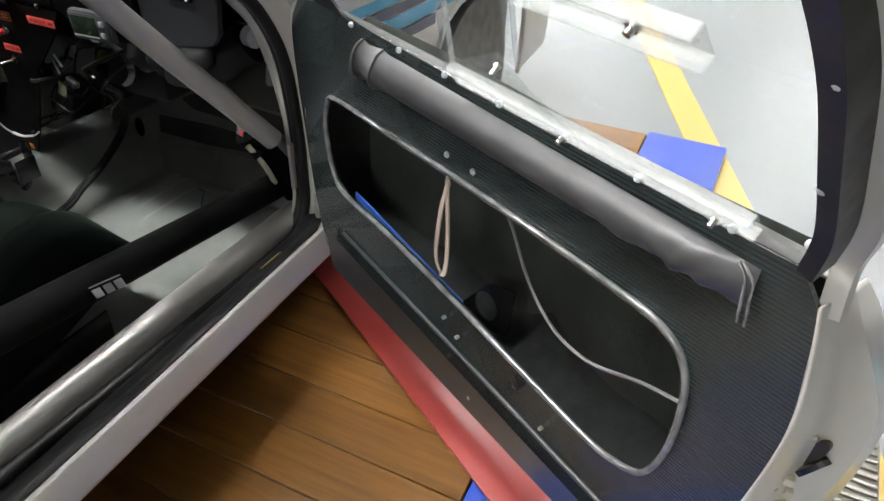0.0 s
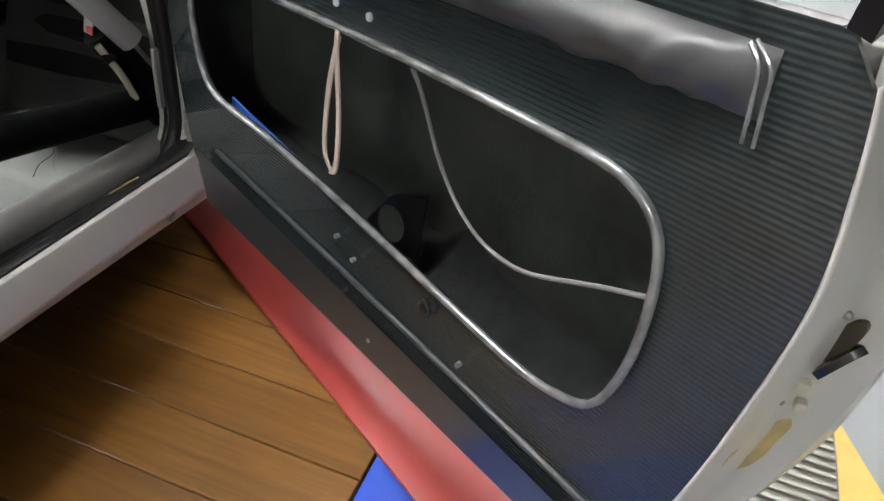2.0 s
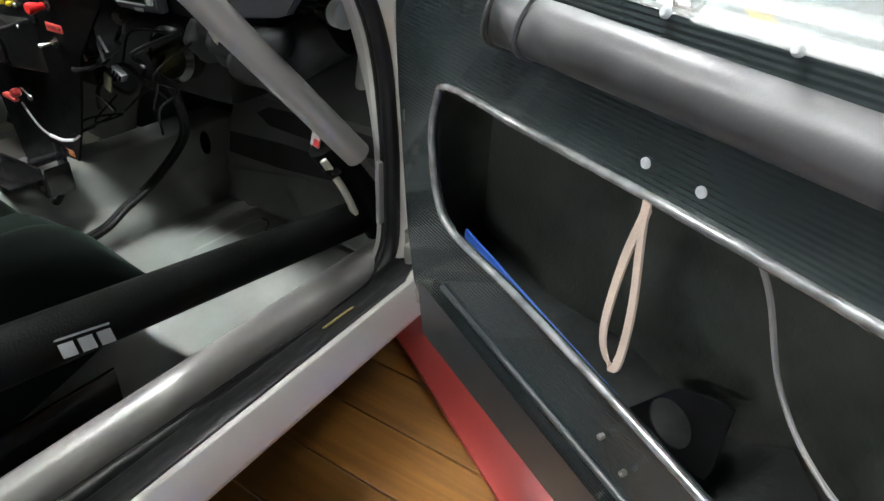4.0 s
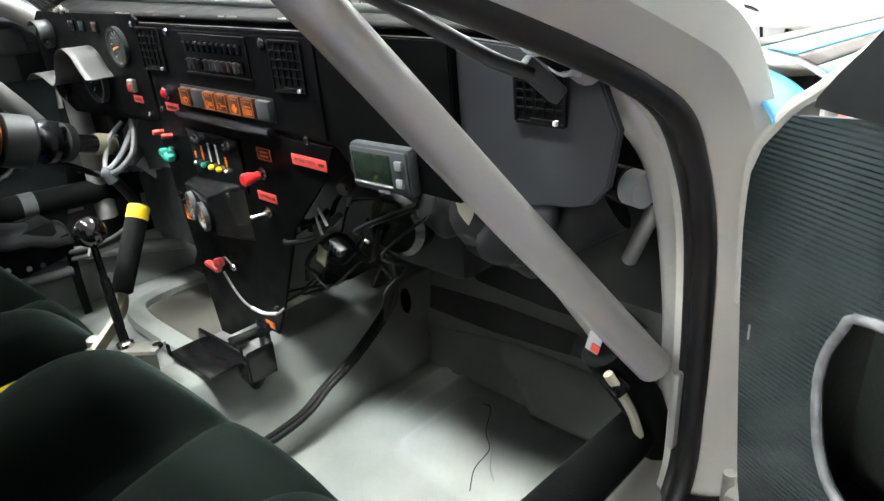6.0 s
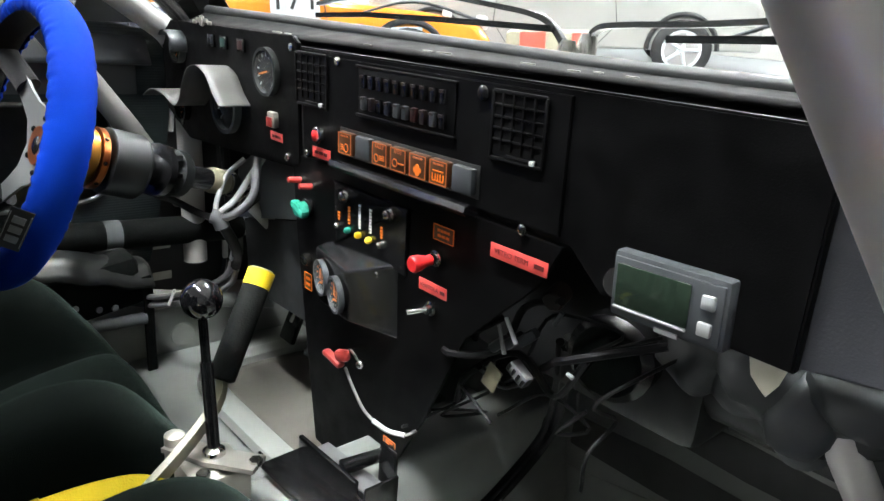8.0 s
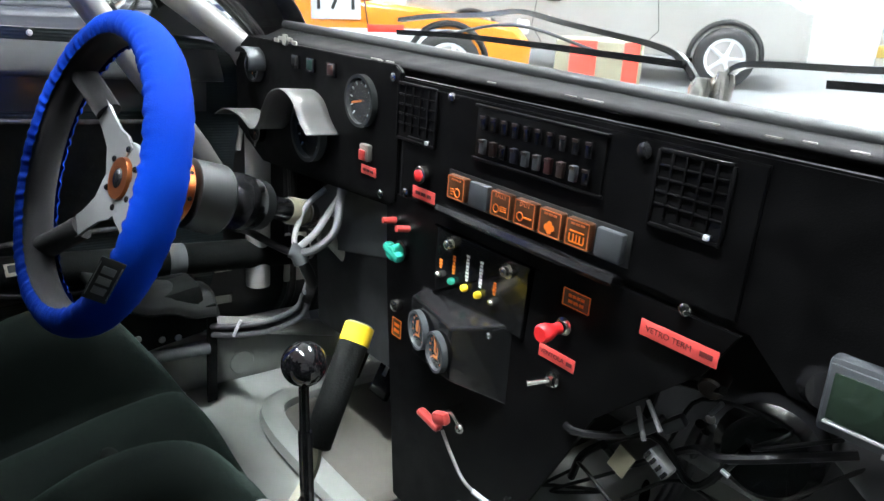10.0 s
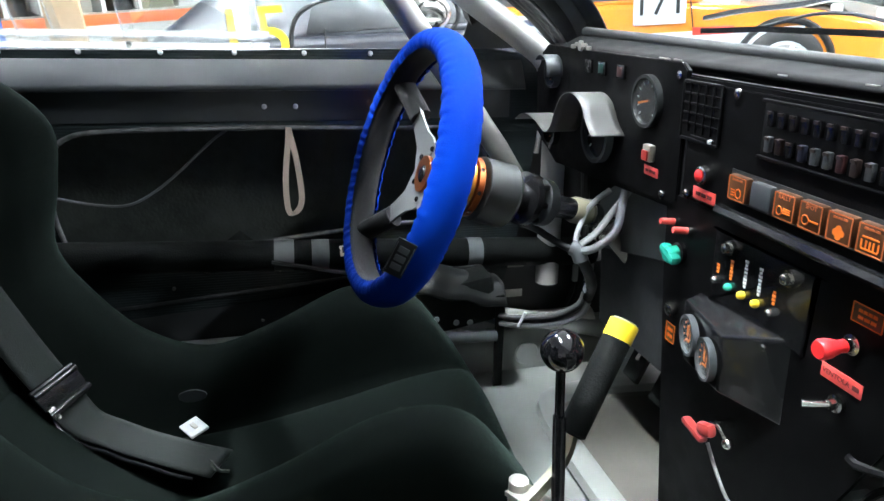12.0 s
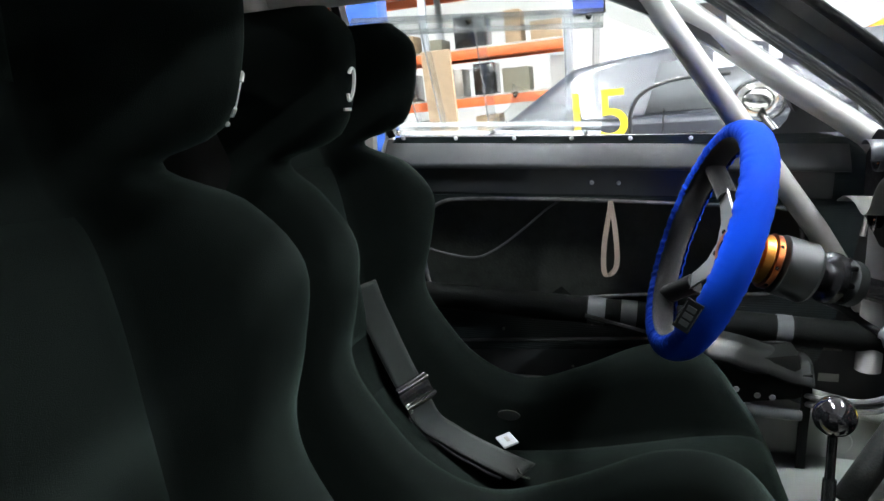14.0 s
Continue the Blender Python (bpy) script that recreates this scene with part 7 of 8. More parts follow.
def under_dash():
    # Black boxes added as filler for the dark space below the dashboard.
    t = thing("under_dash_filler", (0.25, 0.22, 0.47), "black filler box under the dashboard", "heater")
    part("body", box((0.20, 0.25, 0.61), (0.40, 0.24, 0.18), 0.02), RUBBER, t)
    part("duct", tube([(0.40, 0.18, 0.60), (0.50, 0.16, 0.62), (0.60, 0.20, 0.68)], 0.045, 18, 5), RUBBER, t)
    part("duct", tube([(0.42, 0.17, 0.67), (0.47, 0.14, 0.62), (0.48, 0.20, 0.56)], 0.03, 16, 5), GREYPLASTIC, t)
    part("motor", lathe((0.30, 0.12, 0.61), (0.2, -1, 0), [(0, 0.05), (0.03, 0.05), (0.04, 0.04)], 24), BLACKMETAL, t)
    part("back_panel", box((0.0, 0.30, 0.63), (1.4, 0.02, 0.30), 0.004), RUBBER, t)
    part("copper_can", lathe((0.262, 0.05, 0.682), (0.2, -1, -0.3), [(0, 0.012), (0.022, 0.012), (0.024, 0.010)], 18), FUSE_BROWN, t, "small brown relay can")
    for c, r, sq in (((0.40, 0.11, 0.655), 0.04, (1.1, 1, 0.9)), ((0.455, 0.11, 0.650), 0.045, (1.1, 1, 0.9)), ((0.50, 0.10, 0.635), 0.034, (0.9, 1, 1.1)), ((0.53, 0.11, 0.66), 0.04, (1.1, 1, 0.8))):
        bm = ball(c, r, sq, 20)
        for v in bm.verts:
            v.co += Vector((0.4, 1, 0.7)) * 0.006 * math.sin(60 * v.co.x + 90 * v.co.z) + Vector((0, 0.004 * math.sin(150 * v.co.x), 0.004 * math.sin(170 * v.co.z)))
        part("lagging", bm, LAGGING, t, "crumpled grey lagging hanging down", 70)
    part("torn_tape", plate([(0.0, 0.018), (0.034, 0.012), (0.03, -0.004), (0.022, -0.018), (0.014, -0.012), (0.006, -0.004)], 0.0012, lambda u, v, w: (0.462 + u, 0.05 + w, 0.682 + v)), CREAM, t, "torn piece of pale tape")
    w = thing("wiring_loom", (0.15, 0.08, 0.36), "tangle of black wiring behind the console", "wiring")
    rng = random.Random(4)
    for k in range(9):
        x, z = rng.uniform(0.10, 0.42), rng.uniform(0.50, 0.70)
        pts = [(x, rng.uniform(0.02, 0.10), z)]
        for j in range(4):
            x += rng.uniform(-0.09, 0.06)
            z += rng.uniform(-0.07, 0.04)
            pts.append((max(0.06 + max(0.0, (z - 0.4) * 0.45), min(0.34, x)), rng.uniform(0.0, 0.09), max(0.43, min(0.715, z))))
        part("wire", tube(pts, rng.choice((0.0022, 0.003, 0.0045)), 7, 5), WIRE, w)
    for k in range(3):
        part("loom_tape", box((0.20 + 0.02 * k, 0.03, 0.60 + 0.012 * k), (0.012, 0.014, 0.026), 0.003, Euler((0, 0.8, 0.3)).to_matrix()), GREYPLASTIC, w)
    path = [(0.24, 0.10, 0.60), (0.20, 0.16, 0.50), (0.165, 0.19, 0.40), (0.15, 0.12, 0.325), (0.145, 0.04, 0.285), (0.15, -0.05, 0.255), (0.15, -0.30, 0.245)]
    for k in range(4):
        o = Vector((0.006 * math.cos(k * 1.6), 0.004 * math.sin(k * 2.1), 0.006 * math.sin(k * 1.6)))
        part("main_loom", tube([Vector(p) + o for p in path], 0.0055, 9, 6), WIRE, w, "taped black loom")
    for k, (p0, p1) in enumerate((((0.205, 0.02, 0.628), (0.222, 0.015, 0.600)), ((0.214, 0.02, 0.640), (0.236, 0.016, 0.618)), ((0.152, 0.02, 0.600), (0.158, 0.02, 0.588)), ((0.150, 0.02, 0.625), (0.152, 0.02, 0.640)), ((0.272, 0.03, 0.652), (0.280, 0.03, 0.668)), ((0.290, 0.04, 0.60), (0.298, 0.04, 0.598)))):
        part("crimp", rod(p0, p1, 0.0022, 0.0026, 8), (RIM, LIGHTKEY)[k % 2], w, "pale wire terminal")
    part("tag", box((0.194, 0.03, 0.554), (0.022, 0.003, 0.032), 0.001, Matrix.Rotation(0.35, 3, "Y")), OLIVE, w, "pale paper tag")
    plug = part("plug", box((0.235, 0.03, 0.578), (0.030, 0.014, 0.016), 0.003, Matrix.Rotation(0.5, 3, "Y")), RIM, w, "white multi-pin plug")
    for k in range(4):
        part("socket", box(Vector((0.235, 0.0225, 0.578)) + Matrix.Rotation(0.5, 3, "Y") @ Vector((-0.012 + 0.008 * k, 0, 0)), (0.004, 0.002, 0.009), 0, Matrix.Rotation(0.5, 3, "Y")), BLACKMETAL, plug)
    # driver's footwell
    f = thing("pedal_assembly", (-0.42, 0.25, 0.23), "dark pedal box in the driver's footwell", "pedals")
    part("box", box((-0.42, 0.33, 0.50), (0.34, 0.14, 0.20), 0.01), BLACKMETAL, f)
    for x in (-0.52, -0.42, -0.32):
        a = part("pedal_arm", sweep([(x, 0.30, 0.52), (x, 0.22, 0.38), (x, 0.18, 0.31)], [(-0.004, -0.01), (0.004, -0.01), (0.004, 0.01), (-0.004, 0.01)]), DULLSTEEL, f)
        part("pad", box((x, 0.175, 0.30), (0.05, 0.012, 0.06), 0.003, Matrix.Rotation(-0.4, 3, "X")), BLACKMETAL, a)
    q = thing("side_pouch", (-0.65, -0.18, 0.26), "black fabric pouch with eyelets beside the footwell", "pouch")
    part("body", box((-0.648, -0.182, 0.418), (0.088, 0.176, 0.10), 0.016, Matrix.Rotation(radians(10), 3, "X")), FOAM, q, "soft black pouch")
    part("flap", grid(24, 12, lambda a, b: (-0.705 + 0.112 * b, -0.285 + 0.205 * a, 0.488 - 0.050 * a + 0.014 * math.sin(math.pi * min(1.0, b * 1.05)) ** 0.7 - 0.022 * max(0.0, b - 0.75) * 4 + 0.003 * math.sin(17 * a + 4 * b) * b)), BLACKVINYL, q, "soft black vinyl flap", 70, (("SOLIDIFY", (0.012, 0)),))
    for k, (y, z) in enumerate(((-0.218, 0.398), (-0.178, 0.388), (-0.150, 0.386))):
        part("eyelet", lathe((-0.606, y, z), (1, 0.1, 0), [(0, 0.0065), (0.004, 0.0058), (0.004, 0.003)], 14), PALEKEY, q, "bright slot eyelet")
    part("strap", sweep(smooth_path([(-0.602, -0.092, 0.44), (-0.606, -0.088, 0.39), (-0.604, -0.089, 0.32), (-0.612, -0.085, 0.235)], 4), [(-0.009, -0.003), (0.009, -0.003), (0.009, 0.003), (-0.009, 0.003)], up=(1, 0, 0)), FOAM, q, "hanging black strap")
    part("hem", tube([(-0.61, -0.27, 0.362), (-0.604, -0.18, 0.356), (-0.606, -0.095, 0.352)], 0.012, 10, 4), TAPEGREY, q, "crumpled grey lower hem")
    p = thing("floor_cables", (-0.55, -0.02, 0.37), "grey cables curving across the footwell to the sill", "cables")
    for k in range(3):
        o = Vector((0.004 * math.cos(2.1 * k), 0.006 * math.sin(2.1 * k), 0.008 * (k - 1)))
        part("cable", tube([Vector(v) + o for v in ((-0.45, 0.018, 0.492), (-0.462, 0.012, 0.462), (-0.50, -0.015, 0.428), (-0.55, -0.052, 0.404), (-0.60, -0.082, 0.388), (-0.655, -0.11, 0.378))], 0.0055, 9, 6), (RIM, TAPEGREY, RIM)[k], p)
    part("cable_tie", tube([(-0.556, -0.068, 0.392), (-0.548, -0.058, 0.424)], 0.003, 8), LIGHTKEY, p, "white cable tie")
    s = thing("sill_pipe", (-0.66, 0.05, 0.34), "pale grey pipe running down along the inner sill", "pipe")
    part("pipe", tube([(-0.668, -0.09, 0.372), (-0.662, 0.04, 0.345), (-0.655, 0.20, 0.308)], 0.017, 16, 4), PAN, s)
    b = thing("column_bracket", (-0.28, 0.10, 0.45), "flat grey steel plate hanging below the dashboard", "bracket")
    part("lower_panel", plate([(-0.50, 0.563), (-0.20, 0.632), (-0.20, 0.44), (-0.48, 0.43)], 0.003, lambda u, v, w: (u, 0.064 + w, v), 0.001), LAGGING, b, "dull dark grey lower panel")
    part("upper_plate", plate([(-0.50, 0.567), (-0.20, 0.636), (-0.20, 0.72), (-0.42, 0.71), (-0.50, 0.66)], 0.003, lambda u, v, w: (u, 0.052 + w, v), 0.001), TAPEGREY, b, "grey steel upper plate")
    part("cable_hole", lathe((-0.285, 0.0515, 0.672), (0, -1, 0), [(0, 0.026), (0.001, 0.026), (0.001, 0.0)], 24), HOLEBLACK, b, "dark round cable hole")
    r = thing("foot_plate", (-0.35, 0.1, 0.23), "bare metal foot plate with a pale rim in the footwell", "foot plate")
    part("plate", grid(14, 12, lambda a, b: (-0.52 + 0.33 * a, -0.02 + 0.35 * b, 0.240 + 0.002 * math.sin(a * 11 + b * 5))), DUSTY, r, "dusty metal plate", mods=(("SOLIDIFY", (0.006, 0)),))
    edge = smooth_path([(-0.17, -0.03, 0.252), (-0.30, -0.032, 0.252), (-0.44, -0.03, 0.252), (-0.515, -0.005, 0.252), (-0.538, 0.07, 0.252), (-0.538, 0.20, 0.252), (-0.535, 0.33, 0.252)], 5)
    part("rim", sweep(edge, [(-0.024, -0.010), (0.024, -0.010), (0.020, 0.006), (0.008, 0.011), (-0.008, 0.011), (-0.020, 0.006)], up=(0, 0, 1)), PAN, r, "pale rolled rim")


under_dash()


# ---------------------------------------------------------------- harnesses
def band(pts, w, up, steps=6):
    return sweep(smooth_path(pts, steps), [(-w / 2, -0.0012), (w / 2, -0.0012), (w / 2, 0.0012), (-w / 2, 0.0012)], up=up)


def harness():
    t = thing("seat_harness", (-0.345, -0.62, 0.33), "black racing harness lying across the seat", "harness")
    run = [(-0.486, -0.955, 0.61), (-0.483, -0.938, 0.565), (-0.480, -0.915, 0.515), (-0.478, -0.89, 0.461), (-0.478, -0.867, 0.414), (-0.474, -0.843, 0.370), (-0.460, -0.815, 0.334), (-0.430, -0.770, 0.326), (-0.388, -0.719, 0.326), (-0.338, -0.653, 0.330), (-0.306, -0.604, 0.333)]
    run = smooth_path([Vector(p) for p in run], 5)

    def at(p, q):
        k = p * (len(run) - 1)
        i = min(int(k), len(run) - 2)
        c = run[i].lerp(run[i + 1], k - i)
        d = (run[min(i + 2, len(run) - 1)] - run[max(i - 1, 0)]).normalized()
        face = Vector((0.75, 0.35, 0.55)).lerp(Vector((0.25, 0.1, 1.0)), max(0.0, min(1.0, p * 2.0 - 0.45))).normalized()
        side = d.cross(face).normalized()
        return c + face * (0.010 + 0.002 * math.sin(p * 9)) + side * 0.056 * (q - 0.5)
    part("lap_belt", grid(48, 6, at), WEBBING, t, "broad black lap belt", 60, (("SOLIDIFY", (0.0025, 0)),))
    part("belt_edge", tube([at(0.50 + 0.45 * k / 8, 1.0) + Vector((0.004, 0, -0.006 - 0.002 * (k % 2))) for k in range(9)], 0.0035, 8, 4), BLACKMETAL, t, "folded belt edge")
    m, e = at(0.46, 0.5), (at(0.50, 0.5) - at(0.42, 0.5)).normalized()
    side = (at(0.46, 1.0) - at(0.46, 0.0)).normalized()
    up = e.cross(side).normalized()
    up = up if up.z > 0 else -up
    fr = Matrix((side, e, up)).transposed()
    k = part("adjuster", box(m + up * 0.010, (0.075, 0.055, 0.012), 0.004, fr), BLACKMETAL, t, "black steel belt adjuster")
    for d in (-0.018, 0.018):
        part("adjuster_bar", rod(m + up * 0.019 + e * d - side * 0.036, m + up * 0.019 + e * d + side * 0.036, 0.0055), BLACKMETAL, k)
    part("chrome_tip", box(m + up * 0.020 + side * 0.03 + e * 0.02, (0.012, 0.022, 0.006), 0.002, fr), STEEL, k, "bright chrome tip")
    q = Vector((-0.396, -0.648, 0.350))
    turn = Euler((0.25, -0.1, 0.5)).to_matrix()
    g = part("buckle_tongue", box(q, (0.048, 0.030, 0.005), 0.002, turn), LIGHTKEY, t, "bright steel belt tongue")
    part("tongue_slot", box(q + Vector((0, 0, 0.003)), (0.020, 0.007, 0.002), 0.001, turn), DULLSTEEL, g)
    w = Vector((-0.312, -0.618, 0.342))
    part("clip", tube([w, w + Vector((0.03, 0.012, 0.006)), w + Vector((0.045, 0.03, 0.012))], 0.0035, 8, 4), STEEL, t)


part("belt_slot", plate([(0.022 * math.cos(a), 0.012 * math.sin(a)) for a in [2 * math.pi * i / 16 for i in range(16)]], 0.003, lambda u, v, w: (-0.452 + w + 0.2 * v, -0.653 + u, 0.372 + v)), GREYPLASTIC, SEAT_L, "grey belt slot in the side wall")

harness()


# marks on the seats and sleeves, drawn as plain shapes
def marks():
    part("belt_slot", ball((-0.325, -0.335, 0.372), 0.017, (1.6, 0.8, 0.4), 16), FOAM, SEAT_L, "dark crotch belt slot")
    t = thing("sleeve_mark", (0.755, -0.385, 0.50), "faint pale maker's mark printed on the foam sleeve", "mark")
    c = Vector((0.7761, -0.3924, 0.5026))
    tilt = Matrix.Rotation(radians(-12), 3, "X") @ Matrix.Rotation(radians(43), 3, "Y")
    part("printed_bar", box(c + tilt @ Vector((-0.0125, 0, 0)), (0.0022, 0.058, 0.0012), 0, tilt), RIM, t, "worn pale bar")
    for y in (-0.020, 0.0, 0.020):
        part("printed_block", box(c + tilt @ Vector((0.0, y, 0)), (0.015, 0.015, 0.0012), 0, tilt), RIM, t)


marks()


# ---------------------------------------------------------------- front wings, bonnet fittings and wipers
ARCH = [(0.598, 0.30), (0.598, 0.50), (0.615, 0.575), (0.66, 0.638), (0.74, 0.668), (0.86, 0.678), (1.02, 0.676), (1.14, 0.662), (1.215, 0.628), (1.252, 0.57), (1.268, 0.48), (1.27, 0.30)]


def front_wing(sx):
    """The side of the body ahead of the door, with its wheel arch and shoulder."""
    def side(u, v, w):
        return (sx * (0.834 + w - 0.06 * max(0.0, u - 1.25) - 0.05 * max(0.0, 0.45 - v)), u, v)
    w = part("front_wing", plate([(0.17, 0.30), *ARCH, (1.62, 0.30), (1.66, 0.55), (1.60, 0.70), (1.2, 0.775), (0.7, 0.805), (0.30, 0.832), (0.17, 0.838)], 0.004, side), WHITE, CAR, "off-white front wing with a squared wheel arch", 30)
    part("wing_shoulder", grid(8, 24, lambda a, b: (sx * (0.838 - 0.10 * a ** 1.6 - 0.06 * max(0.0, 0.17 + 1.45 * b - 1.25)), 0.17 + 1.45 * b, 0.840 - 0.066 * b - 0.06 * b ** 4 + 0.034 * math.sin(math.pi / 2 * a))), WHITE, CAR, "rounded shoulder of the front wing", 60, (("SOLIDIFY", (0.004, 0)),))
    part("arch_lip", sweep([side(u, v, 0.002) for u, v in ARCH], ring_shape(0.009, 8)), WHITE, w, "rolled lip of the wheel arch")
    part("wheel_well", box((sx * 0.62, 0.935, 0.50), (0.30, 0.74, 0.42), 0.03), RUBBER, CAR, "black wheel well")
    if sx < 0:
        return

    def band(name, u0, u1, lo0, lo1, hi0, hi1, mat, label):
        part(name, plate([(u0, lo0), (u1, lo1), (u1, hi1), (u0, hi0)], 0.001, lambda u, v, q: side(u, v, q + 0.0044)), mat, w, label)
    band("side_stripe", 0.20, 1.30, 0.801, 0.742, 0.832, 0.765, STRIPERED, "red stripe along the wing")
    band("side_stripe", 0.18, 1.58, 0.753, 0.708, 0.776, 0.726, STRIPEBLUE, "light blue stripe along the wing")
    band("side_stripe", 0.18, 1.40, 0.727, 0.690, 0.751, 0.706, STRIPENAVY, "dark stripe along the wing")
    band("side_stripe", 0.18, 0.74, 0.690, 0.680, 0.725, 0.708, STRIPEBLUE, "light blue stripe along the wing")
    band("side_stripe", 0.18, 0.60, 0.664, 0.652, 0.688, 0.678, STRIPENAVY, "dark stripe along the wing")
    part("slanting_stripe", plate([(0.60, 0.682), (0.64, 0.680), (0.80, 0.752), (0.76, 0.754)], 0.001, lambda u, v, q: side(u, v, q + 0.0056)), STRIPENAVY, w, "dark stripe slanting across the others")
    for a0, a1, mat, label in ((0.02, 0.34, STRIPEBLUE, "light blue stripe over the wing's shoulder"), (0.36, 0.55, STRIPEGREY, "dark stripe over the wing's shoulder"), (0.57, 0.80, STRIPEBLUE, "light blue stripe over the wing's shoulder"), (0.82, 0.99, STRIPEGREY, "dark stripe over the wing's shoulder")):
        def strip(p, b, a0=a0, a1=a1):
            a, b = a0 + (a1 - a0) * p, 0.9 * b
            return (0.8405 - 0.10 * a ** 1.6 - 0.06 * max(0.0, 0.17 + 1.45 * b - 1.25), 0.17 + 1.45 * b, 0.8445 - 0.066 * b - 0.06 * b ** 4 + 0.034 * math.sin(math.pi / 2 * a))
        part("shoulder_stripe", grid(4, 24, strip), mat, w, label, 60, (("SOLIDIFY", (0.001, 0)),))
    part("wing_return", grid(10, 8, lambda a, b: (0.818 - 0.095 * a ** 1.6, 0.075 + 0.03 * a + (0.10 - 0.03 * a) * b, 0.826 + 0.034 * math.sin(math.pi / 2 * a))), STRIPEBLUE, w, "light blue return of the wing towards the screen pillar", 60, (("SOLIDIFY", (0.003, 0)),))


front_wing(1)
front_wing(-1)


def wiper(pts_arm, blade, label):
    t = thing("wiper", pts_arm[0], label, "wiper", "windscreen wipers")
    part("arm", sweep(smooth_path(pts_arm, 5), [(-0.007, -0.0035), (0.007, -0.0035), (0.005, 0.004), (-0.005, 0.004)], up=(0, 0, 1)), BLACKMETAL, t, "satin black wiper arm")
    part("blade", sweep(blade, [(-0.0025, -0.006), (0.0025, -0.006), (0.004, 0.003), (-0.004, 0.003)], up=(0, 0, 1)), BLACKMETAL, t, "black wiper blade")
    mid = (Vector(blade[0]) + Vector(blade[-1])) / 2
    part("bow", tube([Vector(blade[0]).lerp(Vector(blade[-1]), 0.2), mid + Vector((0, 0, 0.028)), Vector(blade[0]).lerp(Vector(blade[-1]), 0.8)], 0.0025, 8, 5), GREYPLASTIC, t)
    part("pivot", lathe(pts_arm[0], (0, 0, 1), [(-0.05, 0.012), (0.0, 0.014), (0.012, 0.010)], 16), STEEL, t, "bright pivot nut")


wiper([(0.055, 0.262, 0.920), (0.023, 0.26, 0.951), (-0.018, 0.26, 0.963), (-0.081, 0.26, 0.970), (-0.176, 0.26, 0.980), (-0.265, 0.26, 0.990), (-0.349, 0.26, 0.980), (-0.478, 0.26, 0.971), (-0.577, 0.26, 0.958)], [(0.034, 0.25, 0.946), (-0.211, 0.25, 0.947), (-0.399, 0.25, 0.946), (-0.568, 0.25, 0.938)], "black windscreen wiper lying across the glass")
wiper([(0.07, 0.285, 0.930), (0.085, 0.283, 0.948), (0.12, 0.28, 0.955), (0.236, 0.28, 0.962), (0.37, 0.28, 0.974), (0.48, 0.28, 0.982)], [(0.195, 0.275, 0.944), (0.37, 0.275, 0.954), (0.56, 0.275, 0.960)], "black windscreen wiper lying across the glass")
pinw = thing("bonnet_catch", (0.55, 0.72, 0.80), "wire bonnet catch on the bonnet", "catch")
part("wire", tube([(0.52, 0.70, 0.815), (0.53, 0.72, 0.86), (0.56, 0.74, 0.85), (0.57, 0.74, 0.81)], 0.003, 8, 5), BLACKMETAL, pinw)
part("post", rod((0.60, 0.78, 0.79), (0.60, 0.78, 0.835), 0.006), STEEL, pinw)


# door mirror outside the driver's window
mr = thing("door_mirror", (-0.86, -0.16, 0.88), "round chrome-backed door mirror outside the window", "mirror")
part("shell", ball((-0.93, -0.165, 0.955), 0.05, (0.8, 0.9, 0.75), 24), STEEL, mr, "bright mirror shell")
part("stem", rod((-0.86, -0.13, 0.88), (-0.92, -0.16, 0.93), 0.01), BLACKMETAL, mr)
part("rim", sweep([(-0.90, -0.165 + 0.054 * math.cos(a), 0.955 + 0.045 * math.sin(a)) for a in [2 * math.pi * i / 24 for i in range(24)]], ring_shape(0.005, 6), True), RUBBER, mr)


def road_wheel(x, y):
    t = thing("road_wheel", (x, y, 0.11), "black tyre on a grey alloy wheel under the wing", "wheel", "wheels of the rally car")
    out = 1 if x > 0 else -1
    c = (x - out * 0.1, y, 0.386)
    part("tyre", lathe(c, (out, 0, 0), [(0, 0.19), (0.0, 0.24), (0.03, 0.27), (0.16, 0.27), (0.19, 0.245), (0.19, 0.19)], 36), RUBBER, t, "black tyre")
    part("rim", lathe((c[0] + out * 0.01, y, 0.386), (out, 0, 0), [(0, 0.17), (0.02, 0.188), (0.16, 0.188), (0.17, 0.175), (0.13, 0.06), (0.12, 0.03)], 30), RIM, t, "grey alloy rim")


road_wheel(0.72, 0.935)
road_wheel(-0.72, 0.935)
STAND[0] = Matrix()


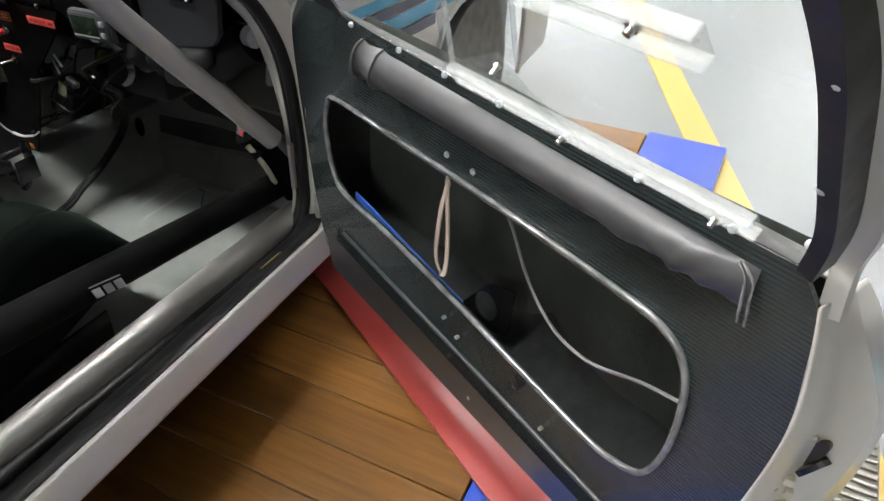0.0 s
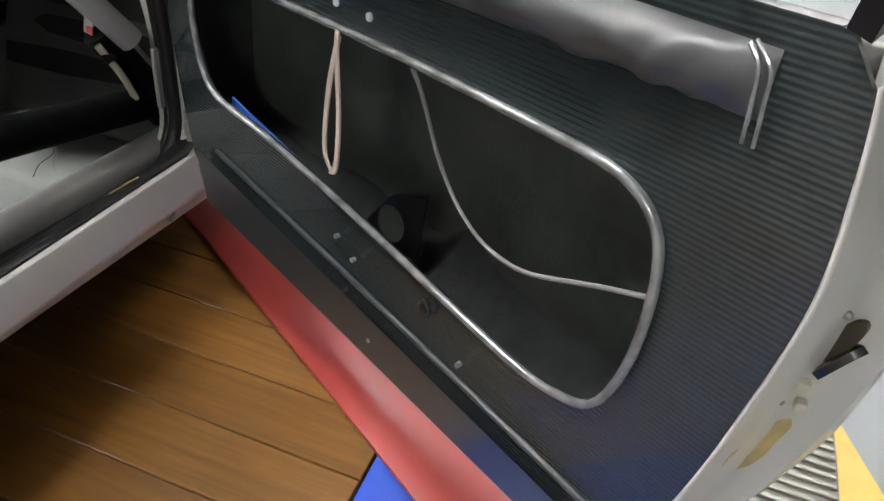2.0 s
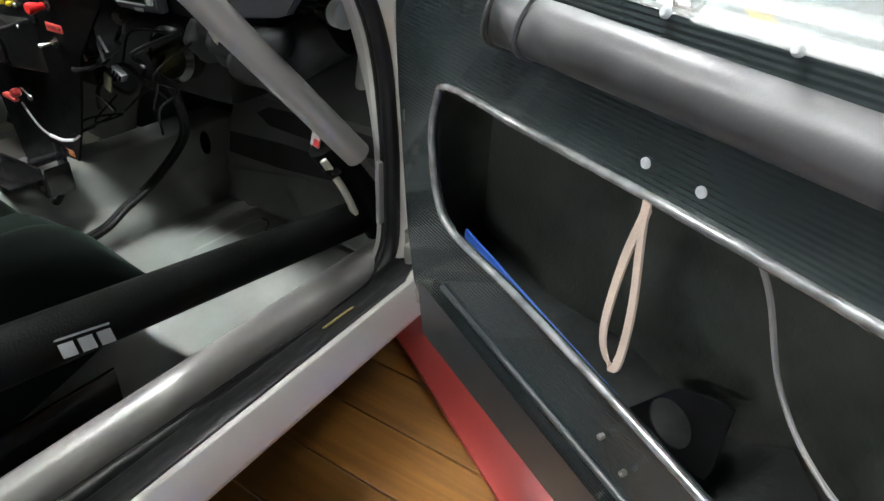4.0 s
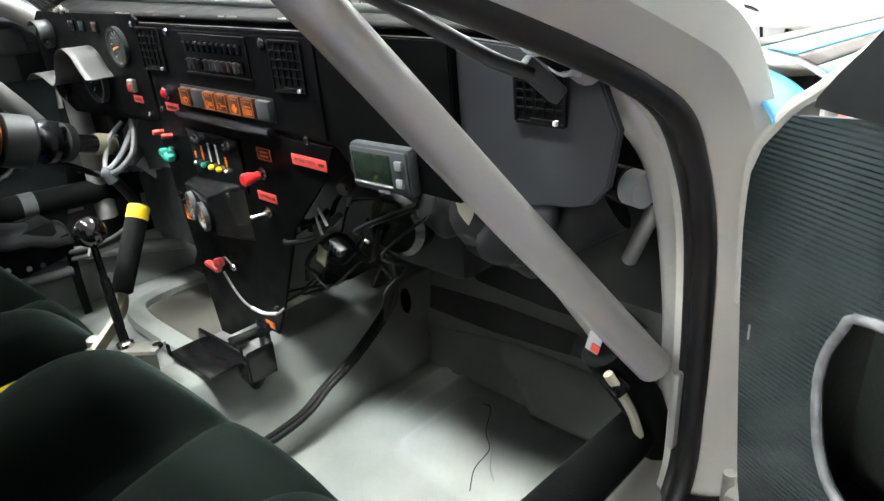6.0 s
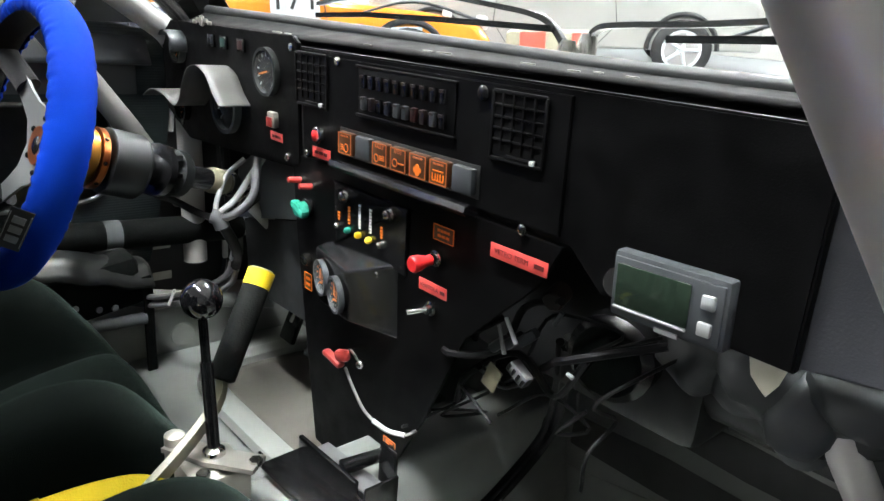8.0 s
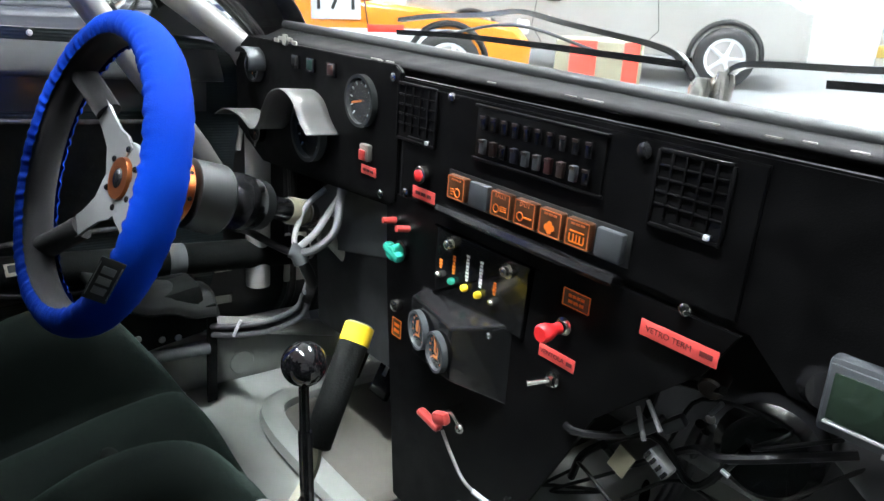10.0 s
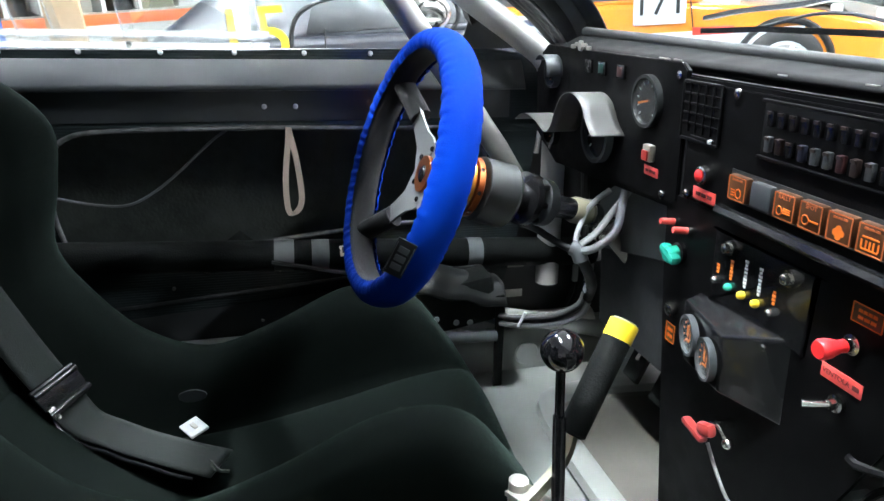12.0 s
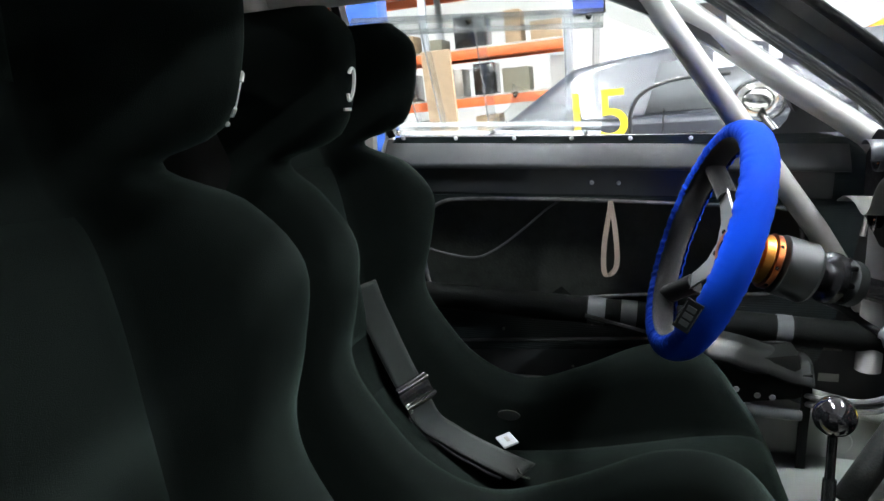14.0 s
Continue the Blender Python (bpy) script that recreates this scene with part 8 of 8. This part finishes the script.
# ---------------------------------------------------------------- hall contents
def other_car(x, y, heading, paint, glass, label, length=4.1, width=1.64, height=1.3, tall=1.0, suv=False, windows=None):
    """A parked car from its side profile, rounded in plan; heading in degrees, nose along it."""
    t = thing("parked_car", (x, y, 0), label, "car", "parked cars")
    M = Matrix.Translation((x, y, 0)) @ Matrix.Rotation(radians(heading), 4, "Z")
    if suv:
        low = [(-0.5, 0.30), (-0.5, 0.75), (-0.485, 0.98), (-0.2, 1.0), (0.14, 1.0), (0.2, 0.99), (0.44, 0.93), (0.495, 0.80), (0.5, 0.30)]
        top = [(-0.485, 0.98), (-0.465, 1.25), (-0.43, height), (0.0, height + 0.03), (0.06, height), (0.2, 0.995)]
    else:
        low = [(-0.5, 0.25), (-0.505, 0.60), (-0.49, 0.82), (-0.30, 0.86), (0.0, 0.83), (0.12, 0.82), (0.35, 0.72), (0.47, 0.62), (0.5, 0.48), (0.495, 0.25)]
        top = [(-0.44, 0.84), (-0.30, 1.12), (-0.20, height - 0.03), (-0.05, height), (0.02, height - 0.04), (0.17, 0.81)]

    low = [(u, z if z < 0.3 else z * tall) for u, z in low]
    top = [(u, z * tall) for u, z in top]
    height *= tall

    def loft(prof, w0, w1, z0, z1, inset=0.0):
        bm = bmesh.new()
        rings = []
        for s in (-1.0, -0.93, -0.6, 0.0, 0.6, 0.93, 1.0):
            ring = []
            for u, z in prof:
                k = (z - z0) / max(z1 - z0, 1e-3)
                w = (w0 + (w1 - w0) * k) / 2
                edge = 0.965 if abs(s) > 0.99 else 1.0
                ring.append(bm.verts.new(M @ Vector((u * length * edge, s * (w - inset), z0 + (z - z0) * (0.985 if abs(s) > 0.99 else 1.0)))))
            rings.append(ring)
        n = len(prof)
        for a, b in zip(rings, rings[1:]):
            for k in range(n):
                bm.faces.new((a[k], a[(k + 1) % n], b[(k + 1) % n], b[k]))
        bm.faces.new(rings[0][::-1])
        bm.faces.new(rings[-1])
        bmesh.ops.recalc_face_normals(bm, faces=bm.faces)
        return bm
    part("body", loft(low, width, width * 0.96, 0.25, 1.0), paint, t, "painted body", 35, (("BEVEL", (0.03, 3)),))
    part("cabin", loft(top, width * 0.93, width * 0.74, 0.82, height), paint, t, "painted cabin", 35, (("BEVEL", (0.03, 3)),))
    zlo, zhi = (1.02, height - 0.07) if suv else (0.86 * tall, height - 0.09)

    def side_glass(u0, u1, v0, v1, s):
        def at(u, z):
            k = (z - 0.82) / (height - 0.82)
            w = (width * 0.93 + (width * 0.74 - width * 0.93) * k) / 2
            return M @ Vector((u * length, s * (w + 0.006), z))
        bm = bmesh.new()
        q = [bm.verts.new(at(u, z)) for u, z in ((u0, zlo), (u1, zlo), (v1, zhi), (v0, zhi))]
        bm.faces.new(q)
        bmesh.ops.recalc_face_normals(bm, faces=bm.faces)
        return bm
    for s in (-1, 1):
        for (u0, u1, v0, v1) in windows or (((-0.44, -0.22, -0.42, -0.22), (-0.20, 0.0, -0.20, -0.01), (0.02, 0.17, 0.01, 0.06)) if suv else ((-0.34, -0.17, -0.27, -0.16), (-0.15, 0.12, -0.14, 0.0))):
            w = part("side_window", side_glass(u0, u1, v0, v1, s), glass, t, "side window", mods=(("SOLIDIFY", (0.006, 0)),))
        for u in (-0.32, 0.31):
            r = 0.31 if suv else 0.30
            c = M @ Vector((u * length, s * (width / 2 - 0.09), r))
            ax = M.to_3x3() @ Vector((0, s, 0))
            wh = part("wheel", lathe(c, ax, [(0, r * 0.7), (0.0, r * 0.93), (0.03, r), (0.10, r), (0.125, r * 0.9), (0.125, r * 0.66)], 32), RUBBER, t, "black tyre")
            part("rim", lathe(c + ax * 0.118, ax, [(0, r * 0.66), (0.02, r * 0.66), (0.005, r * 0.5), (0.012, r * 0.18), (0.02, r * 0.12)], 24), LIGHTKEY, wh, "alloy rim")
            part("rim_disc", lathe(c + ax * 0.127, ax, [(0, r * 0.66), (0.004, r * 0.5), (0.006, 0.0)], 24), CABLE, wh, "pale grey wheel disc")
            for k in range(5):
                a = 2 * math.pi * k / 5
                e = M.to_3x3() @ Vector((math.cos(a), 0, math.sin(a)))
                part("spoke", rod(c + ax * 0.128 + e * r * 0.1, c + ax * 0.128 + e * r * 0.62, 0.022, 0.016, 8), LIGHTKEY, wh)
            part("wheel_arch", sweep([M @ Vector((u * length + (r + 0.05) * math.cos(a), s * (width / 2 + 0.0), r + (r + 0.05) * math.sin(a))) for a in [math.pi * i / 16 for i in range(17)]], ring_shape(0.028, 8)), RUBBER, t, "dark wheel arch")
        part("door_gap", sweep([M @ Vector((u * length, s * (width / 2 * (0.985 if z > 0.8 else 1.0) + 0.002), z)) for u, z in ((0.14, 0.86), (0.15, 0.55), (0.10, 0.32), (-0.12, 0.30), (-0.16, 0.55), (-0.15, 0.88))], ring_shape(0.005, 6)), RUBBER, t)
        part("door_handle", box(M @ Vector((-0.11 * length, s * (width / 2 + 0.006), 0.82 if suv else 0.74)), (0.16, 0.03, 0.03), 0.01, Matrix.Rotation(radians(heading), 3, "Z")), BLACKMETAL, t, "dark door handle")
        part("lamp", box(M @ Vector((0.49 * length, s * width * 0.36, 0.62)), (0.06, 0.2, 0.12), 0.02, Matrix.Rotation(radians(heading), 3, "Z")), LIGHTKEY, t, "headlamp")
    return t, M, width


def number_on(t, M, text, u, z, s, width, size, ink, board=None, name="racing number"):
    y = s * (width / 2 + 0.012)
    r = M @ Matrix.Translation((u, y, z)) @ (Matrix.Rotation(math.pi if s > 0 else 0, 4, "Z") @ Matrix.Rotation(radians(90), 4, "X"))
    if board:
        b = box((0, 0, -0.004), (size * 1.45, size * 1.15, 0.004), 0.001)
        b.transform(r)
        part("number_board", b, board, t, "pale number board")
    part("number", lettering(text, size, r @ Matrix.Translation((0, 0, 0.002)), 0.002), ink, t, "printed " + name)


def bar_on(t, M, u, z, s, width, w, h, mat, label):
    b = box(M @ Vector((u, s * (width / 2 + 0.010), z)), (w, 0.006, h), 0.001, M.to_3x3())
    part("printed_bar", b, mat, t, label)


suv = other_car(-5.02, 6.41, 37, SUVWHITE, CARGLASS, "white off-road car parked across the hall", 4.3, 1.8, 1.72, suv=True)
orange = other_car(-5.45, 2.6, 64, ORANGECAR, CARGLASS, "orange rally car with a white bonnet band and number", 4.1, 1.65, 1.33)
number_on(orange[0], orange[1], "171", 0.35, 0.82, -1, orange[2], 0.27, RUBBER, LIGHTKEY)
bar_on(orange[0], orange[1], 0.35, 1.0, -1, orange[2], 0.40, 0.06, STRIPENAVY, "dark bar of small print")
bar_on(orange[0], orange[1], -0.55, 0.68, -1, orange[2], 0.6, 0.22, LIGHTKEY, "pale sponsor panel")
for dz in (0.05, -0.05):
    bar_on(orange[0], orange[1], -0.55, 0.68 + dz, -1, orange[2] + 0.01, 0.44, 0.05, STRIPENAVY, "dark bar of small print")
bar_on(orange[0], orange[1], 0.1, 0.50, -1, orange[2], 2.6, 0.20, LIGHTKEY, "broad white band along the side")
bar_on(orange[0], orange[1], 0.75, 0.60, -1, orange[2] + 0.01, 0.3, 0.06, STRIPERED, "red strip")
navy = other_car(-3.75, 0.30, 90, NAVYCAR, CARGLASS, "dark grey racing coupe with a yellow number", 3.0, 1.62, 1.2, 1.0, windows=((-0.18, 0.12, -0.15, 0.0),))
part("door_outline", tube([(-2.915, y, z) for y, z in ((-0.30, 0.60), (-0.32, 0.80), (-0.295, 0.92), (-0.22, 0.985), (-0.07, 1.02), (0.16, 1.02))], 0.010, 8, 5), RUBBER, navy[0], "dark curved door outline")
number_on(navy[0], navy[1], "15", -0.79, 0.86, -1, navy[2] * 0.965, 0.37, YELLOW)
bar_on(navy[0], navy[1], -0.15, 1.09, -1, navy[2] * 0.86, 0.10, 0.08, LIGHTKEY, "pale square flag")
for k in range(4):
    bar_on(navy[0], navy[1], 0.0 + 0.09 * k, 1.10, -1, navy[2] * 0.85, 0.06, 0.07, LIGHTKEY, "pale bar of lettering")


def shelves():
    t = thing("storage_rack", (-6.6, -2.2, 0), "tall rack with orange beams and parts on the shelves", "rack")
    for y in (-3.6, -2.2, -0.8):
        for x in (-6.95, -6.25):
            part("post", box((x, y, 1.3), (0.07, 0.07, 2.6), 0.006), LIGHTKEY, t, "pale upright post")
    for z in (0.45, 0.98, 1.45, 2.1):
        for x in (-6.95, -6.25):
            part("beam", box((x, -2.2, z), (0.05, 2.86, 0.09), 0.006), ORANGESTEEL, t, "orange beam")
        part("shelf", box((-6.6, -2.2, z + 0.055), (0.72, 2.8, 0.02), 0.003), DULLSTEEL, t)
    rng = random.Random(8)
    for z in (0.515, 1.045, 1.515):
        y = -3.4
        while y < -1.0:
            w, h = rng.uniform(0.15, 0.4), rng.uniform(0.12, 0.34)
            single("storage_box", box((-6.6, y + w / 2, z + h / 2), (0.4, w * 0.9, h), 0.01), rng.choice((CARDBOARD, BLACKMETAL, OLIVE, DULLSTEEL, WHITE)), (-6.6, y + w / 2, z), "box of spares on the rack shelf", "box", "boxes on the rack")
            y += w + rng.uniform(0.02, 0.25)
    single("pallet_board", box((-5.9, -2.0, 0.75), (0.06, 0.28, 1.5), 0.006, Matrix.Rotation(0.12, 3, "Y")), CARDBOARD, (-5.9, -2.0, 0), "light wooden board leaning on the rack", "board")
    single("column", box((-3.9, -1.98, 2.0), (0.22, 0.22, 4.0), 0.01), BLUESTEEL, (-3.9, -1.98, 0), "blue painted steel column", "column", kind="structure")
    single("column", box((-4.0, 9.7, 2.0), (1.5, 0.6, 4.0), 0.02), WALL, (-4.0, 9.7, 0), "white painted pillar", "pillar", kind="structure")
    single("kerb", box((-8.0, 12.6, 0.09), (14, 0.3, 0.18), 0.02), YELLOWPAINT, (-8, 12.6, 0), "yellow painted kerb", "kerb", kind="structure")
    p = thing("wall_poster", (-10.88, 0.9, 1.4), "framed reddish poster on the wall", "poster")
    part("frame", box((-10.88, 0.9, 1.75), (0.03, 0.9, 0.7), 0.01), LIGHTKEY, p)
    part("sheet", box((-10.86, 0.9, 1.75), (0.01, 0.8, 0.6), 0), FUSE_BROWN, p, "dark red and brown print")
    p = thing("wall_screen", (-10.88, -0.75, 2.1), "dark blue screen on the wall", "screen")
    part("frame", box((-10.88, -0.75, 2.35), (0.04, 0.6, 0.5), 0.01), BLACKMETAL, p)
    part("panel", box((-10.855, -0.75, 2.35), (0.01, 0.54, 0.44), 0), BLUEPAINT, p)
    c = thing("striped_case", (-2.0, 2.7, 0), "olive case with red stripes on a trolley", "case")
    rot = Matrix.Rotation(radians(38), 3, "Z")
    part("body", box((-2.0, 2.7, 0.42), (0.46, 0.3, 0.60), 0.02, rot), OLIVE, c)
    for dx, w in ((-0.08, 0.14), (0.17, 0.08)):
        part("red_stripe", box(Vector((-2.0, 2.7, 0.42)) + rot @ Vector((dx, -0.151, 0)), (w, 0.004, 0.60), 0.001, rot), STRIPERED, c, "bright red stripe")
    part("base", box((-2.0, 2.7, 0.06), (0.5, 0.34, 0.12), 0.01, rot), BLACKMETAL, c)
    e = thing("fire_extinguisher", (-0.95, 6.6, 0), "red fire extinguisher on the floor by the wall", "extinguisher")
    part("bottle", lathe((-0.95, 6.6, 0), (0, 0, 1), [(0, 0.09), (0.02, 0.10), (0.45, 0.10), (0.52, 0.05), (0.56, 0.03)], 24), RED, e)
    part("head", box((-0.95, 6.6, 0.59), (0.05, 0.12, 0.05), 0.01), BLACKMETAL, e)


shelves()
